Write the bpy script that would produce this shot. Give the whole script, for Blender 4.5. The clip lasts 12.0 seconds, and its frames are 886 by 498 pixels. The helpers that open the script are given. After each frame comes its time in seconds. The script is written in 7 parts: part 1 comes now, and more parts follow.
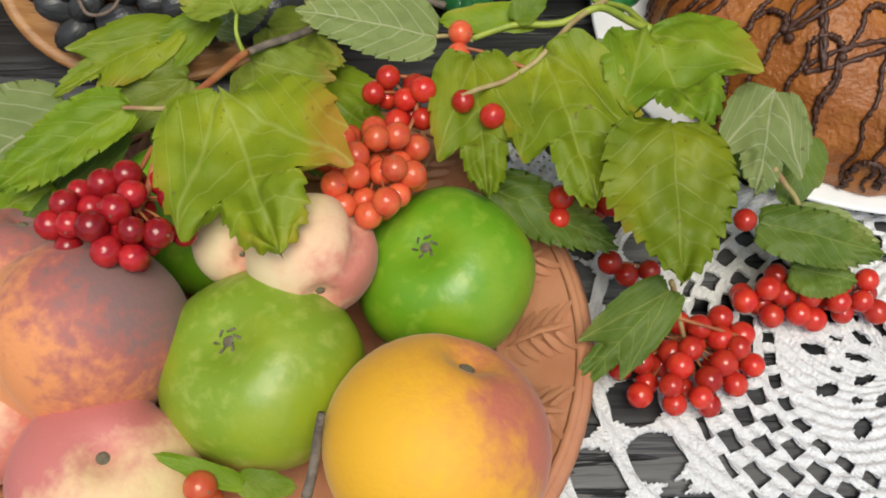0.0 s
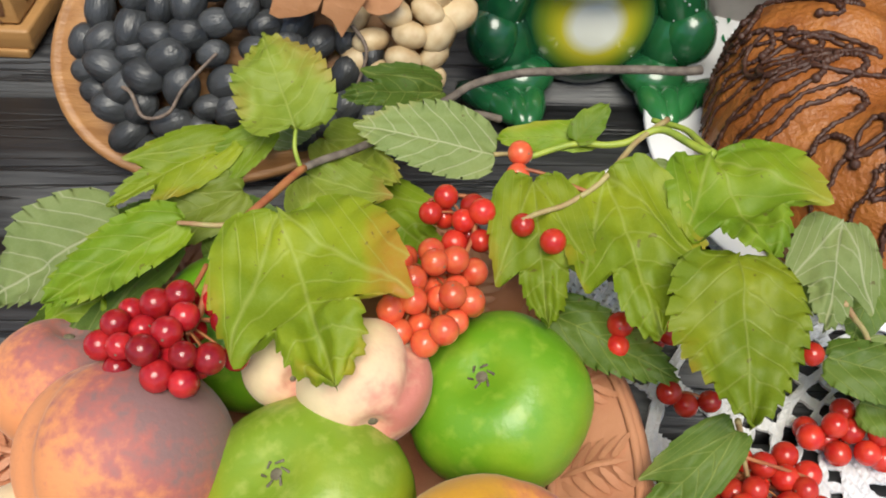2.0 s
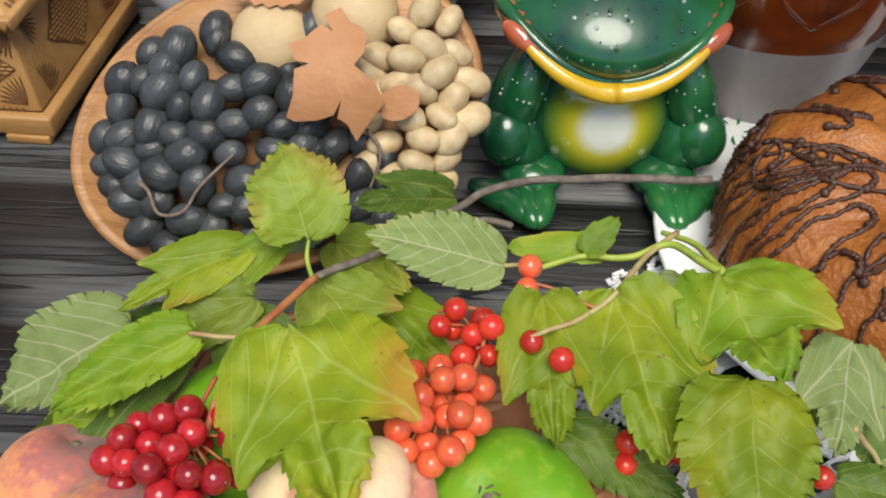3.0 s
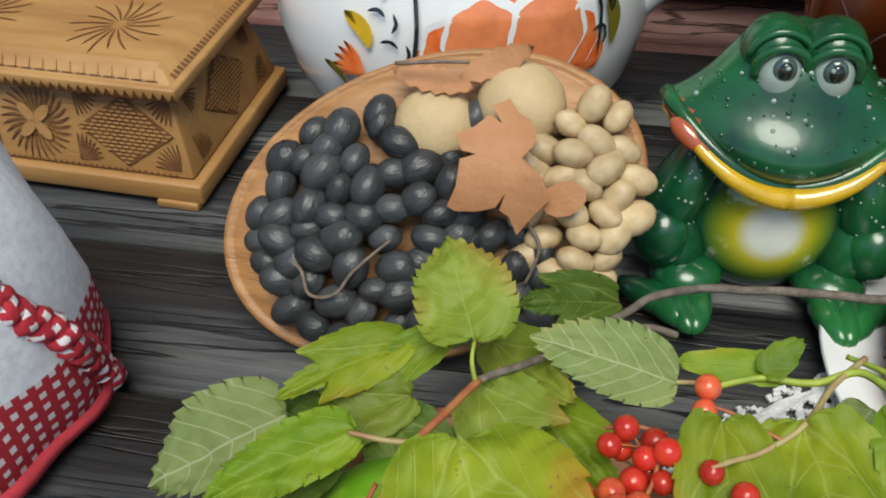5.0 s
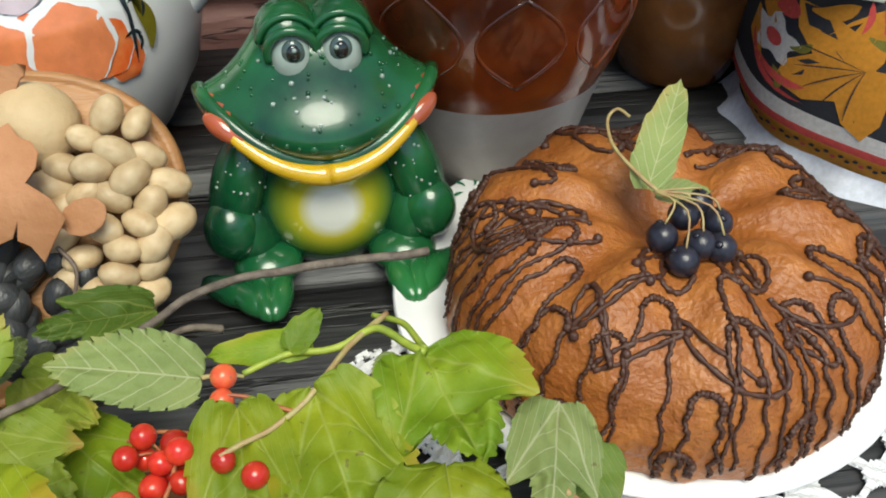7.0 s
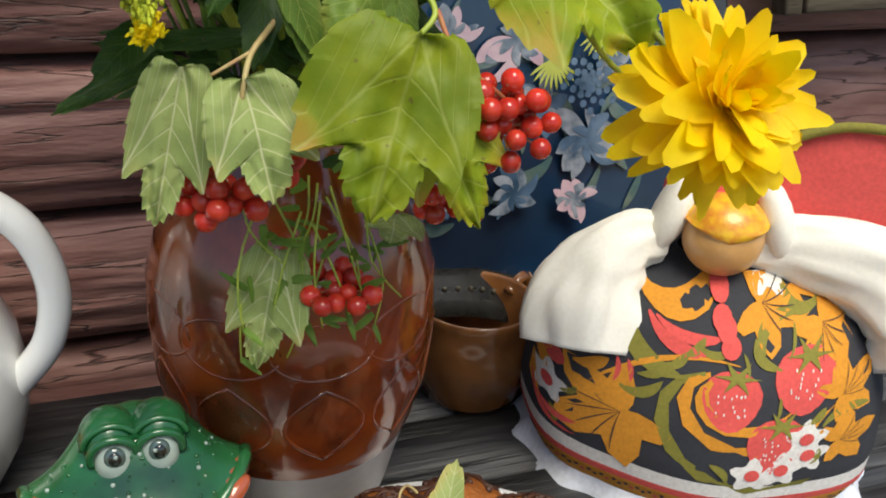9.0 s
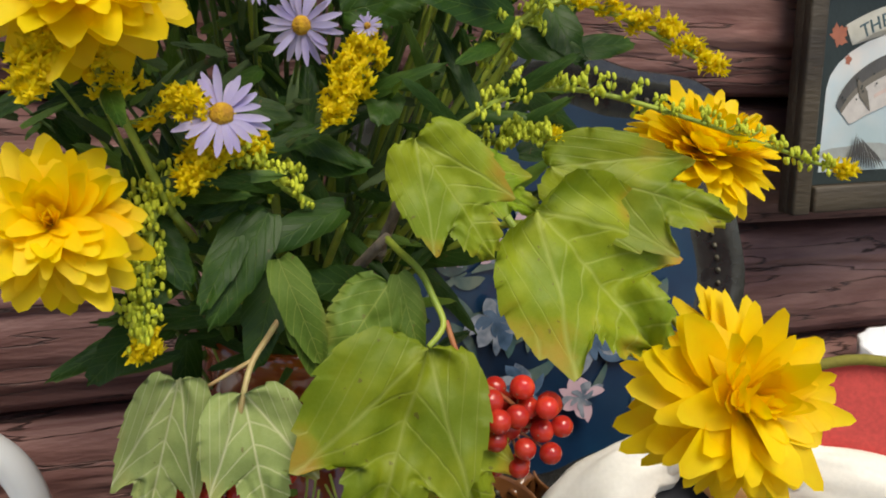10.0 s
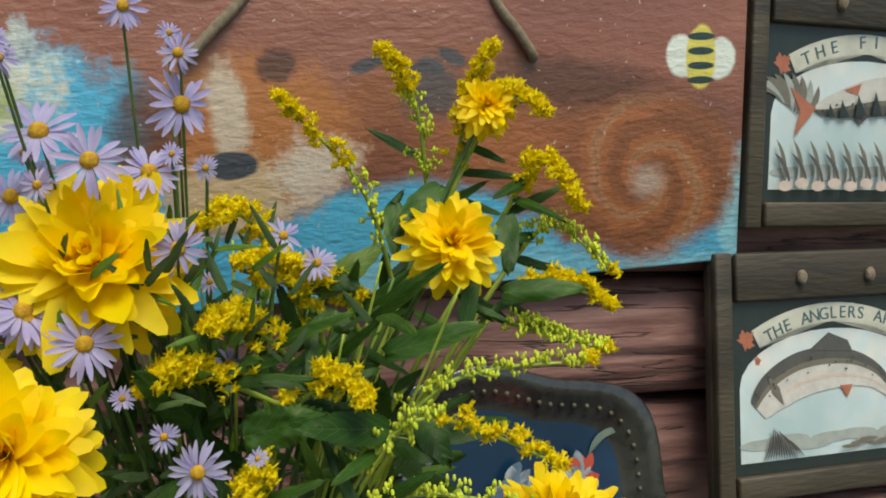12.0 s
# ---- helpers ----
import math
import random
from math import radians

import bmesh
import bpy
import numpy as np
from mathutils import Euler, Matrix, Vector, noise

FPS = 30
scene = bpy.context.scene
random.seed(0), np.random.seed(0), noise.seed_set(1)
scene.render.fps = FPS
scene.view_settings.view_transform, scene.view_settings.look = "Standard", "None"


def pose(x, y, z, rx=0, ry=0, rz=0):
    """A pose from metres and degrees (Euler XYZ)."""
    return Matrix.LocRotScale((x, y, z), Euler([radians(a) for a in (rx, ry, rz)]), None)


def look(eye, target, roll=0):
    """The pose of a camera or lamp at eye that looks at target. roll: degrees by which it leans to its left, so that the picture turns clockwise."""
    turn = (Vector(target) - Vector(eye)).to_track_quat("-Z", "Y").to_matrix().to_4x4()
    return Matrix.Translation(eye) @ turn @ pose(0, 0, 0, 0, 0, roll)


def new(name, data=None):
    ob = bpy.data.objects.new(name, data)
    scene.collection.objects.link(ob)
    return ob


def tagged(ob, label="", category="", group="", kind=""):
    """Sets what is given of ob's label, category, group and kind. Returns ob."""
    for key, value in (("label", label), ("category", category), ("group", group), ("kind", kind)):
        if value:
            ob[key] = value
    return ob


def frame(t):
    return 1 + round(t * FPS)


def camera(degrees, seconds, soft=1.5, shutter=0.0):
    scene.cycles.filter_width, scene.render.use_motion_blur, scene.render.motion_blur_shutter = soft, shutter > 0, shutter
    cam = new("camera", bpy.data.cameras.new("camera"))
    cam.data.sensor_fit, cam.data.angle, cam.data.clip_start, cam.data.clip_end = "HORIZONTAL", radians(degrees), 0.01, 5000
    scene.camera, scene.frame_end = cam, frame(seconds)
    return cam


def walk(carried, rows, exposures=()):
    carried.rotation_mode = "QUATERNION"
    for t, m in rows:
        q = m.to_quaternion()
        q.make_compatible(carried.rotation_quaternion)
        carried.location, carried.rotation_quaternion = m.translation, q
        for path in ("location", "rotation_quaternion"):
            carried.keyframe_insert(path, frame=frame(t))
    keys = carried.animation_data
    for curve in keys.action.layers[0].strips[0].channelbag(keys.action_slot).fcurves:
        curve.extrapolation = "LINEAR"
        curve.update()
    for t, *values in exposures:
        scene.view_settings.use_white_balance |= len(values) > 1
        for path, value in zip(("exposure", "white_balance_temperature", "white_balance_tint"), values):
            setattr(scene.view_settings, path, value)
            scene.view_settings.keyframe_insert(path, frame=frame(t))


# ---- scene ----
# the camera and its way
cam = camera(52.8, 12.0, soft=1.9)
PATH = [
    (0, (0.0877, 0.0697, 0.3525), (0.1095, 1.2689, -1.2479), 0.00),
    (0.5, (0.0856, 0.0829, 0.3560), (0.0929, 1.3225, -1.2135), 0.06),
    (1, (0.0847, 0.0876, 0.3614), (0.0837, 1.3850, -1.1607), 0.24),
    (1.5, (0.0849, 0.0875, 0.3600), (0.0840, 1.4018, -1.1475), 0.14),
    (2, (0.0740, 0.0928, 0.3576), (0.0458, 1.4165, -1.1414), 0.06),
    (2.5, (0.0740, 0.1023, 0.3668), (0.0178, 1.4616, -1.0993), 0.26),
    (2.7, (0.0737, 0.1061, 0.3742), (0.0273, 1.4916, -1.0674), 0.82),
    (4.3, (0.0547, 0.1104, 0.3753), (-0.1250, 1.5852, -0.9636), -0.80),
    (4.5, (0.0467, 0.1170, 0.3748), (-0.1677, 1.5941, -0.9566), -0.69),
    (5, (0.0372, 0.1275, 0.3754), (-0.2226, 1.6209, -0.9293), -0.65),
    (5.5, (0.0501, 0.1309, 0.3687), (-0.1615, 1.6402, -0.9263), -0.84),
    (6, (0.0795, 0.1319, 0.3668), (0.0229, 1.6428, -0.9425), -0.78),
    (6.5, (0.1120, 0.1266, 0.3735), (0.2309, 1.6296, -0.9406), 0.21),
    (7, (0.1449, 0.1259, 0.3754), (0.4133, 1.6154, -0.9320), 0.95),
    (7.2, (0.1578, 0.1225, 0.3800), (0.5006, 1.6051, -0.9178), 1.57),
    (8.8, (0.1658, 0.1002, 0.4731), (0.7946, 1.7586, -0.4513), 2.77),
    (9, (0.1644, 0.1035, 0.4903), (0.8121, 1.7873, -0.3730), 3.23),
    (9.5, (0.1757, 0.1320, 0.5355), (0.8302, 1.8619, -0.2255), 3.58),
    (10, (0.1747, 0.1534, 0.5705), (0.8348, 1.9211, -0.0923), 4.08),
    (10.5, (0.1802, 0.1585, 0.5991), (0.8303, 1.9547, 0.0066), 4.05),
    (11, (0.2012, 0.1405, 0.6279), (0.8321, 1.9678, 0.1151), 3.57),
    (11.5, (0.2074, 0.1160, 0.6565), (0.8517, 1.9639, 0.2442), 3.47),
    (12, (0.2186, 0.0741, 0.6999), (0.8499, 1.9569, 0.4625), 2.23),
]
walk(cam, [(t, look(eye, target, roll)) for t, eye, target, roll in PATH], [(0, -0.12, 6600, 8), (1.0, 0.15, 6550, 9), (2.5, 0.22, 6450, 9), (4.4, 0.26, 6350, 6), (5.0, -0.06, 6300, 5), (6.0, -0.08, 6400, 5), (7.0, 0.2, 6450, 4), (9.0, 0.24, 6750, 8), (10.0, 0.0, 6900, 11), (11.5, 0.15, 6800, 4), (12.0, 0.1, 6850, 0)])

# overcast daylight: soft sun from the front, open sky
world = bpy.data.worlds.new("sky")
scene.world = world
world.use_nodes = True
wn = world.node_tree.nodes
sky = wn.new("ShaderNodeTexSky")
sky.sky_type = "NISHITA"
sky.sun_disc = False
sky.sun_elevation, sky.sun_rotation = radians(63), radians(174)
sky.dust_density = 1.5
sky.air_density = 0.9
world.node_tree.links.new(sky.outputs[0], wn["Background"].inputs[0])
wn["Background"].inputs[1].default_value = 0.14
sun = new("sun", bpy.data.lights.new("sun", "SUN"))
sun.data.energy, sun.data.angle, sun.data.color = 3.3, radians(34), (1.0, 0.95, 0.82)
sun.matrix_world = look((0.05, -0.5, 1.0), (0, 0, 0))


# ---- materials
def material(name, base, second=None, scale=30.0, rough=0.5, bump=0.2, bump_scale=None, metal=0.0, coat=0.0, stretch=(1, 1, 1), third=None, sub=0.0, sub_color=None, detail=6.0, random_v=0.0, lo=0.35, hi=0.68):
    m = bpy.data.materials.new(name)
    m.use_nodes = True
    nt = m.node_tree
    N, L = nt.nodes, nt.links
    bs = N["Principled BSDF"]
    co = N.new("ShaderNodeTexCoord")
    mp = N.new("ShaderNodeMapping")
    mp.inputs["Scale"].default_value = stretch
    L.new(co.outputs["Object"], mp.inputs[0])
    n1 = N.new("ShaderNodeTexNoise")
    n1.inputs["Scale"].default_value, n1.inputs["Detail"].default_value = scale, detail
    L.new(mp.outputs[0], n1.inputs["Vector"])
    rp = N.new("ShaderNodeValToRGB")
    second = second or tuple(c * 0.75 for c in base)
    rp.color_ramp.elements[0].position, rp.color_ramp.elements[1].position = lo, hi
    rp.color_ramp.elements[0].color, rp.color_ramp.elements[1].color = (*base, 1), (*second, 1)
    L.new(n1.outputs["Fac"], rp.inputs[0])
    out = rp.outputs[0]
    if third:
        n2 = N.new("ShaderNodeTexNoise")
        n2.inputs["Scale"].default_value, n2.inputs["Detail"].default_value = scale * 0.22, 3
        L.new(mp.outputs[0], n2.inputs["Vector"])
        r2 = N.new("ShaderNodeValToRGB")
        r2.color_ramp.elements[0].position, r2.color_ramp.elements[1].position = 0.45, 0.65
        r2.color_ramp.elements[0].color, r2.color_ramp.elements[1].color = (0, 0, 0, 1), (1, 1, 1, 1)
        L.new(n2.outputs["Fac"], r2.inputs[0])
        mx = N.new("ShaderNodeMixRGB")
        mx.inputs[2].default_value = (*third, 1)
        L.new(r2.outputs[0], mx.inputs[0])
        L.new(out, mx.inputs[1])
        out = mx.outputs[0]
    if random_v:
        oi = N.new("ShaderNodeObjectInfo")
        mr = N.new("ShaderNodeMapRange")
        mr.inputs[3].default_value, mr.inputs[4].default_value = 1 - random_v, 1 + random_v
        L.new(oi.outputs["Random"], mr.inputs[0])
        hs = N.new("ShaderNodeHueSaturation")
        L.new(mr.outputs[0], hs.inputs["Value"])
        L.new(out, hs.inputs["Color"])
        out = hs.outputs[0]
    L.new(out, bs.inputs["Base Color"])
    bs.inputs["Roughness"].default_value, bs.inputs["Metallic"].default_value = rough, metal
    bs.inputs["Coat Weight"].default_value, bs.inputs["Coat Roughness"].default_value = coat, 0.06
    if sub:
        bs.inputs["Subsurface Weight"].default_value = sub
        bs.inputs["Subsurface Radius"].default_value = (1.0, 0.35, 0.15)
        bs.inputs["Subsurface Scale"].default_value = 0.004
    if bump:
        n3 = N.new("ShaderNodeTexNoise")
        n3.inputs["Scale"].default_value, n3.inputs["Detail"].default_value = bump_scale or scale * 4, 4
        L.new(mp.outputs[0], n3.inputs["Vector"])
        b = N.new("ShaderNodeBump")
        b.inputs["Strength"].default_value, b.inputs["Distance"].default_value = bump, 0.002
        L.new(n3.outputs["Fac"], b.inputs["Height"])
        L.new(b.outputs[0], bs.inputs["Normal"])
    return m


def leaf_material(name, base, second, edge, rough=0.5, vein=(0.42, 0.47, 0.12), trans=0.3, vein_share=0.45):
    """Leaf with midrib, side veins, blotches and a turned rim, laid out by the leaf's own UV."""
    m = bpy.data.materials.new(name)
    m.use_nodes = True
    nt = m.node_tree
    N, L = nt.nodes, nt.links
    bs = N["Principled BSDF"]

    def val(op, a, b=None, clamp=False):
        n = N.new("ShaderNodeMath")
        n.operation, n.use_clamp = op, clamp
        for i, x in enumerate((a, b)):
            if x is None:
                continue
            if isinstance(x, (int, float)):
                n.inputs[i].default_value = x
            else:
                L.new(x, n.inputs[i])
        return n.outputs[0]

    def mix(f, a, b):
        n = N.new("ShaderNodeMixRGB")
        L.new(f, n.inputs[0])
        for i, x in ((1, a), (2, b)):
            if isinstance(x, tuple):
                n.inputs[i].default_value = (*x, 1)
            else:
                L.new(x, n.inputs[i])
        return n.outputs[0]

    uv = N.new("ShaderNodeUVMap")
    sep = N.new("ShaderNodeSeparateXYZ")
    L.new(uv.outputs[0], sep.inputs[0])
    palmate = val("GREATER_THAN", sep.outputs[0], 5.0)
    u = val("SUBTRACT", sep.outputs[0], val("MULTIPLY", palmate, 10.0))
    v = val("ABSOLUTE", val("SUBTRACT", val("MULTIPLY", sep.outputs[1], 2.0), 1.0))
    co = N.new("ShaderNodeTexCoord")
    nz = N.new("ShaderNodeTexNoise")
    nz.inputs["Scale"].default_value, nz.inputs["Detail"].default_value = 34, 6
    L.new(co.outputs["Object"], nz.inputs["Vector"])
    nb = N.new("ShaderNodeTexNoise")
    nb.inputs["Scale"].default_value, nb.inputs["Detail"].default_value = 260, 4
    L.new(co.outputs["Object"], nb.inputs["Vector"])
    cells = N.new("ShaderNodeTexVoronoi")
    cells.feature = "DISTANCE_TO_EDGE"
    cells.inputs["Scale"].default_value = 420
    L.new(co.outputs["Object"], cells.inputs["Vector"])
    net = val("MULTIPLY", val("SUBTRACT", 0.09, cells.outputs["Distance"], True), 7.0, True)

    def line(dist, width):
        return val("DIVIDE", val("SUBTRACT", width, dist, True), width, True)
    mid = line(v, 0.034)
    wob = val("MULTIPLY", val("SUBTRACT", nz.outputs["Fac"], 0.5), 0.10)
    # side veins leave the midrib and bend to the tip
    run = val("ADD", val("SUBTRACT", u, val("MULTIPLY", val("POWER", v, 1.25), 0.34)), wob)
    dv = val("ABSOLUTE", val("SUBTRACT", val("FRACT", val("MULTIPLY", run, 6.5)), 0.5))
    side = line(dv, 0.075)
    # a lobed leaf has two more main veins that fan from the stalk, with veins of their own
    off = val("SUBTRACT", v, val("MULTIPLY", val("ADD", u, wob), 1.32))
    fan = line(val("ABSOLUTE", off), 0.045)
    run2 = val("SUBTRACT", v, val("MULTIPLY", u, 0.45))
    dv2 = val("ABSOLUTE", val("SUBTRACT", val("FRACT", val("MULTIPLY", run2, 6.0)), 0.5))
    outer = val("MULTIPLY", val("GREATER_THAN", off, 0.0), palmate)
    pick = mix(outer, side, line(dv2, 0.07))
    veins = val("MAXIMUM", mid, val("MAXIMUM", val("MULTIPLY", pick, 0.7), val("MULTIPLY", fan, palmate)))
    quilt = mix(outer, dv, dv2)
    oi = N.new("ShaderNodeObjectInfo")
    nf = val("MULTIPLY", val("SUBTRACT", nz.outputs["Fac"], 0.40), 3.6, True)
    col = mix(nf, base, second)
    rim = val("ADD", val("MULTIPLY", v, 0.45), val("MULTIPLY", u, 0.60))
    rim = val("MULTIPLY", val("SUBTRACT", val("ADD", rim, val("ADD", val("MULTIPLY", nz.outputs["Fac"], 1.1), val("MULTIPLY", oi.outputs["Random"], 0.16))), 1.31), 2.6, True)
    col = mix(rim, col, edge)
    spot = val("MULTIPLY", val("GREATER_THAN", nb.outputs["Fac"], 0.70), 0.6)
    col = mix(spot, col, (0.13, 0.08, 0.03))
    col = mix(val("MULTIPLY", net, 0.10), col, vein)
    col = mix(val("MULTIPLY", veins, vein_share), col, vein)
    hs = N.new("ShaderNodeHueSaturation")
    L.new(val("ADD", 0.82, val("MULTIPLY", oi.outputs["Random"], 0.36)), hs.inputs["Value"])
    L.new(col, hs.inputs["Color"])
    L.new(hs.outputs[0], bs.inputs["Base Color"])
    bs.inputs["Roughness"].default_value = rough
    bs.inputs["Specular IOR Level"].default_value = 0.3
    bump = N.new("ShaderNodeBump")
    bump.inputs["Strength"].default_value, bump.inputs["Distance"].default_value = 0.38, 0.0010
    L.new(val("ADD", val("MULTIPLY", veins, -0.8), val("ADD", val("MULTIPLY", quilt, -0.4), val("MULTIPLY", nb.outputs["Fac"], 0.5))), bump.inputs["Height"])
    L.new(bump.outputs[0], bs.inputs["Normal"])
    tr = N.new("ShaderNodeBsdfTranslucent")
    L.new(hs.outputs[0], tr.inputs[0])
    ms = N.new("ShaderNodeMixShader")
    ms.inputs[0].default_value = trans
    L.new(bs.outputs[0], ms.inputs[1])
    L.new(tr.outputs[0], ms.inputs[2])
    L.new(ms.outputs[0], N["Material Output"].inputs[0])
    return m


warm = leaf_material("leaf_warm", (0.175, 0.25, 0.010), (0.31, 0.36, 0.015), (0.40, 0.19, 0.025))
olive = leaf_material("leaf_olive", (0.19, 0.26, 0.025), (0.27, 0.33, 0.04), (0.34, 0.22, 0.045))
fresh = leaf_material("leaf_fresh", (0.15, 0.26, 0.010), (0.27, 0.37, 0.018), (0.36, 0.33, 0.035))
deep = leaf_material("leaf_deep", (0.09, 0.16, 0.02), (0.15, 0.23, 0.035), (0.24, 0.24, 0.05))
pale = leaf_material("leaf_pale_back", (0.235, 0.31, 0.095), (0.32, 0.39, 0.135), (0.40, 0.33, 0.10), rough=0.65, vein=(0.58, 0.60, 0.36), vein_share=0.85)
lance_green = leaf_material("lance_green", (0.015, 0.050, 0.006), (0.040, 0.098, 0.010), (0.10, 0.17, 0.03), rough=0.48, vein=(0.13, 0.22, 0.05))
spray_green = leaf_material("spray_green", (0.08, 0.16, 0.02), (0.15, 0.26, 0.03), (0.2, 0.28, 0.05), rough=0.45, vein=(0.2, 0.3, 0.08))
aster_green = leaf_material("aster_green", (0.045, 0.085, 0.028), (0.085, 0.13, 0.045), (0.12, 0.15, 0.05), rough=0.6, vein=(0.12, 0.18, 0.07))
bark = material("bark", (0.20, 0.165, 0.13), (0.09, 0.07, 0.055), 160, 0.8, 0.5)
redstem = material("red_stem", (0.42, 0.17, 0.06), (0.33, 0.09, 0.04), 120, 0.5, 0.2)
paletwig = material("pale_stem", (0.42, 0.36, 0.15), (0.36, 0.2, 0.1), 100, 0.5, 0.2)
greenstem = material("green_stem", (0.36, 0.43, 0.05), (0.22, 0.31, 0.04), 100, 0.5, 0.2)
dark_green_stem = material("dark_green_stem", (0.10, 0.17, 0.03), (0.06, 0.11, 0.03), 100, 0.5, 0.2)
red = material("berry_red", (0.42, 0.016, 0.013), (0.52, 0.045, 0.020), 160, 0.14, 0.05, sub=0.25, random_v=0.3)
dark = material("berry_dark_red", (0.27, 0.007, 0.013), (0.42, 0.02, 0.02), 220, 0.16, 0.05, sub=0.25, random_v=0.35)
orange = material("berry_orange", (0.68, 0.14, 0.05), (0.6, 0.07, 0.035), 200, 0.2, 0.05, sub=0.25, random_v=0.2)
apple_green = material("apple_green", (0.13, 0.31, 0.012), (0.25, 0.40, 0.035), 160, 0.36, 0.12, 300, third=(0.20, 0.35, 0.016), lo=0.5, hi=0.75)
apple_yellowish = material("apple_yellow_green", (0.20, 0.31, 0.022), (0.34, 0.41, 0.07), 170, 0.38, 0.12, 300, third=(0.26, 0.34, 0.02), lo=0.5, hi=0.75)
stalk = material("stalk_pit", (0.22, 0.2, 0.12), (0.08, 0.06, 0.04), 200, 0.8, 0.4)
terracotta = material("terracotta", (0.48, 0.19, 0.09), (0.40, 0.15, 0.075), 70, 0.5, 0.25, third=(0.52, 0.24, 0.13))
lace = material("lace_cotton", (0.80, 0.80, 0.80), (0.68, 0.69, 0.70), 300, 0.9, 0.8, 700)
plank = material("old_painted_plank", (0.026, 0.027, 0.030), (0.115, 0.118, 0.12), 120, 0.46, 0.7, 200, stretch=(0.06, 1.0, 1.0), third=(0.030, 0.030, 0.032), random_v=0.25, lo=0.42, hi=0.86, detail=12.0)
log_paint = material("log_paint", (0.185, 0.082, 0.070), (0.31, 0.165, 0.14), 46, 0.62, 1.0, 120, stretch=(0.25, 1, 1.3), third=(0.14, 0.060, 0.053), random_v=0.18, lo=0.36, hi=0.68, detail=10.0)


def weathered(m, stretch, dark, amount):
    """Adds long drying cracks and dull worn patches to painted wood."""
    N, L = m.node_tree.nodes, m.node_tree.links
    bs = N["Principled BSDF"]
    src = bs.inputs["Base Color"].links[0].from_socket
    co = N.new("ShaderNodeTexCoord")
    mp = N.new("ShaderNodeMapping")
    mp.inputs["Scale"].default_value = stretch
    L.new(co.outputs["Object"], mp.inputs[0])
    nz = N.new("ShaderNodeTexNoise")
    nz.inputs["Scale"].default_value, nz.inputs["Detail"].default_value, nz.inputs["Distortion"].default_value = 1.0, 5, 0.3
    L.new(mp.outputs[0], nz.inputs["Vector"])
    d = N.new("ShaderNodeMath")
    d.operation = "SUBTRACT"
    d.inputs[1].default_value = 0.5
    L.new(nz.outputs["Fac"], d.inputs[0])
    a = N.new("ShaderNodeMath")
    a.operation = "ABSOLUTE"
    L.new(d.outputs[0], a.inputs[0])
    r = N.new("ShaderNodeMapRange")
    r.inputs[1].default_value, r.inputs[2].default_value, r.inputs[3].default_value, r.inputs[4].default_value = 0.0, 0.012, amount, 0.0
    L.new(a.outputs[0], r.inputs[0])
    mx = N.new("ShaderNodeMixRGB")
    mx.inputs[2].default_value = (*dark, 1)
    L.new(r.outputs[0], mx.inputs[0])
    L.new(src, mx.inputs[1])
    L.new(mx.outputs[0], bs.inputs["Base Color"])
    b = N.new("ShaderNodeBump")
    b.inputs["Strength"].default_value, b.inputs["Distance"].default_value, b.invert = 0.8, 0.004, True
    L.new(r.outputs[0], b.inputs["Height"])
    L.new(bs.inputs["Normal"].links[0].from_socket, b.inputs["Normal"])
    L.new(b.outputs[0], bs.inputs["Normal"])


weathered(log_paint, (3.0, 20, 34), (0.03, 0.018, 0.016), 0.85)
weathered(plank, (1.6, 34, 12), (0.012, 0.012, 0.012), 0.6)
gap_dark = material("gap_dark", (0.02, 0.014, 0.012), (0.035, 0.025, 0.02), 40, 0.9, 0.4)
ground_m = material("ground_soil", (0.10, 0.11, 0.05), (0.07, 0.06, 0.04), 3, 0.95, 0.5)
white_glaze = material("white_glaze", (0.80, 0.81, 0.80), (0.76, 0.77, 0.77), 12, 0.12, 0.0, coat=0.5)
white_china = material("white_china", (0.82, 0.83, 0.84), (0.78, 0.8, 0.81), 12, 0.15, 0.0, coat=0.3)
brown_glaze = material("brown_glaze", (0.19, 0.034, 0.006), (0.065, 0.013, 0.005), 26, 0.12, 0.2, 30, coat=0.6, third=(0.36, 0.085, 0.012))
grey_clay = material("grey_clay", (0.40, 0.37, 0.34), (0.33, 0.30, 0.28), 40, 0.5, 0.2, coat=0.2)
mug_brown = material("mug_brown", (0.24, 0.095, 0.028), (0.11, 0.042, 0.015), 25, 0.18, 0.1, coat=0.7)
wood_board = material("wood_board", (0.44, 0.225, 0.085), (0.29, 0.13, 0.045), 90, 0.45, 0.4, stretch=(0.12, 1.5, 1), third=(0.36, 0.175, 0.065))
wood_box = material("wood_box", (0.45, 0.255, 0.092), (0.33, 0.165, 0.055), 50, 0.5, 0.4, stretch=(0.2, 1, 1), third=(0.37, 0.195, 0.065))
# box wood darkened to stand for shade inside the carved cuts
wood_box_dark = material("wood_box_cut_shade", (0.19, 0.08, 0.025), (0.12, 0.05, 0.017), 70, 0.6, 0.3)
grape_black = material("grape_black", (0.024, 0.025, 0.026), (0.060, 0.063, 0.065), 90, 0.36, 0.6, 300, stretch=(0.35, 1, 1), random_v=0.4)
seed_beige = material("seed_beige", (0.56, 0.44, 0.26), (0.42, 0.28, 0.14), 90, 0.5, 0.3, 200, random_v=0.2)
clay_beige = material("clay_beige", (0.58, 0.43, 0.24), (0.50, 0.36, 0.19), 50, 0.65, 0.3, 300)
leather = material("leather_tan", (0.46, 0.22, 0.10), (0.40, 0.18, 0.075), 60, 0.65, 0.3, 300)
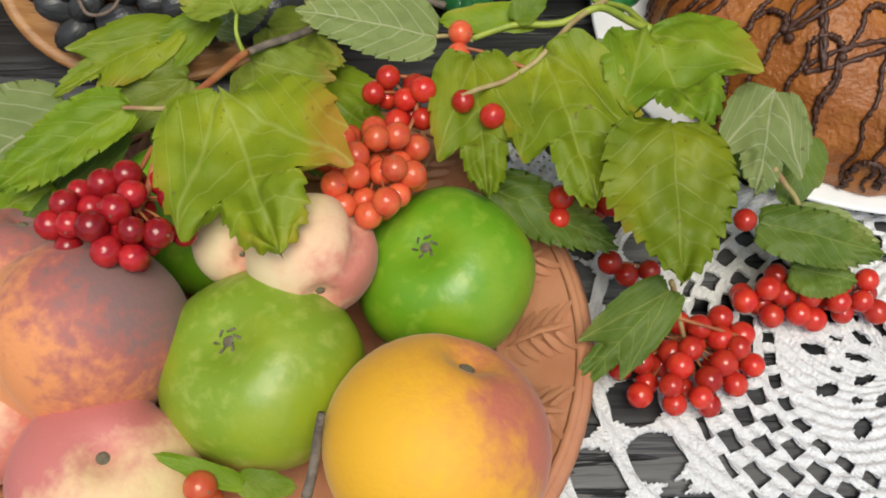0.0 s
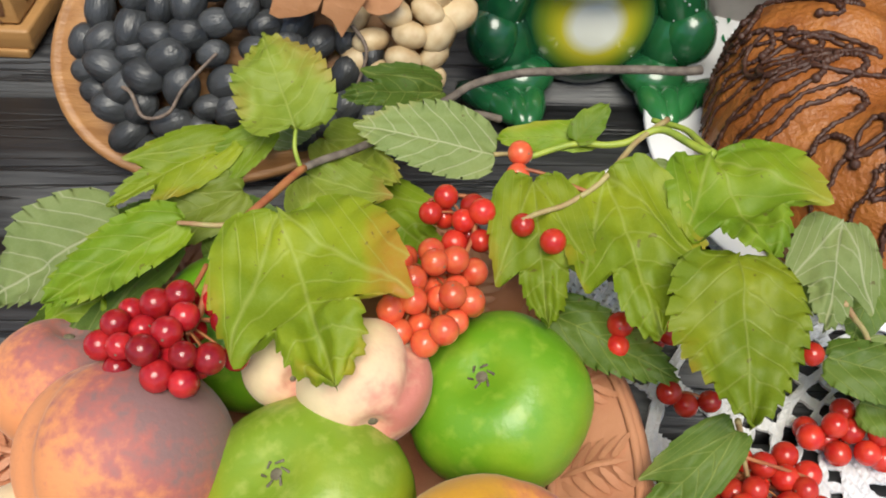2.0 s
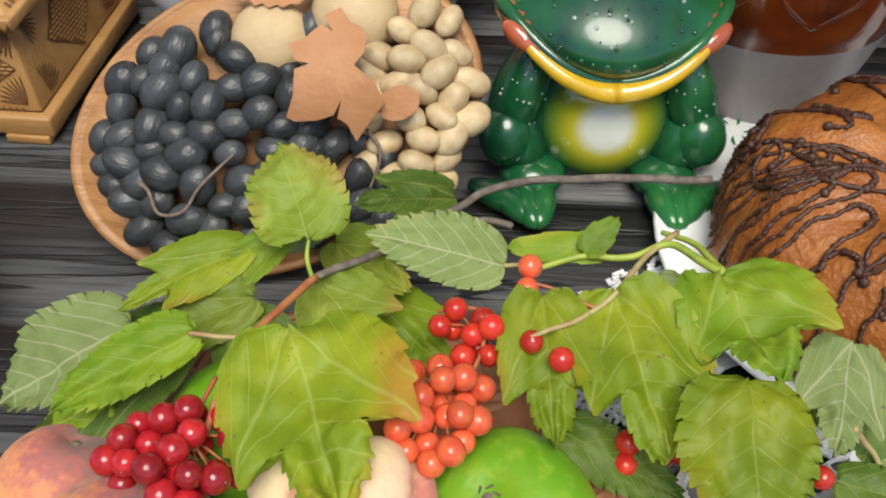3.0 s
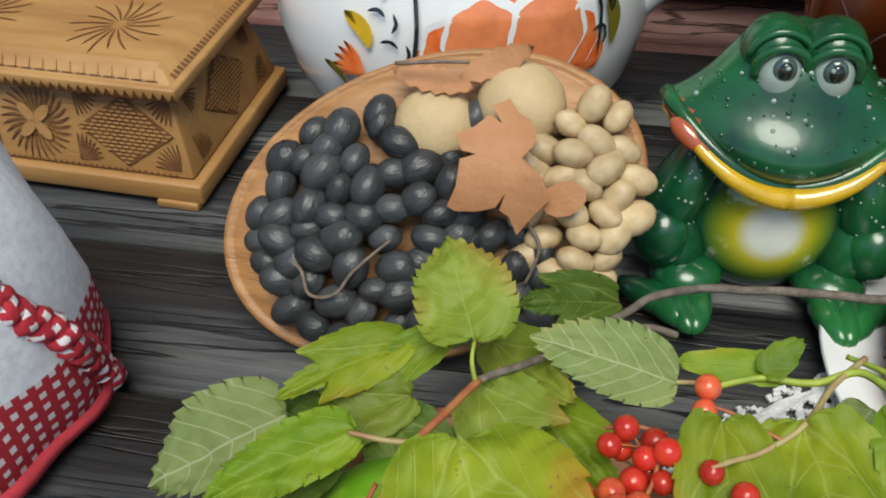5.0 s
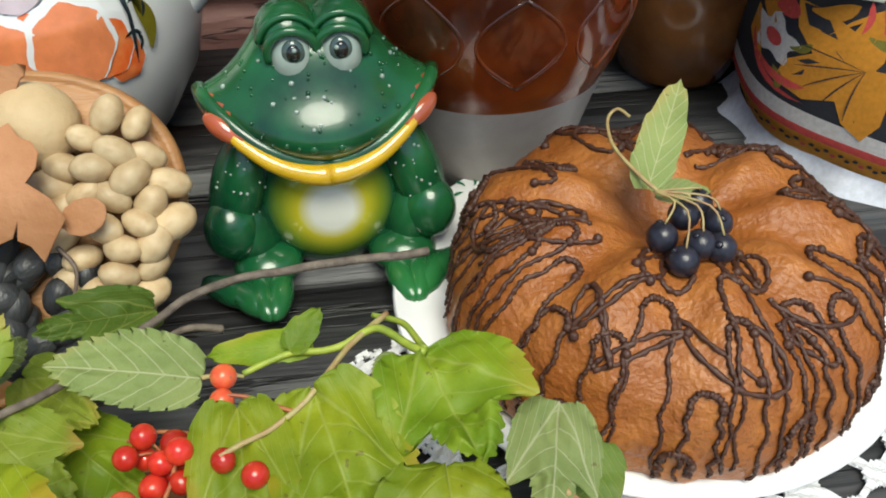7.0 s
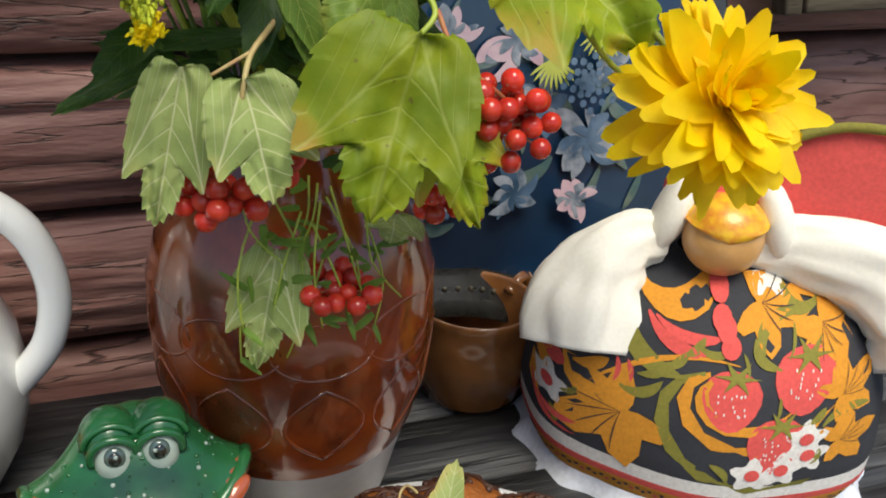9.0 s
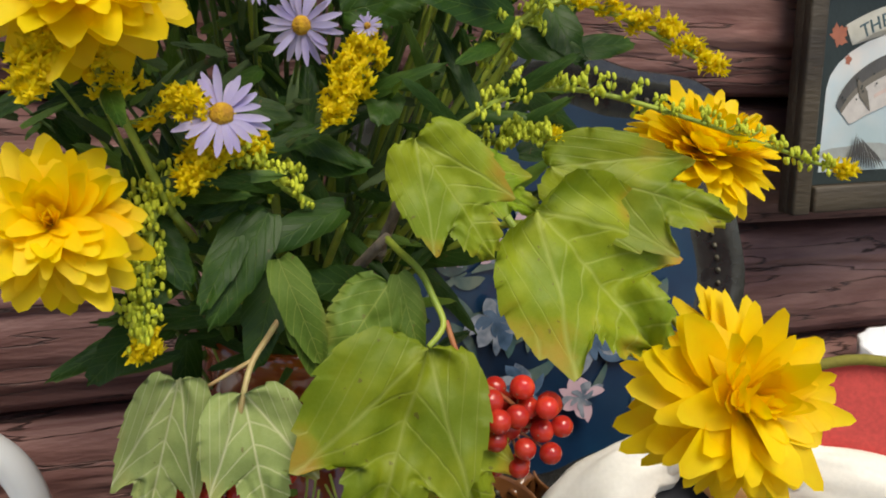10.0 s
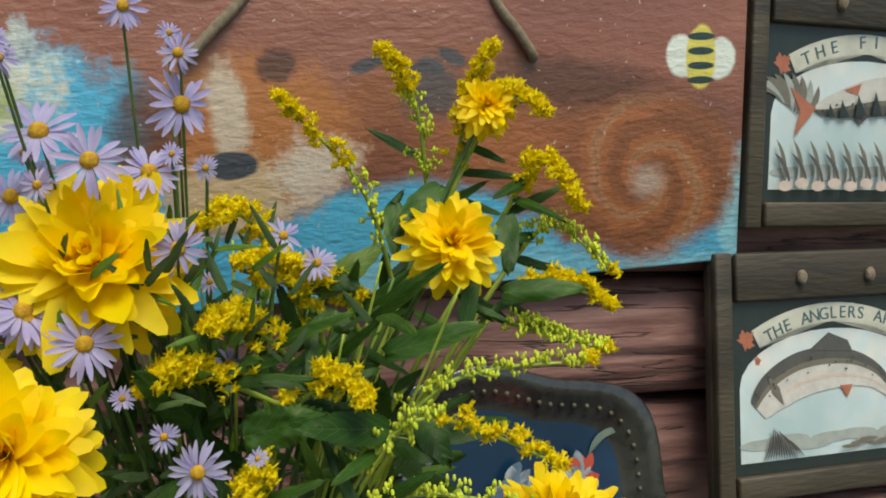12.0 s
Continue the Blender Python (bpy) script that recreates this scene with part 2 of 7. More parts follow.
wire_m = material("vine_wire", (0.22, 0.16, 0.12), (0.12, 0.09, 0.07), 200, 0.6, 0.3)
cake_m = material("cake_crust", (0.40, 0.145, 0.030), (0.28, 0.088, 0.018), 70, 0.42, 0.9, 260, third=(0.27, 0.080, 0.013))
choc = material("chocolate", (0.05, 0.017, 0.009), (0.075, 0.03, 0.016), 120, 0.5, 0.4)
aronia_m = material("aronia", (0.012, 0.012, 0.02), (0.03, 0.03, 0.045), 150, 0.3, 0.1)
yellow_petal = material("yellow_petal", (0.98, 0.78, 0.002), (0.96, 0.68, 0.002), 60, 0.6, 0.15)
lilac_petal = material("lilac_petal", (0.46, 0.40, 0.74), (0.60, 0.56, 0.82), 80, 0.6, 0.1)
disc_yellow = material("disc_yellow", (0.62, 0.36, 0.01), (0.42, 0.2, 0.02), 300, 0.8, 0.8)
floret_full = material("floret_yellow", (0.95, 0.82, 0.008), (0.90, 0.70, 0.006), 300, 0.7, 0.5)
floret_bud = material("floret_bud", (0.58, 0.62, 0.035), (0.42, 0.50, 0.03), 300, 0.7, 0.5)
rope_m = material("rope", (0.24, 0.19, 0.13), (0.15, 0.11, 0.075), 200, 0.9, 0.6)
frame_wood = material("dark_frame_wood", (0.050, 0.037, 0.023), (0.024, 0.018, 0.013), 60, 0.6, 0.6, stretch=(0.2, 1, 1), third=(0.075, 0.058, 0.036))
black_edge = material("black_lacquer", (0.018, 0.018, 0.018), (0.035, 0.035, 0.032), 60, 0.22, 0.2, coat=0.6)
blue_tray = material("blue_lacquer", (0.004, 0.022, 0.065), (0.006, 0.042, 0.095), 16, 0.30, 0.05, coat=0.35, third=(0.006, 0.014, 0.032))


def thin(m, share):
    """Lets light through a thin petal."""
    N, L = m.node_tree.nodes, m.node_tree.links
    bs, out = N["Principled BSDF"], N["Material Output"]
    tr = N.new("ShaderNodeBsdfTranslucent")
    src = bs.inputs["Base Color"].links[0].from_socket
    L.new(src, tr.inputs[0])
    mx = N.new("ShaderNodeMixShader")
    mx.inputs[0].default_value = share
    L.new(bs.outputs[0], mx.inputs[1])
    L.new(tr.outputs[0], mx.inputs[2])
    L.new(mx.outputs[0], out.inputs[0])


for petal_m in (yellow_petal, lilac_petal, floret_full):
    thin(petal_m, 0.5)


def blush(name, low, middle, high, axis, rough=0.65, shift=0.0):
    """Fruit skin that runs from one tint to another across the fruit, broken up by mottling."""
    m = material(name, middle, None, 40, rough, 0.15, 500)
    N, L = m.node_tree.nodes, m.node_tree.links
    bs = N["Principled BSDF"]
    co = N.new("ShaderNodeTexCoord")
    nm = N.new("ShaderNodeVectorMath")
    nm.operation = "NORMALIZE"
    L.new(co.outputs["Object"], nm.inputs[0])
    dt = N.new("ShaderNodeVectorMath")
    dt.operation = "DOT_PRODUCT"
    dt.inputs[1].default_value = axis
    L.new(nm.outputs[0], dt.inputs[0])
    total = dt.outputs["Value"]
    for sc, amt in ((40, 1.3), (230, 1.5 if shift < 0 else 0.8)):
        nz = N.new("ShaderNodeTexNoise")
        nz.inputs["Scale"].default_value, nz.inputs["Detail"].default_value = sc, 5
        L.new(co.outputs["Object"], nz.inputs["Vector"])
        a = N.new("ShaderNodeMath")
        a.operation = "MULTIPLY_ADD"
        L.new(nz.outputs["Fac"], a.inputs[0])
        a.inputs[1].default_value = amt
        L.new(total, a.inputs[2])
        total = a.outputs[0]
    mr = N.new("ShaderNodeMapRange")
    mr.inputs[1].default_value, mr.inputs[2].default_value = 0.35 - shift, 2.35 - shift
    L.new(total, mr.inputs[0])
    rp = N.new("ShaderNodeValToRGB")
    rp.color_ramp.elements[0].position, rp.color_ramp.elements[0].color = 0.3, (*low, 1)
    rp.color_ramp.elements[1].position, rp.color_ramp.elements[1].color = 0.82, (*high, 1)
    rp.color_ramp.elements.new(0.58).color = (*middle, 1)
    L.new(mr.outputs[0], rp.inputs[0])
    L.new(rp.outputs[0], bs.inputs["Base Color"])
    bs.inputs["Sheen Weight"].default_value = 0.15
    bs.inputs["Sheen Roughness"].default_value = 0.4
    return m


def plain(name, c, rough=0.6, scale=90.0, coat=0.0, second=None):
    return material(name, c, second or tuple(x * 0.82 for x in c), scale, rough, 0.15, coat=coat)


# ---- building helpers
def finish(name, bm, mats, smooth=True):
    me = bpy.data.meshes.new(name)
    bm.normal_update()
    bm.to_mesh(me)
    bm.free()
    for m in (mats if isinstance(mats, (list, tuple)) else [mats]):
        me.materials.append(m)
    if smooth:
        me.polygons.foreach_set("use_smooth", [True] * len(me.polygons))
    return me


def part(name, bm, mats, parent=None, label="", smooth=True):
    ob = new(name, finish(name, bm, mats, smooth))
    if parent:
        ob.parent = parent
    if label:
        ob["label"] = label
    return ob


def place(name, me, m, parent):
    ob = new(name, me)
    ob.parent = parent
    ob.matrix_basis = m
    return ob


def thing(name, label, category, group="", at=(0, 0, 0), turn=(0, 0, 0)):
    ob = new(name)
    ob.empty_display_size = 0.02
    ob.matrix_basis = pose(*at, *turn)
    return tagged(ob, label, category, group)


def mesh_of(verts, faces, slots=None):
    bm = bmesh.new()
    vs = [bm.verts.new(v) for v in verts]
    for i, f in enumerate(faces):
        try:
            fc = bm.faces.new([vs[k] for k in f])
            if slots:
                fc.material_index = slots[i]
        except ValueError:
            pass
    return bm


def lathe(profile, seg=48, ripple=None, slots=None):
    """Turned body from (radius, z) pairs; ripple(angle, z) scales the radius; slots: material per row."""
    verts, faces, mi = [], [], []
    for r, z in profile:
        for k in range(seg):
            a = 2 * math.pi * k / seg
            q = r * (ripple(a, z) if ripple else 1)
            verts.append((q * math.cos(a), q * math.sin(a), z))
    for j in range(len(profile) - 1):
        for k in range(seg):
            faces.append((j * seg + k, j * seg + (k + 1) % seg, (j + 1) * seg + (k + 1) % seg, (j + 1) * seg + k))
            mi.append(slots[j] if slots else 0)
    return mesh_of(verts, faces, mi)


def smooth_path(pts, n=6):
    P = [Vector(p) for p in pts]
    if len(P) < 3:
        return [P[0].lerp(P[-1], i / n) for i in range(n + 1)]
    out = []
    for i in range(len(P) - 1):
        p0, p1, p2, p3 = P[max(i - 1, 0)], P[i], P[i + 1], P[min(i + 2, len(P) - 1)]
        for k in range(n):
            t = k / n
            out.append(0.5 * ((2 * p1) + (p2 - p0) * t + (2 * p0 - 5 * p1 + 4 * p2 - p3) * t * t + (3 * p1 - p0 - 3 * p2 + p3) * t ** 3))
    return out + [P[-1]]


def tube(bm, pts, r0, r1=None, seg=7, closed=False, slot=0):
    r1 = r0 if r1 is None else r1
    rings = []
    for i, p in enumerate(pts):
        d = (pts[min(i + 1, len(pts) - 1)] - pts[max(i - 1, 0)]).normalized()
        a = d.orthogonal().normalized() if i == 0 else (last - d * last.dot(d)).normalized()
        last = a
        b = d.cross(a)
        r = r0 + (r1 - r0) * i / max(1, len(pts) - 1)
        rings.append([bm.verts.new(p + (a * math.cos(2 * math.pi * k / seg) + b * math.sin(2 * math.pi * k / seg)) * r) for k in range(seg)])
    for i in range(len(rings) - 1):
        for k in range(seg):
            bm.faces.new((rings[i][k], rings[i][(k + 1) % seg], rings[i + 1][(k + 1) % seg], rings[i + 1][k])).material_index = slot
    for ring, flip in ((rings[0], True), (rings[-1], False)):
        bm.faces.new(list(reversed(ring)) if flip else ring).material_index = slot
    return bm


def ball(bm, c, r, seg=16, rings=10, slot=0, rot=None, shape=None):
    """Ellipsoid at c with radii r, turned by rot; shape(v) bends the unit sphere first."""
    rr = r if isinstance(r, (tuple, list)) else (r, r, r)
    rows = []
    for j in range(rings + 1):
        th = math.pi * j / rings
        row = []
        for k in range(seg if 0 < j < rings else 1):
            ph = 2 * math.pi * k / seg
            v = Vector((math.sin(th) * math.cos(ph), math.sin(th) * math.sin(ph), math.cos(th)))
            if shape:
                v = shape(v)
            v = Vector((v.x * rr[0], v.y * rr[1], v.z * rr[2]))
            if rot:
                v = rot @ v
            row.append(bm.verts.new(v + Vector(c)))
        rows.append(row)
    for j in range(rings):
        A, B = rows[j], rows[j + 1]
        for k in range(seg):
            f = [A[k % len(A)], B[k % len(B)], B[(k + 1) % len(B)], A[(k + 1) % len(A)]]
            f = list(dict.fromkeys(f))
            bm.faces.new(f).material_index = slot
    return bm


def slab(bm, c, s, bevel=0.002, slot=0, taper=(1, 1)):
    """Bevelled box centred at c with size s; taper shrinks the top."""
    res = bmesh.ops.create_cube(bm, size=1)
    vs = res["verts"]
    for v in vs:
        k = taper if v.co.z > 0 else (1, 1)
        v.co = Vector((c[0] + v.co.x * s[0] * k[0], c[1] + v.co.y * s[1] * k[1], c[2] + v.co.z * s[2]))
    fs = list({f for v in vs for f in v.link_faces})
    for f in fs:
        f.material_index = slot
    if bevel:
        bmesh.ops.bevel(bm, geom=list({e for v in vs for e in v.link_edges}), offset=bevel, segments=2, affect="EDGES", profile=0.5)
    return bm


def plate_poly(bm, pts, to, slot):
    """A thin painted shape: a fan of triangles round its middle, laid on a surface by to(x, y)."""
    n = len(pts)
    cx, cy = sum(p[0] for p in pts) / n, sum(p[1] for p in pts) / n
    c = bm.verts.new(to(cx, cy))
    mid = [bm.verts.new(to(cx + (p[0] - cx) * 0.5, cy + (p[1] - cy) * 0.5)) for p in pts]
    rim = [bm.verts.new(to(*p)) for p in pts]
    for i in range(n):
        k = (i + 1) % n
        bm.faces.new((c, mid[i], mid[k])).material_index = slot
        bm.faces.new((mid[i], rim[i], rim[k], mid[k])).material_index = slot


def disc(x, y, rx, ry=None, n=14, turn=0.0, wave=0.0, lobes=5):
    ry = rx if ry is None else ry
    out = []
    for k in range(n):
        a = 2 * math.pi * k / n
        q = 1 + wave * math.cos(lobes * a)
        px, py = rx * q * math.cos(a), ry * q * math.sin(a)
        out.append((x + px * math.cos(turn) - py * math.sin(turn), y + px * math.sin(turn) + py * math.cos(turn)))
    return out


def comma(x, y, length, width, turn, bend=0.6, n=9):
    """A brush stroke that swells and curls."""
    up, dn = [], []
    for i in range(n):
        t = i / (n - 1)
        a = turn + bend * (t - 0.2)
        cx, cy = length * t * math.cos(a), length * t * math.sin(a)
        w = width * math.sin(math.pi * min(1, 0.08 + t * 0.92)) ** 0.8 * (0.4 + 0.6 * t)
        up.append((x + cx - math.sin(a) * w, y + cy + math.cos(a) * w))
        dn.append((x + cx + math.sin(a) * w, y + cy - math.cos(a) * w))
    return up + dn[::-1]


def maple(x, y, s, turn=0.0):
    rad = (1.0, 0.70, 0.76, 0.56, 0.95, 0.70, 0.74, 0.52, 0.78, 0.5, 0.42, 0.3, 0.42, 0.5, 0.78, 0.52, 0.74, 0.70, 0.95, 0.56, 0.76, 0.70)
    return [(x + s * q * math.cos(turn + 2 * math.pi * i / len(rad)), y + s * q * math.sin(turn + 2 * math.pi * i / len(rad))) for i, q in enumerate(rad)]


# ---- the setting
def build_setting():
    bm = bmesh.new()
    slab(bm, (0, 0, -0.8), (60, 60, 0.1), 0)
    tagged(part("ground", bm, ground_m, smooth=False), "dark trodden soil and grass around the table", "ground", kind="structure")
    # log wall behind the table
    wall = thing("wall_north", "weathered wall of round logs painted reddish brown", "log wall", at=(0.4, 0.945, 0))
    tagged(wall, kind="structure")
    bm = bmesh.new()
    slab(bm, (0, 0.045, 0.3), (4.4, 0.09, 2.2), 0)
    part("backing", bm, gap_dark, wall, "dark gaps between the logs", smooth=False)
    seams = [-0.8, -0.66, -0.53, -0.395, -0.26, -0.12, 0.02, 0.155, 0.295, 0.43, 0.565, 0.705, 0.845, 0.98, 1.12, 1.26, 1.4]
    for i in range(len(seams) - 1):
        z0, z1 = seams[i] + 0.003, seams[i + 1] - 0.003
        h, zc = (z1 - z0) / 2, (z0 + z1) / 2
        verts, faces = [], []
        nx, na = 200, 34
        for a in range(nx + 1):
            x = -2.2 + 4.4 * a / nx
            for b in range(na + 1):
                th = -math.pi / 2 + math.pi * b / na
                rr = 1 + 0.05 * noise.noise(Vector((x * 2.2, i * 3.1, th * 1.5)))
                dent = 0.005 * noise.noise(Vector((x * 5, i * 7.7, th * 6)))
                crack = -0.006 if abs(th - 0.5 * math.sin(x * 1.3 + i * 2) - 0.1 * noise.noise(Vector((x * 9, i, 0)))) < 0.05 and noise.noise(Vector((x * 1.4, i * 5.3, 0))) > 0.05 else 0.0
                verts.append((x, -(0.062 * math.cos(th) ** 0.38 * rr + dent + crack) if b not in (0, na) else 0.0, zc + h * math.sin(th)))
        for a in range(nx):
            for b in range(na):
                k = a * (na + 1) + b
                faces.append((k, k + na + 1, k + na + 2, k + 1))
        part("log", mesh_of(verts, faces), log_paint, wall)
    # plank table
    table = thing("plank_table", "table of weathered dark grey planks with gaps between them", "table", at=(0.2, 0.4, 0))
    edges = [-0.17, -0.05, 0.065, 0.18, 0.30, 0.418, 0.536, 0.64, 0.732, 0.85]
    for i in range(len(edges) - 1):
        w = edges[i + 1] - edges[i] - 0.006
        yc = (edges[i] + edges[i + 1]) / 2 - 0.4
        bm = bmesh.new()
        slab(bm, (0, 0, -0.015), (2.4, w, 0.03), 0)
        bmesh.ops.subdivide_edges(bm, edges=[e for e in bm.edges if abs(e.verts[0].co.x - e.verts[1].co.x) > 1], cuts=60)
        bmesh.ops.bevel(bm, geom=[e for e in bm.edges if e.calc_length() < 0.2 and abs(e.verts[0].co.x - e.verts[1].co.x) > 0.01], offset=0.003, segments=2, affect="EDGES")
        for v in bm.verts:
            if v.co.z > -0.006:
                v.co.z += -0.0006 - 0.0006 * noise.noise(Vector((v.co.x * 6, i * 9.1, v.co.y * 30)))
        ob = part("plank", bm, plank, table)
        ob.location = (0.03 * math.sin(i * 2.3), yc, 0)
    for x in (-0.9, 0.9):
        for y in (-0.5, 0.38):
            bm = bmesh.new()
            slab(bm, (x, y, -0.395), (0.08, 0.08, 0.715), 0.004)
            part("leg", bm, plank, table)
    for y in (-0.5, 0.38):
        bm = bmesh.new()
        slab(bm, (0, y, -0.05), (2.2, 0.05, 0.04), 0.003)
        part("rail", bm, plank, table)


build_setting()


# ---- fruit plate and fruit
def build_fruit():
    pl = thing("terracotta_plate", "round terracotta plate with pressed leaf relief and raised rim", "plate", at=(0.015, 0.268, 0))
    prof = [(0.0, 0.004), (0.07, 0.003), (0.085, 0.004), (0.11, 0.012), (0.132, 0.026), (0.138, 0.0285), (0.1395, 0.031), (0.1365, 0.0335), (0.130, 0.032), (0.110, 0.019), (0.09, 0.011), (0.0, 0.010)]
    part("body", lathe(prof, 72), terracotta, pl)
    bm = bmesh.new()

    def to(x, y):
        r = 0.117 + y
        b = x / r
        edge = 1 - min(1, math.hypot(x / 0.014, y / 0.015))
        return Vector((r * math.cos(b), r * math.sin(b), 0.0235 + (r - 0.117) * 0.66 + 0.0010 + 0.0052 * edge))
    plate_poly(bm, disc(0, 0, 0.0014, 0.014, 10), to, 0)
    for s in (-1, 1):
        for j in range(5):
            plate_poly(bm, disc(s * 0.007, -0.009 + j * 0.005, 0.0072, 0.0015, 8, s * 0.7), to, 0)
    me = finish("leaf_relief", bm, terracotta)
    for k in range(20):
        place("leaf_relief", me, pose(0, 0, 0, 0, 0, 18 * k), pl)
    for r, z in ((0.1005, 0.0158), (0.1335, 0.0334)):
        part("rim_bead", lathe([(r + 0.002 * math.cos(a), z + 0.0016 * math.sin(a)) for a in [math.pi * i / 4 for i in range(9)]], 72), terracotta, pl)

    def apple(at, r, turn, mat, label):
        t = thing("apple", label, "apple", "fruit on the plate", at, turn)

        def ripple(a, z):
            return 1 + 0.018 * math.cos(5 * a) + 0.012 * math.cos(2 * a + 1)
        prof = []
        for j in range(29):
            th = math.pi * j / 28
            s, c = math.sin(th), math.cos(th)
            rr = s * (1 + 0.10 * c)
            z = c * 0.93 - 0.20 * math.exp(-(s / 0.30) ** 2) * (1 if c > 0 else -0.7)
            prof.append((max(rr, 0.0005) * r, z * r))
        part("skin", lathe(prof[::-1], 40, ripple), mat, t)
        bm = bmesh.new()
        for k in range(6):
            a = k * 1.05
            tube(bm, smooth_path([(0.0045 * math.cos(a), 0.0045 * math.sin(a), 0.72 * r), (0.005 * math.cos(a), 0.005 * math.sin(a), 0.755 * r), (0.003 * math.cos(a + 0.5), 0.003 * math.sin(a + 0.5), 0.79 * r)], 3), 0.0009, 0.0003, 5)
        ball(bm, (0, 0, 0.715 * r), (0.0042, 0.0042, 0.0012), 10, 6)
        part("calyx", bm, stalk, t, "dry grey-brown calyx")

    apple((0.022, 0.240, 0.048), 0.0395, (6, -17, 0), apple_yellowish, "yellowish green apple lying among the fruit")
    apple((0.093, 0.284, 0.047), 0.0370, (8, -18, 0), apple_green, "bright green apple with glossy skin")
    apple((-0.016, 0.318, 0.046), 0.036, (5, 10, 10), apple_green, "green apple half hidden behind other fruit")

    def peach(at, r, turn, tint, label, flat=0.9, cleft=0.10):
        low, middle, high, axis = tint
        mat = blush("peach_skin", low, middle, high, pose(0, 0, 0, *turn).to_3x3().inverted() @ Vector(axis).normalized(), shift=-0.30 if tint is peach_dark else 0.15 if tint is peach_yellow else 0.1)
        t = thing("peach", label, "peach", "fruit on the plate", at, turn)

        def shape(v):
            a = math.atan2(v.y, v.x)
            s = math.hypot(v.x, v.y)
            d = 1 - cleft * math.exp(-(a / 0.22) ** 2) * s ** 0.5
            z = v.z * flat - 0.20 * math.exp(-(s / 0.22) ** 2) * (1 if v.z > 0 else 0)
            return Vector((v.x * d, v.y * d, z))
        bm = bmesh.new()
        ball(bm, (0, 0, 0), r, 40, 28, shape=shape)
        part("skin", bm, mat, t)
        bm = bmesh.new()
        ball(bm, (0, 0, r * (flat - 0.20)), (r * 0.09, r * 0.09, r * 0.05), 10, 6)
        part("stalk_end", bm, stalk, t)

    peach_yellow = ((0.80, 0.42, 0.02), (0.74, 0.34, 0.04), (0.52, 0.15, 0.09), (0.9, 0.25, 0.15))
    peach_dark = ((0.70, 0.27, 0.10), (0.42, 0.13, 0.105), (0.24, 0.135, 0.125), (0.75, 0.35, 0.45))
    peach_white = ((0.76, 0.60, 0.36), (0.74, 0.47, 0.30), (0.58, 0.20, 0.15), (0.85, -0.45, -0.1))
    peach_donut = ((0.55, 0.17, 0.15), (0.74, 0.48, 0.27), (0.76, 0.60, 0.30), (0.5, -0.8, -0.1))
    peach((0.088, 0.203, 0.060), 0.0405, (25, 30, 100), peach_yellow, "large yellow peach with a red cheek", 0.95)
    peach((-0.045, 0.250, 0.062), 0.0395, (60, -40, 200), peach_dark, "dusky purple-red peach with a split seam", 0.92, 0.14)
    peach((-0.031, 0.199, 0.047), 0.0335, (14, 4, 60), peach_donut, "flat pale peach with pink cheeks", 0.72, 0.12)
    peach((-0.078, 0.222, 0.046), 0.024, (10, 10, 10), peach_white, "small pale peach at the plate's rim", 0.85)
    peach((0.041, 0.275, 0.075), 0.0255, (80, -35, 20), peach_white, "pale pink-white peach lying on two apples", 0.9, 0.2)
    peach((0.010, 0.284, 0.072), 0.017, (60, 10, 20), peach_white, "small pale peach tucked under a leaf", 0.9, 0.1)
    peach((-0.085, 0.290, 0.047), 0.030, (30, 10, 140), peach_dark, "dark red peach behind the other fruit", 0.9)


build_fruit()


# ---- leaves, twigs and berries
OVATE = ((0, 0, 0.03), (0.06, -0.02, 0.25), (0.14, 0.06, 0.42), (0.24, 0.20, 0.49), (0.36, 0.36, 0.50), (0.5, 0.52, 0.47), (0.64, 0.67, 0.40), (0.78, 0.81, 0.29), (0.9, 0.92, 0.16), (1, 1, 0))
LOBED = ((0, 0, 0.03), (0.05, -0.045, 0.15), (0.11, -0.03, 0.29), (0.19, 0.08, 0.41), (0.28, 0.22, 0.48), (0.37, 0.38, 0.51), (0.45, 0.53, 0.505), (0.52, 0.71, 0.47), (0.55, 0.76, 0.44), (0.585, 0.675, 0.34), (0.63, 0.65, 0.24), (0.70, 0.73, 0.225), (0.81, 0.86, 0.19), (0.91, 0.95, 0.09), (1, 1, 0))


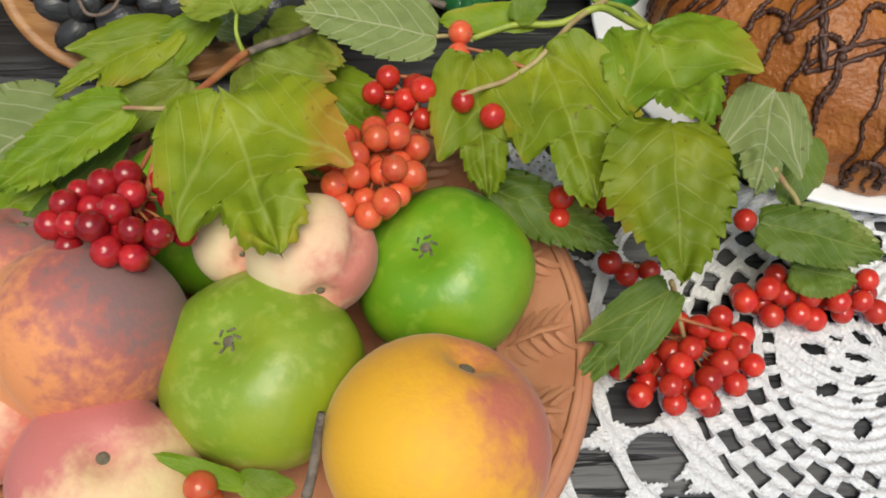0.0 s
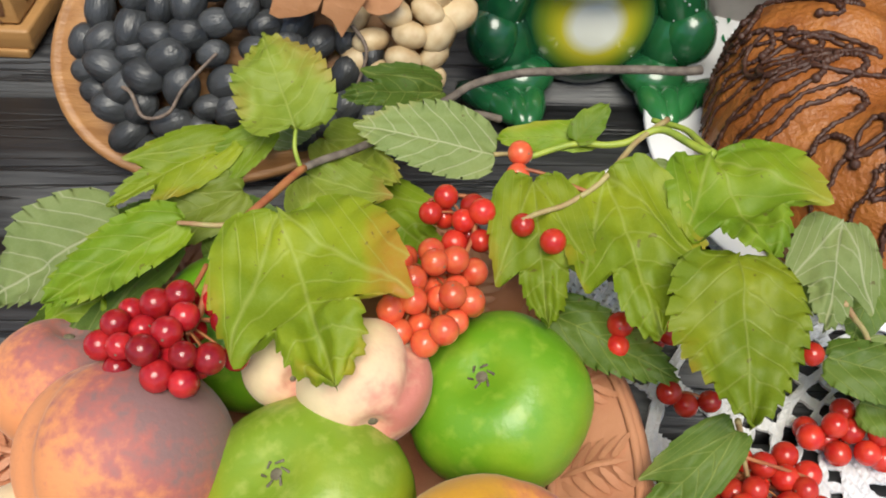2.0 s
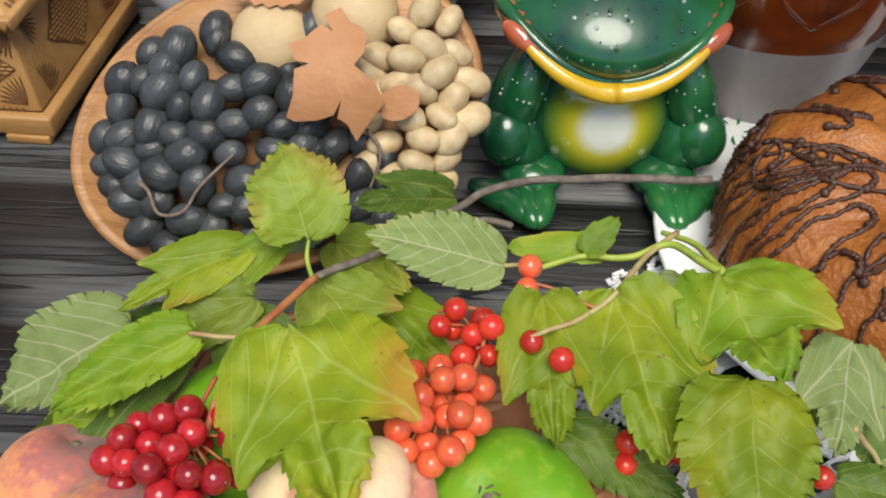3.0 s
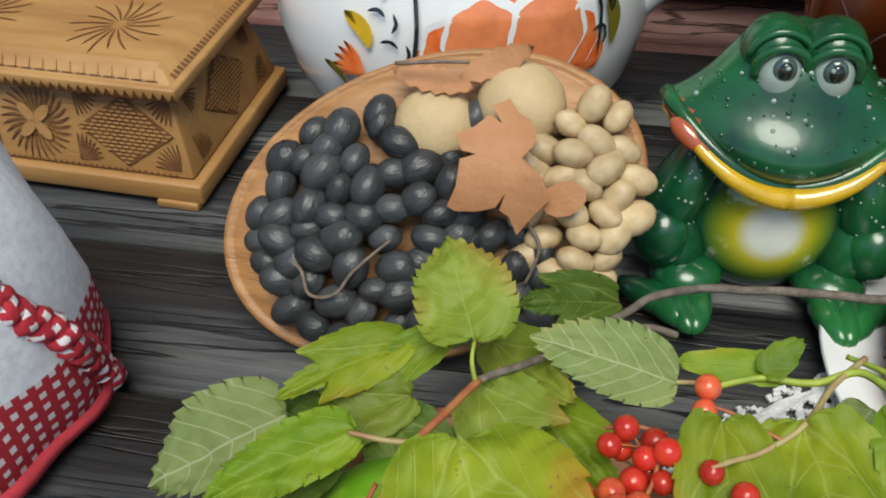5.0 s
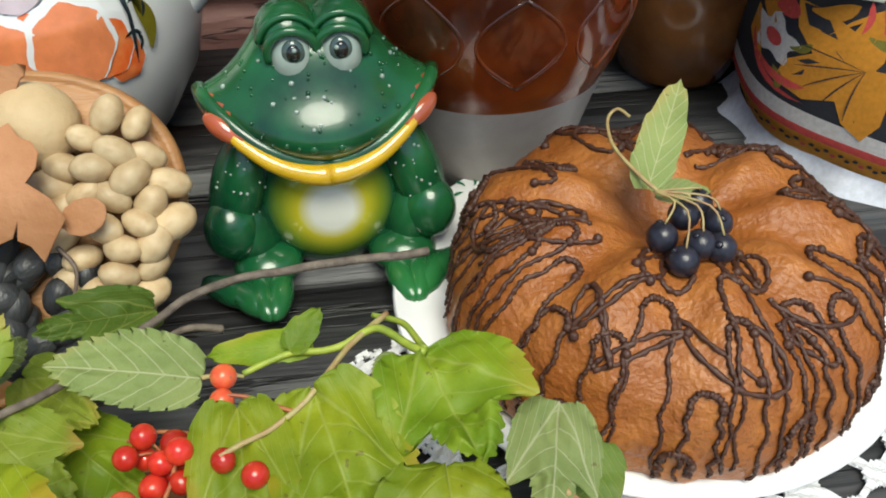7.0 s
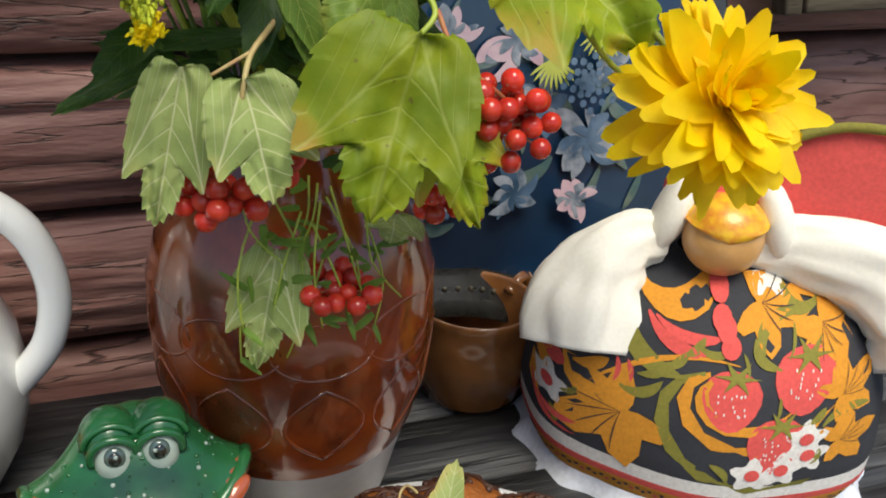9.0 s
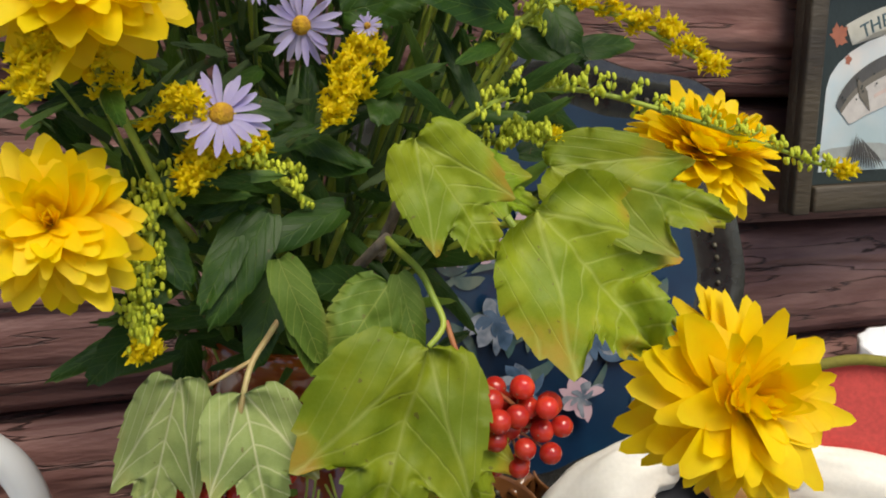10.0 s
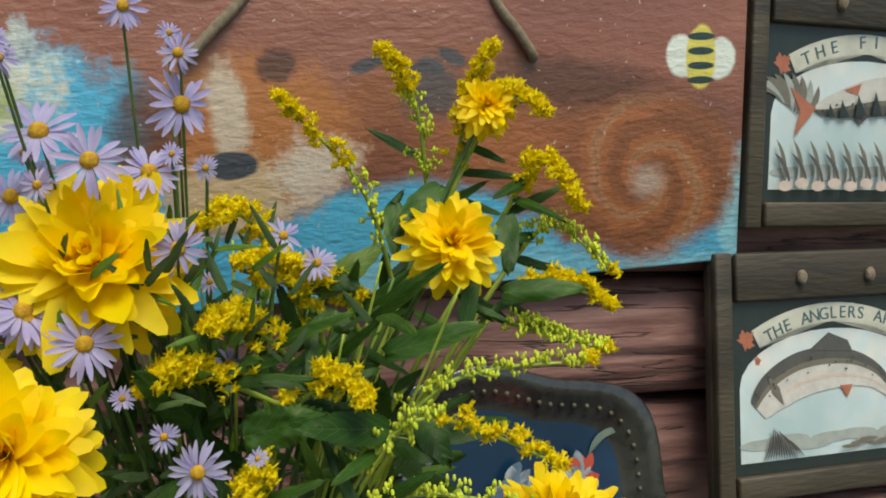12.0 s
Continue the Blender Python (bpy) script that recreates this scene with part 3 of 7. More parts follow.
def leaf(owner, base, tip, width, mat, lobed=0, hang=False):
    """A viburnum leaf from its stalk end to its tip, cupped, crumpled, serrated and three-lobed where lobed."""
    B, T = Vector(base), Vector(tip)
    d = (T - B)
    ln = d.length
    d.normalize()
    face = Vector((-0.1, -0.8, 0.45)) if hang else Vector((0.0, -0.45, 0.9))
    n = (face - d * face.dot(d)).normalized()
    s = d.cross(n)
    rnd = random.Random(int((base[0] * 7919 + base[1] * 104729 + tip[0] * 1299709) * 1000))
    cup, curl, wav, ph = rnd.uniform(0.0, 0.22), rnd.uniform(0.02, 0.16), rnd.uniform(0.03, 0.08), rnd.uniform(0, 6)
    skew = rnd.uniform(-0.14, 0.14)
    droop = rnd.uniform(0.0, 1.6)
    if width < 0.3 * ln:
        cup += 0.2
    prof = LOBED if lobed else OVATE
    small = ln < 0.075 and not lobed and width < 0.024
    nu, nv = (16, 3) if small else (64, 8)
    seed = Vector((base[0] * 50, base[1] * 50, tip[2] * 50))
    verts, uvs, faces = [], [], []
    for i in range(nu + 1):
        u = i / nu
        for (a0, x0, y0), (a1, x1, y1) in zip(prof, prof[1:]):
            if a0 <= u <= a1:
                k = (u - a0) / (a1 - a0)
                ex, ey = x0 + (x1 - x0) * k, y0 + (y1 - y0) * k
                break
        jag = 0.0 if i in (0, nu) else (0.006 if lobed else 0.009) * ((i % 5) - 2) + rnd.uniform(-0.006, 0.005)
        for j in range(-nv, nv + 1):
            v = j / nv
            av = abs(v)
            side = 1 + (skew if v > 0 else -skew)
            along = u + (ex - u) * av ** 1.25 + (jag * av ** 6)
            across = math.copysign(1, v) * (ey + jag * av ** 6) * av * side * width if j else 0.0
            z = -cup * width * v * v * 0.5 + curl * ln * (0.25 - (u - 0.5) ** 2) * 1.2 + wav * width * math.sin(u * 9 + ph + (2 if v > 0 else 0)) * av
            z += 0.12 * width * noise.noise(seed + Vector((u * 3, v * 2, 0))) + 0.05 * width * noise.noise(seed + Vector((u * 8, v * 5, 3))) + (0.10 * width * av * (1 if lobed else 0.6))
            z -= 0.16 * ln * max(0.0, u - 0.72) ** 1.5 * droop
            verts.append(d * (along * ln) + s * across + n * z)
            uvs.append((along + (10.0 if lobed else 0.0), min(1.0, max(0.0, 0.5 + (across / width if j else 0.0)))))
    m = 2 * nv + 1
    for i in range(nu):
        for j in range(2 * nv):
            faces.append((i * m + j, i * m + j + 1, (i + 1) * m + j + 1, (i + 1) * m + j))
    me = bpy.data.meshes.new("leaf")
    me.from_pydata([tuple(p) for p in verts], [], faces)
    lay = me.uv_layers.new(name="UVMap")
    for lp in me.loops:
        lay.data[lp.index].uv = uvs[lp.vertex_index]
    me.polygons.foreach_set("use_smooth", [True] * len(me.polygons))
    me.materials.append(mat)
    ob = new("leaf", me)
    ob.parent = owner
    ob.location = B - owner.location
    return ob


def twig(owner, pts, r, mat):
    bm = bmesh.new()
    P = smooth_path([Vector(p) - owner.location for p in pts], 6)
    for i, p in enumerate(P):
        p += Vector((noise.noise(p * 60), noise.noise(p * 60 + Vector((5, 0, 0))), noise.noise(p * 60 + Vector((0, 5, 0))))) * r * 0.7
    tube(bm, P, r * 1.1, r * 0.8, 8)
    if r > 0.0025:
        for i in range(2, len(P) - 2, 6):
            ball(bm, P[i], r * 1.5, 8, 6)
    part("twig", bm, mat, owner)


def berry_mesh(mat):
    bm = bmesh.new()
    ball(bm, (0, 0, 0), 0.0056, 16, 12)
    ball(bm, (0, 0, 0.0051), 0.0007, 6, 4, slot=1)
    return finish("berry", bm, [mat, stalk])


BERRY = {}


def berries(owner, c, size, n, mat):
    """A hanging cluster: packed berries round a forked stalk."""
    if mat not in BERRY:
        BERRY[mat] = berry_mesh(mat)
    rnd = random.Random(int((c[0] * 7919 + c[1] * 3571 + c[2] * 131) * 1000) + n)
    C = Vector(c) - owner.location
    spots = []
    for k in range(4000):
        if len(spots) == n:
            break
        p = Vector([rnd.uniform(-1, 1) for q in range(3)])
        if p.length > 1:
            continue
        p = C + Vector([p[i] * size[i] for i in range(3)])
        p.z = max(p.z, 0.0085 - owner.location.z)
        if all((p - o).length > (0.0088 if k < 2500 else 0.0072) for o in spots):
            spots.append(p)
    bm = bmesh.new()
    hub = C + Vector((0, 0.5 * size[1], -0.2 * size[2]))
    hub.z = max(hub.z, 0.006 - owner.location.z)
    for p in spots:
        m = hub.lerp(p, 0.45) + Vector((0, 0, 0.001))
        tube(bm, smooth_path([hub, m, p], 3), 0.0006, 0.0005, 5)
    cl = new("berry_cluster")
    cl.parent = owner
    cl.empty_display_size = 0.01
    tagged(part("forked_stalk", bm, redstem, cl, "thin forked berry stalks"), kind="stuff")
    for p in spots:
        e = Euler((rnd.uniform(0, 6), rnd.uniform(0, 6), rnd.uniform(0, 6)))
        s = rnd.uniform(0.88, 1.08)
        place("berry", BERRY[mat], Matrix.LocRotScale(p, e, (s, s, s * 0.97)), cl)


A = thing("viburnum_branch", "cut viburnum branch with yellow-green leaves and berries lying over the fruit", "branch", "viburnum branches", (0.02, 0.35, 0.0))
B = thing("viburnum_branch", "cut viburnum branch with ripe red berries lying beside the cake", "branch", "viburnum branches", (0.2, 0.35, 0.0))
leaf(A, (0.008, 0.323, 0.114), (0.035, 0.255, 0.101), 0.071, warm, 1)
leaf(A, (0.007, 0.374, 0.112), (-0.012, 0.418, 0.128), 0.043, olive, 0)
leaf(A, (0.090, 0.385, 0.090), (0.028, 0.393, 0.100), 0.033, pale, 0)
leaf(A, (0.066, 0.436, 0.084), (0.021, 0.411, 0.100), 0.029, deep, 1)
leaf(B, (0.136, 0.363, 0.100), (0.152, 0.292, 0.085), 0.056, warm, 1)
leaf(B, (0.106, 0.361, 0.098), (0.110, 0.298, 0.080), 0.041, warm, 1)
leaf(B, (0.182, 0.376, 0.100), (0.197, 0.322, 0.094), 0.063, fresh, 1)
leaf(B, (0.182, 0.319, 0.100), (0.180, 0.256, 0.080), 0.051, warm, 0)
leaf(A, (-0.067, 0.348, 0.085), (-0.119, 0.317, 0.065), 0.044, pale, 0)
leaf(A, (-0.033, 0.331, 0.102), (-0.086, 0.302, 0.085), 0.027, fresh, 0)
leaf(A, (-0.043, 0.339, 0.080), (-0.108, 0.297, 0.050), 0.035, deep, 1)
leaf(A, (-0.025, 0.385, 0.095), (-0.073, 0.351, 0.090), 0.028, warm, 1)
leaf(A, (-0.007, 0.388, 0.100), (-0.038, 0.369, 0.085), 0.021, fresh, 1)
leaf(A, (0.009, 0.371, 0.090), (0.042, 0.336, 0.078), 0.041, olive, 1)
leaf(A, (0.028, 0.383, 0.070), (0.072, 0.337, 0.068), 0.044, fresh, 1)
leaf(B, (0.113, 0.322, 0.060), (0.166, 0.295, 0.050), 0.026, deep, 0)
leaf(B, (0.137, 0.399, 0.088), (0.090, 0.402, 0.085), 0.016, fresh, 0)
leaf(B, (0.127, 0.395, 0.090), (0.142, 0.409, 0.100), 0.014, fresh, 0)
leaf(B, (0.236, 0.353, 0.085), (0.221, 0.306, 0.070), 0.039, pale, 1)
leaf(B, (0.229, 0.308, 0.050), (0.282, 0.294, 0.045), 0.026, deep, 0)
leaf(B, (0.247, 0.299, 0.030), (0.274, 0.290, 0.030), 0.024, deep, 0)
leaf(B, (0.181, 0.267, 0.060), (0.145, 0.241, 0.030), 0.025, deep, 1)
leaf(A, (-0.070, 0.317, 0.070), (-0.096, 0.291, 0.050), 0.034, fresh, 1)
leaf(A, (0.019, 0.193, 0.050), (-0.010, 0.199, 0.065), 0.008, fresh, 0)
leaf(A, (0.017, 0.195, 0.050), (0.039, 0.192, 0.050), 0.011, fresh, 0)
leaf(B, (0.254, 0.345, 0.065), (0.241, 0.315, 0.050), 0.022, deep, 0)
leaf(A, (0.011, 0.411, 0.075), (0.050, 0.370, 0.085), 0.033, olive, 1)
leaf(A, (-0.017, 0.415, 0.070), (0.010, 0.430, 0.080), 0.025, pale, 0)
leaf(A, (-0.027, 0.359, 0.075), (0.006, 0.331, 0.068), 0.038, deep, 1)
leaf(B, (0.177, 0.401, 0.070), (0.164, 0.388, 0.060), 0.025, pale, 0)
leaf(A, (-0.018, 0.365, 0.085), (-0.064, 0.347, 0.075), 0.028, olive, 1)
leaf(A, (-0.051, 0.362, 0.070), (-0.100, 0.339, 0.060), 0.029, deep, 0)
leaf(A, (0.020, 0.373, 0.062), (0.044, 0.331, 0.055), 0.039, deep, 1)
leaf(B, (0.249, 0.320, 0.040), (0.288, 0.308, 0.035), 0.022, pale, 0)
leaf(B, (0.229, 0.354, 0.060), (0.248, 0.332, 0.050), 0.030, deep, 1)
twig(A, [(0.199, 0.468, 0.075), (0.143, 0.458, 0.082), (0.092, 0.447, 0.085), (0.070, 0.427, 0.088), (0.038, 0.392, 0.092), (0.009, 0.366, 0.098)], 0.0021, bark)
twig(A, [(0.010, 0.364, 0.100), (0.000, 0.341, 0.106), (-0.009, 0.324, 0.108), (-0.015, 0.307, 0.105), (-0.018, 0.287, 0.100), (-0.022, 0.279, 0.098)], 0.0016, redstem)
twig(A, [(-0.009, 0.326, 0.106), (-0.022, 0.326, 0.105), (-0.035, 0.329, 0.103)], 0.0011, paletwig)
twig(A, [(0.009, 0.363, 0.100), (0.007, 0.367, 0.108), (0.007, 0.375, 0.112)], 0.001, greenstem)
twig(A, [(0.090, 0.385, 0.090), (0.099, 0.388, 0.088), (0.107, 0.388, 0.085)], 0.001, paletwig)
twig(A, [(0.095, 0.433, 0.070), (0.081, 0.431, 0.075), (0.070, 0.426, 0.075)], 0.0018, bark)
twig(B, [(0.183, 0.375, 0.100), (0.166, 0.397, 0.095), (0.149, 0.394, 0.090), (0.127, 0.395, 0.088), (0.107, 0.390, 0.085)], 0.0018, greenstem)
twig(B, [(0.171, 0.413, 0.088), (0.153, 0.389, 0.095), (0.139, 0.366, 0.100), (0.128, 0.355, 0.098), (0.116, 0.346, 0.098), (0.100, 0.336, 0.100)], 0.0013, paletwig)
twig(B, [(0.128, 0.355, 0.098), (0.112, 0.364, 0.098), (0.101, 0.366, 0.100)], 0.0009, redstem)
twig(B, [(0.184, 0.379, 0.098), (0.178, 0.403, 0.090), (0.165, 0.416, 0.085)], 0.0016, greenstem)
twig(A, [(0.098, 0.364, 0.090), (0.084, 0.346, 0.092), (0.080, 0.334, 0.088), (0.073, 0.316, 0.085)], 0.001, redstem)
twig(A, [(0.086, 0.357, 0.090), (0.072, 0.360, 0.090), (0.062, 0.358, 0.088)], 0.0009, redstem)
twig(B, [(0.182, 0.271, 0.060), (0.189, 0.273, 0.040), (0.195, 0.267, 0.022)], 0.0012, paletwig)
twig(B, [(0.190, 0.270, 0.035), (0.222, 0.268, 0.020)], 0.0008, redstem)
twig(B, [(0.230, 0.317, 0.075), (0.242, 0.317, 0.060), (0.249, 0.314, 0.050)], 0.0013, paletwig)
twig(A, [(0.043, 0.185, 0.060), (0.047, 0.196, 0.072), (0.050, 0.203, 0.085)], 0.0018, bark)
twig(A, [(-0.020, 0.310, 0.100), (-0.024, 0.287, 0.100), (-0.025, 0.271, 0.100)], 0.001, redstem)
berries(A, (-0.026, 0.277, 0.098), (0.026, 0.020, 0.012), 30, dark)
berries(A, (0.065, 0.306, 0.088), (0.021, 0.026, 0.012), 26, orange)
berries(A, (0.076, 0.344, 0.090), (0.015, 0.014, 0.012), 9, red)
berries(B, (0.100, 0.337, 0.099), (0.001, 0.001, 0.012), 1, red)
berries(B, (0.112, 0.330, 0.098), (0.001, 0.001, 0.012), 1, red)
berries(B, (0.101, 0.369, 0.098), (0.003, 0.007, 0.012), 2, orange)
berries(B, (0.197, 0.262, 0.014), (0.035, 0.023, 0.012), 34, red)
berries(B, (0.259, 0.292, 0.014), (0.039, 0.013, 0.012), 22, red)
berries(B, (0.151, 0.319, 0.050), (0.019, 0.014, 0.012), 9, red)
berries(B, (0.220, 0.307, 0.050), (0.003, 0.004, 0.012), 1, red)
berries(B, (0.174, 0.302, 0.030), (0.015, 0.004, 0.012), 3, red)
berries(A, (0.003, 0.193, 0.050), (0.005, 0.004, 0.012), 3, orange)
berries(A, (-0.034, 0.366, 0.064), (0.008, 0.006, 0.008), 4, dark)

# ---- grape plaque
def build_plaque():
    p = thing("carved_plaque", "oval wooden plaque with carved grapes leaning on the pitcher", "plaque", at=(-0.036, 0.502, 0.076), turn=(52, 0, 0))
    p.scale = (0.95, 0.95, 0.95)
    rot = Matrix.Rotation(radians(24), 3, "Z")
    a, b = 0.127, 0.086
    rows = [(0.0, -0.012), (0.9, -0.012), (0.985, -0.009), (1.0, -0.004), (0.985, 0.001), (0.955, 0.002), (0.945, 0.0005), (0.925, 0.0015), (0.88, 0.004), (0.85, 0.0045), (0.0, 0.0045)]
    bm = lathe(rows, 72)
    for v in bm.verts:
        v.co = rot @ Vector((v.co.x * a, v.co.y * b, v.co.z))
    part("board", bm, wood_board, p, "oiled oval board with a grooved rim")
    g = bmesh.new()
    ball(g, (0, 0, 0), (0.0120, 0.0092, 0.0092), 16, 10, shape=lambda v: v * (1 + 0.03 * noise.noise(v * 2.5)))
    gm = finish("grape", g, grape_black)
    s = bmesh.new()
    ball(s, (0, 0, 0), (0.0118, 0.0084, 0.0082), 16, 10, shape=lambda v: v * (1 + 0.05 * noise.noise(v * 2)))
    sm = finish("seed", s, seed_beige)
    rnd = random.Random(4)

    def heap(me, name, inside, step, lift, ang):
        """Packs pieces at random, none closer than a step, higher towards the middle of the heap."""
        spots = []
        for k in range(6000):
            x, y = rnd.uniform(-0.11, 0.12), rnd.uniform(-0.09, 0.09)
            h = inside(x, y)
            if h <= 0 or any((x - a) ** 2 + (y - b) ** 2 < (step * (0.86 if k < 4000 else 0.74)) ** 2 for a, b in spots):
                continue
            spots.append((x, y))
            e = Euler((rnd.uniform(-0.5, 0.5), rnd.uniform(-0.5, 0.5), ang + rnd.uniform(-0.9, 0.9)))
            q = rnd.uniform(0.84, 1.16)
            place(name, me, Matrix.LocRotScale((x, y, 0.009 + lift * h + rnd.uniform(-0.002, 0.003)), e, (q, q * rnd.uniform(0.9, 1.05), q)), p)

    def grapes(x, y):
        u, v = (x + 0.030) / 0.064, (y + 0.016) / 0.066
        d = 1 - (u * u + v * v)
        if x > 0.034 and y > -0.015:
            return 0
        return max(0, d) ** 0.5 if d > 0 else 0

    def grapes_low(x, y):
        u, v = (x - 0.042) / 0.040, (y + 0.036) / 0.030
        d = 1 - (u * u + v * v)
        return d ** 0.5 if d > 0 and x > 0.026 else 0

    def seeds(x, y):
        u, v = (x - 0.084) / 0.031, (y - 0.014) / 0.056
        d = 1 - (u * u + v * v)
        return d ** 0.5 if d > 0 else 0

    heap(gm, "grape", grapes, 0.0168, 0.020, 0.5)
    heap(gm, "grape", grapes_low, 0.0168, 0.009, 1.2)
    heap(sm, "wooden_seed", seeds, 0.0146, 0.016, 0.2)
    for x, y in ((0.002, 0.050), (0.024, 0.052), (0.048, 0.052), (-0.030, 0.050)):
        place("grape", gm, pose(x, y, 0.013, 0, 0, 70), p)
    for x, y, r in ((0.002, 0.046, 0.0235), (0.048, 0.062, 0.0245)):
        bm = bmesh.new()
        ball(bm, (x, y, 0.012), (r, r * 0.95, r * 0.8), 28, 18)
        part("carved_apple", bm, clay_beige, p, "smooth pale carved apple")

    def leather_leaf(pts, z, bend, name, label):
        bm = bmesh.new()
        for dz, slot in ((0.0, 0), (0.0016, 0)):
            bm.faces.new([bm.verts.new((x, y, z + dz + bend * (x * x * 6 + math.sin(y * 60) * 0.05))) for x, y in pts])
        bmesh.ops.triangulate(bm, faces=bm.faces[:])
        part(name, bm, leather, p, label)

    outline = ((570, 95), (612, 75), (640, 110), (668, 122), (690, 150), (685, 185), (660, 215), (715, 255), (740, 300), (700, 345), (662, 392), (640, 352), (614, 338), (627, 295), (604, 332), (560, 345), (500, 350), (478, 340), (500, 290), (505, 228), (545, 214), (508, 208), (485, 170), (530, 150), (565, 118), (600, 137))
    leather_leaf([(0.043 + (x - 610) / 4900, 0.026 - (y - 235) / 4500) for x, y in outline], 0.038, 0.2, "maple_leaf", "tan leather maple leaf")
    leather_leaf(disc(0.076, 0.012, 0.012, 0.009, 12, 0.4), 0.036, 0.1, "small_leaf", "tan leather leaf")
    for cx, cy, t, ln in ((0.000, 0.070, 3.0, 0.046), (0.033, 0.081, 0.45, 0.044)):
        pts = []
        for s_ in (1, -1):
            for i in range(13):
                q = i / 12 if s_ == 1 else 1 - i / 12
                w = 0.0085 * math.sin(math.pi * q) ** 0.7 * (1 if i % 2 else 0.72) * s_
                x, y = ln * (q - 0.5), w
                pts.append((cx + x * math.cos(t) - y * math.sin(t), cy + x * math.sin(t) + y * math.cos(t)))
        leather_leaf(pts, 0.034, 0.3, "serrated_leaf", "tan leather serrated leaf")
    for pts in ([(-0.082, -0.035, 0.02), (-0.062, -0.038, 0.036), (-0.055, -0.052, 0.036), (-0.040, -0.050, 0.040), (-0.03, -0.036, 0.042), (-0.012, -0.018, 0.042)], [(0.058, -0.002, 0.03), (0.066, -0.015, 0.03), (0.060, -0.035, 0.025)], [(0.084, -0.01, 0.027), (0.094, -0.02, 0.02), (0.1, -0.03, 0.014)], [(-0.02, 0.076, 0.032), (0.005, 0.078, 0.036), (0.02, 0.079, 0.034)]):
        bm = bmesh.new()
        tube(bm, smooth_path(pts, 6), 0.0013, 0.0009, 6)
        part("wire_tendril", bm, wire_m, p, "thin brown tendril")


build_plaque()


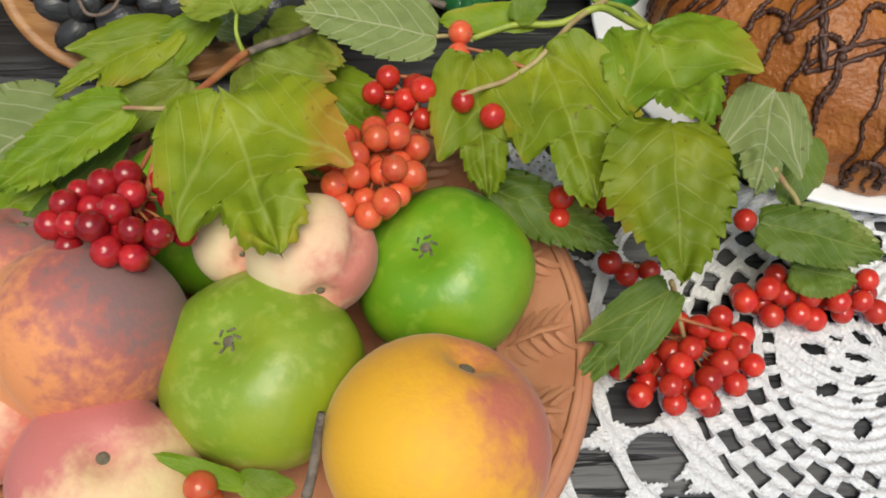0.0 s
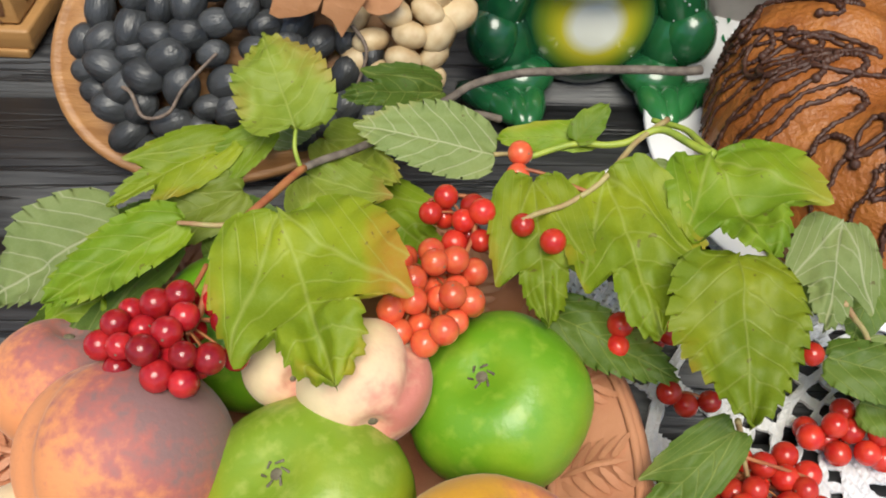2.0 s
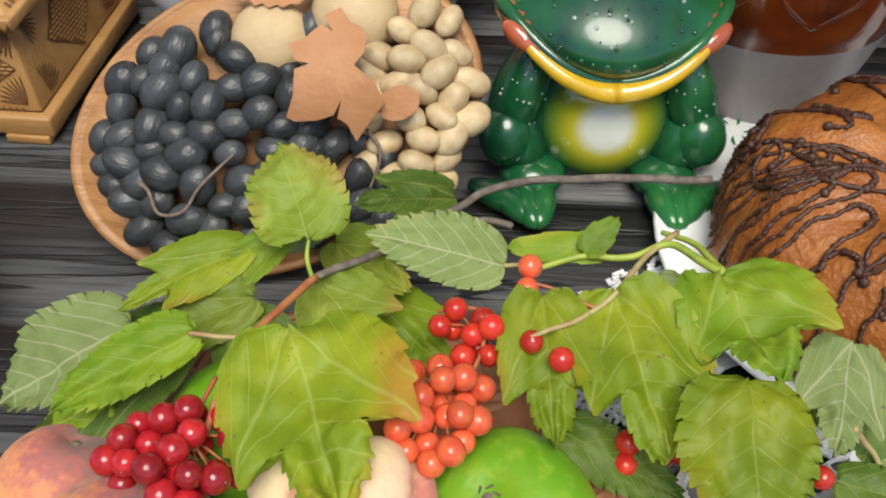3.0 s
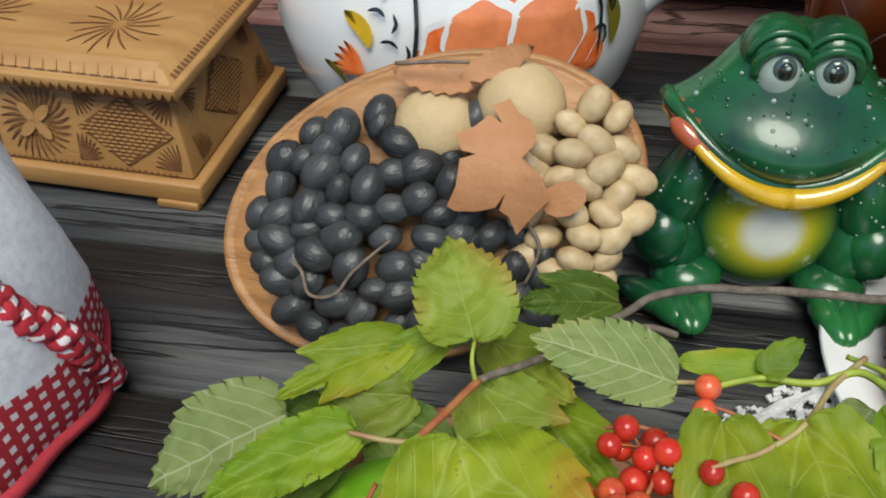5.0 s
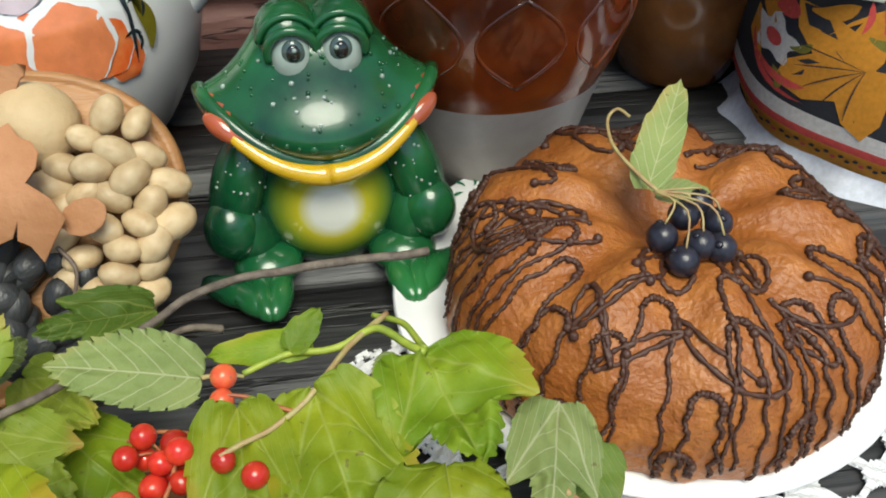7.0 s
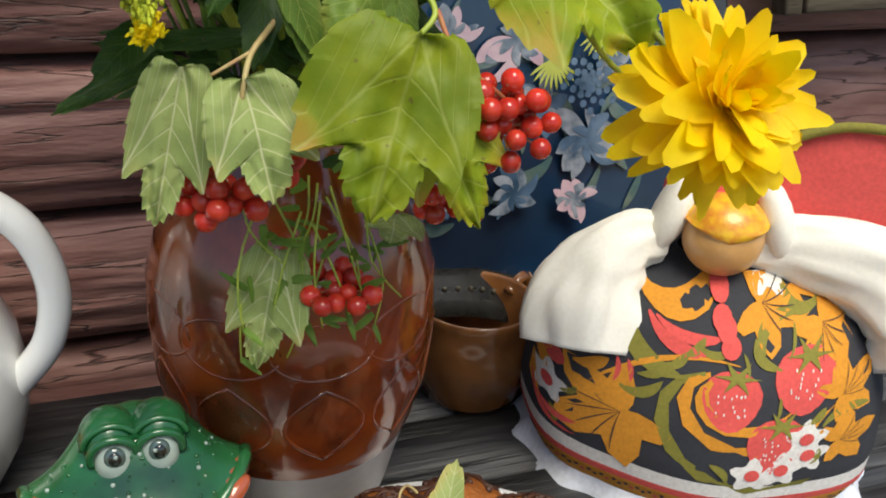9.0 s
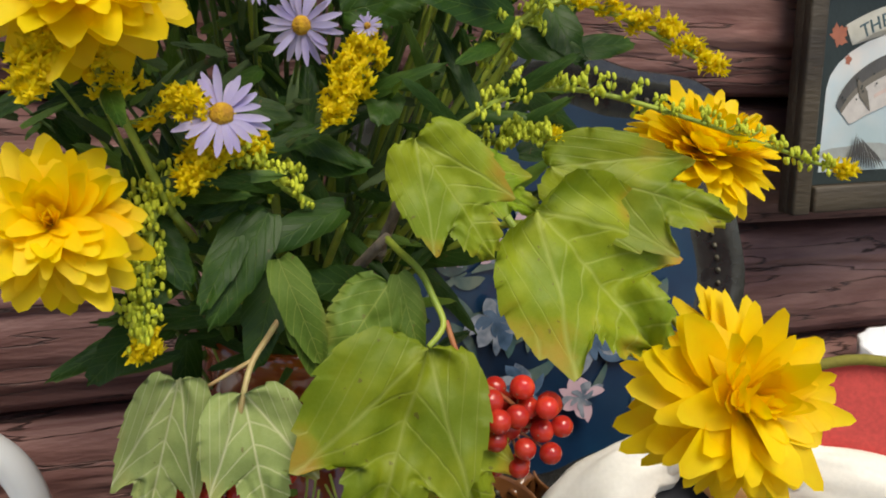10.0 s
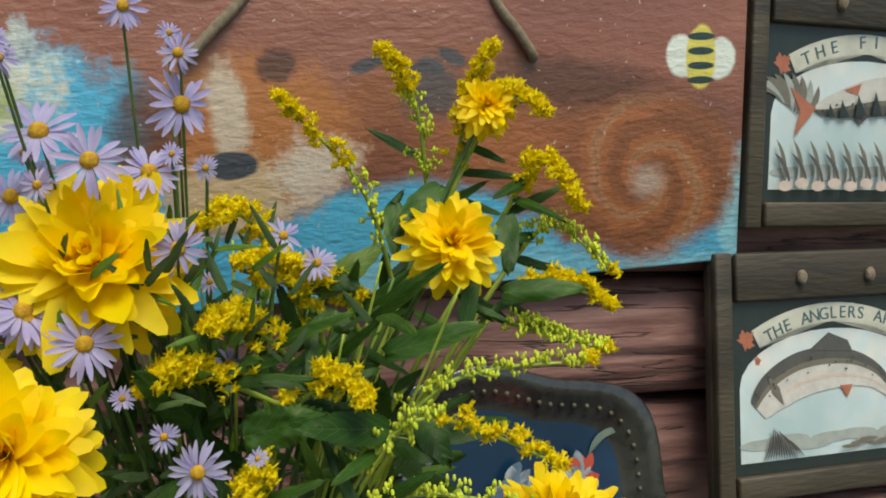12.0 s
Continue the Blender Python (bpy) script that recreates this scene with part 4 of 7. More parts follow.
# ---- frog figurine: one mesh
def build_frog():
    frog = bmesh.new()
    R = Matrix.Rotation
    # belly and body
    ball(frog, (0, 0.012, 0.048), (0.050, 0.036, 0.052), 28, 20, 1)
    for sx in (-1, 1):
        ball(frog, (0.050 * sx, 0.010, 0.034), (0.020, 0.034, 0.034), 18, 14, 0, R(0.35 * sx, 3, "Y"))
        ball(frog, (0.053 * sx, 0.000, 0.062), (0.017, 0.021, 0.040), 18, 14, 0, R(-0.3 * sx, 3, "Y"))
        ball(frog, (0.060 * sx, -0.012, 0.040), (0.017, 0.017, 0.020), 16, 12, 0)
        for k in range(4):
            a = (k - 1.5) * 0.34 + 0.35 * sx
            ball(frog, (0.042 * sx + 0.030 * math.sin(a), -0.016 - 0.026 * math.cos(a), 0.009), (0.009, 0.024, 0.009), 12, 8, 0, R(-a, 3, "Z"))
        ball(frog, (0.042 * sx, -0.012, 0.014), (0.022, 0.022, 0.014), 14, 10, 0)

    outline = ((-1.0, 0.02), (-0.9, 0.42), (-0.72, 0.86), (-0.5, 1.26), (-0.34, 1.47), (-0.18, 1.54), (-0.02, 1.46), (0.2, 1.20), (0.42, 0.97), (0.65, 0.78), (0.85, 0.62), (1.0, 0.05))

    def head(v):
        """Flared wedge: narrow brow, mouth corners drawn far out and up, pointed chin."""
        half = 0.05
        for (z0, w0), (z1, w1) in zip(outline, outline[1:]):
            if z0 <= v.z <= z1:
                half = w0 + (w1 - w0) * (v.z - z0) / (z1 - z0)
        ring = math.hypot(v.x, v.y) or 1.0
        cx, cy = v.x / ring, v.y / ring
        deep = math.sqrt(max(0.0, 1 - v.z * v.z)) * (1.0 + (0.55 if cy < 0 else 0.0) * math.exp(-((v.z + 0.50) / 0.45) ** 2))
        x = math.copysign(abs(cx) ** 0.92, cx) * half
        return Vector((x, cy * deep * (1 - 0.12 * x * x), v.z + 0.09 * x * x * math.exp(-((v.z + 0.3) / 0.5) ** 2)))
    n0 = len(frog.faces)
    centre, size, lean = Vector((0, 0.010, 0.117)), (0.0455, 0.034, 0.050), R(-0.10, 3, "X")
    ball(frog, centre, size, 64, 44, 0, lean, head)
    frog.faces.ensure_lookup_table()
    for f in frog.faces[n0:]:
        p = lean.inverted() @ (f.calc_center_median() - centre)
        x, y, z = p.x / size[0], p.y / size[1], p.z / size[2]
        lip = -0.70 + 0.40 * abs(x) ** 1.6
        if y < 0.15 and z < lip:
            f.material_index = 3 if abs(x) > 1.02 and z > lip - 0.22 else 2
        elif y < 0.2 and abs(x) > 1.10 and z < lip + 0.16:
            f.material_index = 3
    # upper lip ridge and the line of the mouth
    for side in (-1, 1):
        lip, low = [], []
        for i in range(21):
            x = 1.50 * i / 20
            for store, dz in ((lip, 0.05), (low, -0.17)):
                zz = max(-0.95, -0.72 + dz + 0.33 * x ** 1.6)
                half = 1.0
                for (z0, w0), (z1, w1) in zip(outline, outline[1:]):
                    if z0 <= zz <= z1:
                        half = w0 + (w1 - w0) * (zz - z0) / (z1 - z0)
                c = min(0.999, x / half)
                v = head(Vector((math.sqrt(1 - zz * zz) * c, -math.sqrt(1 - zz * zz) * math.sqrt(1 - c * c), zz)))
                store.append(lean @ Vector((side * v.x * size[0], v.y * size[1], v.z * size[2])) + centre)
        tube(frog, lip, 0.0036, 0.0046, 8)
        tube(frog, low, 0.0036, 0.0012, 8, slot=2)
        tube(frog, [q + Vector((0, -0.0035, -0.0055)) for q in lip[:19]], 0.0068, 0.0030, 10, slot=2)
        ball(frog, lip[16] + Vector((0.001 * side, -0.0050, -0.0052)), (0.0125, 0.0042, 0.0058), 16, 10, 3, R(-0.62 * side, 3, "Y") @ R(0.55 * side, 3, "Z"))
        tube(frog, [q + Vector((-0.0015 * side, -0.0030, -0.0035)) for q in lip[13:20]], 0.0034, 0.0042, 10, slot=3)
    for sx in (-1, 1):
        # brow, bulging eye and its heavy lid
        ball(frog, (0.0145 * sx, 0.004, 0.153), (0.0185, 0.019, 0.0185), 24, 16, 0)
        ball(frog, (0.0134 * sx, -0.0100, 0.1435), (0.0118, 0.0105, 0.0148), 24, 16, 4)
        ball(frog, (0.0128 * sx, -0.0176, 0.1485), (0.0064, 0.0036, 0.0076), 18, 12, 6)
        ball(frog, (0.0128 * sx, -0.0198, 0.1490), (0.0040, 0.0024, 0.0050), 16, 10, 5)
        ball(frog, (0.0112 * sx - 0.001, -0.0215, 0.1512), (0.0014, 0.001, 0.0014), 8, 6, 4)
        lid = [Vector((0.0134 * sx + 0.0132 * math.cos(a), -0.0130 - 0.0035 * math.sin(a), 0.1475 + 0.0128 * math.sin(a))) for a in [math.pi * (-0.12 + 1.24 * i / 16) for i in range(17)]]
        tube(frog, lid, 0.0028, 0.0028, 8)
        brow = [Vector((0.0140 * sx + 0.0165 * math.cos(a), -0.0085 - 0.002 * math.sin(a), 0.150 + 0.0165 * math.sin(a))) for a in [math.pi * (0.05 + 0.9 * i / 16) for i in range(17)]]
        tube(frog, brow, 0.0022, 0.0022, 8)
    for x in (-0.0075, 0.0075):
        ball(frog, (x, -0.0375, 0.1000), (0.0026, 0.002, 0.0026), 10, 8, 0)
    rnd = random.Random(2)
    for k in range(110):
        a, z = rnd.uniform(-1.4, 1.4), rnd.uniform(-0.45, 0.6)
        v = head(Vector((math.sin(a) * math.cos(z), -math.cos(a) * math.cos(z), math.sin(z))))
        q = lean @ Vector((v.x * size[0], v.y * size[1], v.z * size[2])) + centre
        ball(frog, q, rnd.uniform(0.0007, 0.0016), 7, 5, 4 if k % 4 == 0 else 0)
    for k in range(60):
        sx = rnd.choice((-1, 1))
        a, z = rnd.uniform(-2.6, -0.5), rnd.uniform(-0.8, 1.0)
        v = Vector((math.cos(a) * math.cos(z) * 0.017, math.sin(a) * math.cos(z) * 0.021, math.sin(z) * 0.040))
        ball(frog, R(-0.3 * sx, 3, "Y") @ v + Vector((0.053 * sx, 0.0, 0.062)), rnd.uniform(0.0006, 0.0011), 6, 4, 4)
    green = material("frog_green_glaze", (0.010, 0.105, 0.032), (0.003, 0.018, 0.014), 26, 0.24, 0.08, coat=0.45, third=(0.026, 0.17, 0.045))
    belly = bpy.data.materials.new("frog_belly_glaze")
    belly.use_nodes = True
    N, L = belly.node_tree.nodes, belly.node_tree.links
    bs = N["Principled BSDF"]
    co = N.new("ShaderNodeTexCoord")
    mp = N.new("ShaderNodeMapping")
    mp.inputs["Location"].default_value = (0.0, 0.5, -1.25)
    mp.inputs["Scale"].default_value = (24, 20, 24)
    L.new(co.outputs["Object"], mp.inputs[0])
    ln = N.new("ShaderNodeVectorMath")
    ln.operation = "LENGTH"
    L.new(mp.outputs[0], ln.inputs[0])
    rp = N.new("ShaderNodeValToRGB")
    el = rp.color_ramp.elements
    el[0].position, el[0].color = 0.30, (0.75, 0.76, 0.66, 1)
    el[1].position, el[1].color = 0.95, (0.012, 0.09, 0.03, 1)
    e2 = el.new(0.5)
    e2.color = (0.58, 0.52, 0.03, 1)
    e3 = el.new(0.75)
    e3.color = (0.20, 0.28, 0.02, 1)
    L.new(ln.outputs["Value"], rp.inputs[0])
    L.new(rp.outputs[0], bs.inputs["Base Color"])
    bs.inputs["Roughness"].default_value, bs.inputs["Coat Weight"].default_value = 0.12, 1.0
    ob = part("frog_figurine", frog, [green, belly, plain("frog_yellow", (0.66, 0.40, 0.015), 0.15, coat=1.0), plain("frog_coral", (0.45, 0.10, 0.04), 0.15, coat=1.0), plain("frog_white", (0.36, 0.44, 0.39), 0.12, coat=1.0), plain("frog_black", (0.012, 0.016, 0.014), 0.1, coat=1.0), plain("frog_iris", (0.07, 0.11, 0.10), 0.1, coat=1.0)])
    ob.matrix_basis = Matrix.Translation((0.153, 0.553, 0.0)) @ pose(0, 0, 0, -7, 0, 2) @ Matrix.Scale(0.98, 4)
    tagged(ob, "glossy green ceramic frog figurine with wide yellow mouth and pale belly", "figurine")


build_frog()


# ---- pitcher with painted flowers
def build_pitcher():
    p = thing("enamel_pitcher", "large white glazed pitcher with painted orange flowers", "pitcher", at=(-0.05, 0.725, 0))
    prof = [(0.0, 0.0), (0.075, 0.0), (0.08, 0.004), (0.098, 0.03), (0.115, 0.065), (0.122, 0.10), (0.118, 0.14), (0.102, 0.18), (0.082, 0.21), (0.068, 0.235), (0.066, 0.26), (0.074, 0.285), (0.071, 0.285), (0.062, 0.26), (0.064, 0.235), (0.078, 0.208), (0.095, 0.18), (0.0, 0.02)]
    prof = [(r * 1.08, z) for r, z in prof]
    part("body", lathe(prof, 64), white_glaze, p)
    bm = bmesh.new()
    tube(bm, smooth_path([(0.060, -0.01, 0.262), (0.10, -0.015, 0.262), (0.142, -0.02, 0.235), (0.158, -0.022, 0.19), (0.150, -0.022, 0.145), (0.125, -0.02, 0.112), (0.112, -0.018, 0.095)], 8), 0.0125, 0.0105, 12)
    part("handle", bm, white_glaze, p)

    coats = [0]

    def petal_shape(x, y, r, slot):
        """A round scalloped petal, built in rings so that it hugs the body."""
        rows = [[bm.verts.new(to(x + (px - x) * q / 6, y + (py - y) * q / 6)) for px, py in disc(x, y, r, r * 0.95, 28, 1.57, 0.05, 7)] for q in range(1, 7)]
        bm.faces.new(rows[0]).material_index = slot
        for inner, outer in zip(rows, rows[1:]):
            for k in range(28):
                bm.faces.new((inner[k], outer[k], outer[(k + 1) % 28], inner[(k + 1) % 28])).material_index = slot

    def to(x, y):
        pr = [q for q in prof[1:11]]
        z = 0.10 + y
        r = 0.12
        for (r0, z0), (r1, z1) in zip(pr, pr[1:]):
            if z0 <= z <= z1 and z1 > z0:
                r = r0 + (r1 - r0) * (z - z0) / (z1 - z0)
        a = -math.pi / 2 + 0.36 + x / 0.13
        r += 0.0005 + 0.0002 * coats[0]
        return Vector((r * math.cos(a), r * math.sin(a), z))
    mats = [plain("paint_orange", (0.75, 0.12, 0.02), 0.2, coat=0.5, second=(0.8, 0.25, 0.08)), plain("paint_yellow", (0.75, 0.46, 0.02), 0.2, coat=0.5), plain("paint_olive", (0.20, 0.17, 0.015), 0.2, coat=0.5), plain("paint_black", (0.02, 0.03, 0.035), 0.2, coat=0.5), plain("paint_mauve", (0.60, 0.50, 0.54), 0.2, coat=0.5), white_glaze, plain("paint_coral", (0.82, 0.26, 0.10), 0.2, coat=0.5)]
    bm = bmesh.new()
    for x, y, r in ((-0.047, 0.010, 0.013), (0.052, 0.010, 0.014), (-0.034, 0.020, 0.018), (0.042, 0.021, 0.018), (0.004, 0.034, 0.017), (-0.016, 0.027, 0.023), (0.024, 0.028, 0.024)):
        for q, slot in ((1.13, 5), (1.0, 0 if r < 0.02 else 6)):
            coats[0] += 1
            petal_shape(x, y - (1 - q) * r * 0.9, r * q, slot)
    coats[0] += 1
    for x, y, r, t in ((-0.085, 0.018, 0.026, 1.8), (0.004, 0.006, 0.012, 1.57)):
        plate_poly(bm, comma(x, y, r, r * 0.35, t), lambda a, b: to(a, b) * 1.0008, 1)
    for k in range(5):
        plate_poly(bm, comma(-0.088, 0.000, 0.024, 0.0035, 2.0 + k * 0.28, 0.3), to, 0)
    for x, y, r, t in ((-0.104, -0.012, 0.02, 1.9), (0.070, 0.010, 0.034, 1.2), (0.052, 0.050, 0.028, 0.5), (0.052, 0.052, 0.03, 0.9), (0.050, 0.054, 0.03, 1.3), (-0.075, -0.006, 0.02, 0.6)):
        plate_poly(bm, comma(x, y, r, r * 0.25, t), to, 2)
    for sx in (-1, 1):
        for k in range(6):
            plate_poly(bm, comma(0.062 * sx + 0.004 * k * sx, 0.012 + 0.009 * k, 0.012, 0.0018, 0.8 + 1.5 * (k % 2), 0.9), to, 3)
        plate_poly(bm, comma(0.058 * sx, 0.005, 0.06, 0.001, 1.35, 0.3), to, 3)
    for k in range(5):
        plate_poly(bm, comma(0.002, 0.052, 0.03, 0.006, 0.6 + k * 0.5, 0.2), to, 4)
    part("flower_painting", bm, mats, p, "hand-painted orange, yellow and olive flowers")


build_pitcher()


# ---- carved casket
def build_casket():
    c = thing("wooden_casket", "carved honey-brown wooden casket with flared sides", "casket", at=(-0.318, 0.660, 0), turn=(0, 0, -3))
    bm = bmesh.new()
    slab(bm, (0, 0, 0.0125), (0.238, 0.166, 0.015), 0.002)
    part("base", bm, wood_box, c)
    for x in (-0.1, 0.1):
        for y in (-0.07, 0.07):
            bm = bmesh.new()
            slab(bm, (x, y, 0.003), (0.03, 0.03, 0.006), 0.001)
            part("foot", bm, wood_box, c)
    bm = bmesh.new()
    slab(bm, (0, 0.0, 0.05), (0.225, 0.155, 0.058), 0.002, taper=(0.88, 0.80))
    part("body", bm, wood_box, c)
    bm = bmesh.new()
    slab(bm, (0, 0.0, 0.0835), (0.222, 0.150, 0.009), 0.0015)
    slab(bm, (0, 0.0, 0.092), (0.216, 0.142, 0.010), 0.001, taper=(0.87, 0.80))
    part("lid", bm, wood_box, c)

    def front(x, y):
        return Vector((x, -0.0775 + (y - 0.021) * 0.267 - 0.0012, y))
    # flat shapes whose dark colour carries the shade of cuts that aren't modelled
    bm = bmesh.new()
    for k in range(34):
        for j, z in ((0, 0.0800), (1, 0.0870)):
            x = -0.107 + k * 0.0065
            plate_poly(bm, [(x, 0), (x + 0.003, 0.0065), (x + 0.006, 0)], lambda a, b: Vector((a, -0.0765 - 0.0006, 0.0802 + b)), 0)
    def ridge(x, y):
        return front(x, y) + Vector((0, -0.0012, 0.0003))

    def woven(cx, fn, over_fn):
        """A flat diamond, dark for the shade of a sunk ground, under rows of raised scales."""
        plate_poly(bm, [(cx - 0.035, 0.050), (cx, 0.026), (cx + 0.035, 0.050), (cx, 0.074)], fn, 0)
        for j in range(-8, 9):
            for i in range(-7, 8):
                x = i * 0.0052 + (j % 2) * 0.0026
                if abs(x) / 0.0335 + abs(j) / 9.0 <= 0.97:
                    plate_poly(bm, disc(cx + x, 0.050 + j * 0.0026, 0.0025, 0.00085, 8), over_fn, 1)
    for cx in (-0.066, 0.066):
        woven(cx, front, ridge)
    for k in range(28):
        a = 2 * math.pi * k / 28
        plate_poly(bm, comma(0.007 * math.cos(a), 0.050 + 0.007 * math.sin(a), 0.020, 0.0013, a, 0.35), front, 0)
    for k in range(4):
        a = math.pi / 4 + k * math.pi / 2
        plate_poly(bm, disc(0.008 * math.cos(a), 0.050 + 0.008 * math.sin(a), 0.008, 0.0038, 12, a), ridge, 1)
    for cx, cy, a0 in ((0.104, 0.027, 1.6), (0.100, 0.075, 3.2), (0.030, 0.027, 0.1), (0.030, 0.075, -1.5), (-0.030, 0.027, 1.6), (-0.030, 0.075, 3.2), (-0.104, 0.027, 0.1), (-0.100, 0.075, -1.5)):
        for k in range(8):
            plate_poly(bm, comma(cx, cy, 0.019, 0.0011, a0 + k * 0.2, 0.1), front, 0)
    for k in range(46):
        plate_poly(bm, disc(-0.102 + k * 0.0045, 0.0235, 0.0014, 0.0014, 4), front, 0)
    for cx, r in ((-0.06, 0.03), (0.045, 0.032)):
        for k in range(18):
            a = 2 * math.pi * k / 18
            plate_poly(bm, comma(cx + 0.004 * math.cos(a), 0.006 * math.sin(a), r * (1 if k % 2 else 0.8), 0.0012, a, 0.2), lambda x, y: Vector((x, -0.015 + y * 1.1, 0.0975)), 0)
    def slope(sy, out):
        return lambda u, v: Vector((u, sy * (0.0690 - v * 1.25 + out), 0.0885 + v * 0.80 + out))
    for k in range(20):
        x = -0.098 + k * 0.0098
        for sy in (-1, 1):
            plate_poly(bm, [(x, 0.0), (x + 0.0048, 0.0100), (x + 0.0094, 0.0)], slope(sy, 0.0), 0)
            plate_poly(bm, [(x + 0.0022, 0.0008), (x + 0.0047, 0.0066), (x + 0.0072, 0.0008)], slope(sy, 0.0009), 1)
    for k in range(25):
        y = -0.062 + k * 0.005
        plate_poly(bm, [(0.0, y), (0.010, y + 0.0025), (0.0, y + 0.0042)], lambda u, v: Vector((0.1062 - u * 1.22, v, 0.0885 + u * 0.80)), 0)

    def flank(x, y):
        return Vector((0.1125 - (y - 0.021) * 0.233 + 0.0012, x, y))
    woven(0.0, flank, lambda x, y: flank(x, y) + Vector((0.0012, 0, 0.0003)))
    for cx, cy, a0 in ((0.060, 0.027, 1.6), (0.052, 0.074, 3.2), (-0.060, 0.027, 0.1), (-0.052, 0.074, -1.5)):
        for k in range(8):
            plate_poly(bm, comma(cx, cy, 0.019, 0.0011, a0 + k * 0.2, 0.1), flank, 0)
    tagged(part("carving", bm, [wood_box_dark, wood_box], c, "rosettes and notches with the shade of their cuts put into dark colour"), kind="stuff")


build_casket()


# ---- padded cloth cosy with red checks
def build_cosy():
    c = thing("cloth_cosy", "padded cloth tea cosy in white and red checks", "tea cosy", at=(-0.291, 0.385, 0))

    def rip(a, z):
        return 1 + 0.03 * math.sin(9 * a + z * 40) + 0.02 * math.sin(4 * a)
    prof = [(0.0, 0.001), (0.086, 0.001), (0.096, 0.012), (0.099, 0.03), (0.097, 0.06), (0.093, 0.095), (0.085, 0.13), (0.070, 0.165), (0.042, 0.188), (0.0, 0.198)]
    white = plain("cosy_white", (0.80, 0.83, 0.87), 0.9, 200)
    chk = bpy.data.materials.new("cosy_red_check")
    chk.use_nodes = True
    N, L = chk.node_tree.nodes, chk.node_tree.links
    co = N.new("ShaderNodeTexCoord")
    ck = N.new("ShaderNodeTexBrick")
    ck.inputs["Scale"].default_value = 1.0
    ck.inputs["Color1"].default_value, ck.inputs["Color2"].default_value, ck.inputs["Mortar"].default_value = (0.75, 0.72, 0.72, 1), (0.7, 0.62, 0.62, 1), (0.42, 0.02, 0.035, 1)
    ck.offset = 0.0
    ck.inputs["Brick Width"].default_value, ck.inputs["Row Height"].default_value, ck.inputs["Mortar Size"].default_value, ck.inputs["Mortar Smooth"].default_value = 0.0078, 0.0078, 0.0022, 0.1
    sp = N.new("ShaderNodeSeparateXYZ")
    L.new(co.outputs["Object"], sp.inputs[0])
    an = N.new("ShaderNodeMath")
    an.operation = "ARCTAN2"
    L.new(sp.outputs[1], an.inputs[0])
    L.new(sp.outputs[0], an.inputs[1])
    ml = N.new("ShaderNodeMath")
    ml.operation = "MULTIPLY"
    ml.inputs[1].default_value = 0.098
    L.new(an.outputs[0], ml.inputs[0])
    cb = N.new("ShaderNodeCombineXYZ")
    L.new(ml.outputs[0], cb.inputs[0])
    L.new(sp.outputs[2], cb.inputs[1])
    L.new(cb.outputs[0], ck.inputs["Vector"])
    L.new(ck.outputs[0], N["Principled BSDF"].inputs["Base Color"])
    N["Principled BSDF"].inputs["Roughness"].default_value = 0.9
    part("body", lathe(prof, 60, rip, [0, 1, 1, 1, 0, 0, 0, 0, 1]), [white, chk], c, "padded white cloth with red check bands")
    bm = bmesh.new()
    pts = []
    for i in range(60):
        t = i / 59
        z = 0.01 + 0.165 * t
        r = 0.101 - 0.036 * max(0, t - 0.35) / 0.65
        a = radians(16 - 42 * t) + 0.03 * math.sin(i * 1.9)
        pts.append(Vector((r * math.cos(a), r * math.sin(a), z + 0.002 * math.cos(i * 2.3))))
    tube(bm, pts, 0.008, 0.007, 9)
    part("frill", bm, chk, c, "gathered red check frill")
    bm = lathe([(0.0875, 0.002), (0.100, 0.010), (0.1005, 0.016), (0.097, 0.018)], 60, rip)
    part("hem", bm, plain("cosy_hem", (0.5, 0.04, 0.06), 0.9, 200), c, "dark red printed hem")


build_cosy()


# ---- brown jug that holds the flowers
def build_jug():
    j = thing("stoneware_jug", "big brown-glazed stoneware jug with bare grey foot holding flowers", "jug", at=(0.268, 0.665, 0))
    prof = [(0.0, 0.0), (0.058, 0.0), (0.062, 0.004), (0.070, 0.03), (0.0825, 0.079), (0.0865, 0.088), (0.0895, 0.095), (0.098, 0.13), (0.101, 0.17), (0.099, 0.21), (0.088, 0.25), (0.068, 0.28), (0.055, 0.30), (0.052, 0.32), (0.060, 0.34), (0.055, 0.34), (0.047, 0.32), (0.05, 0.30), (0.062, 0.278), (0.08, 0.25), (0.0, 0.1)]
    part("body", lathe(prof, 72, None, [1, 1, 1, 1, 0] + [0] * 20), [brown_glaze, grey_clay], j)
    bm = bmesh.new()

    def on(a, z):
        r = 0.1
        for (r0, z0), (r1, z1) in zip(prof[1:12], prof[2:13]):
            if z0 <= z <= z1:
                r = r0 + (r1 - r0) * (z - z0) / max(1e-6, z1 - z0)
        return Vector(((r - 0.0009) * math.cos(a), (r - 0.0009) * math.sin(a), z))
    for k in range(9):
        a0 = -math.pi / 2 + (k - 4) * 0.62
        tube(bm, [on(a0 + 0.27 * math.sin(math.pi * i / 12), 0.102 + 0.06 * i / 12) for i in range(13)], 0.0016, 0.0016, 8)
        tube(bm, [on(a0 - 0.27 * math.sin(math.pi * i / 12), 0.102 + 0.06 * i / 12) for i in range(13)], 0.0016, 0.0016, 8)
        tube(bm, [on(a0 + 0.35 * math.cos(2 * math.pi * i / 20), 0.190 + 0.02 * math.sin(2 * math.pi * i / 20)) for i in range(20)], 0.0013, 0.0013, 8)
    tagged(part("relief", bm, brown_glaze, j, "raised petal ornament under the glaze"), kind="stuff")


build_jug()


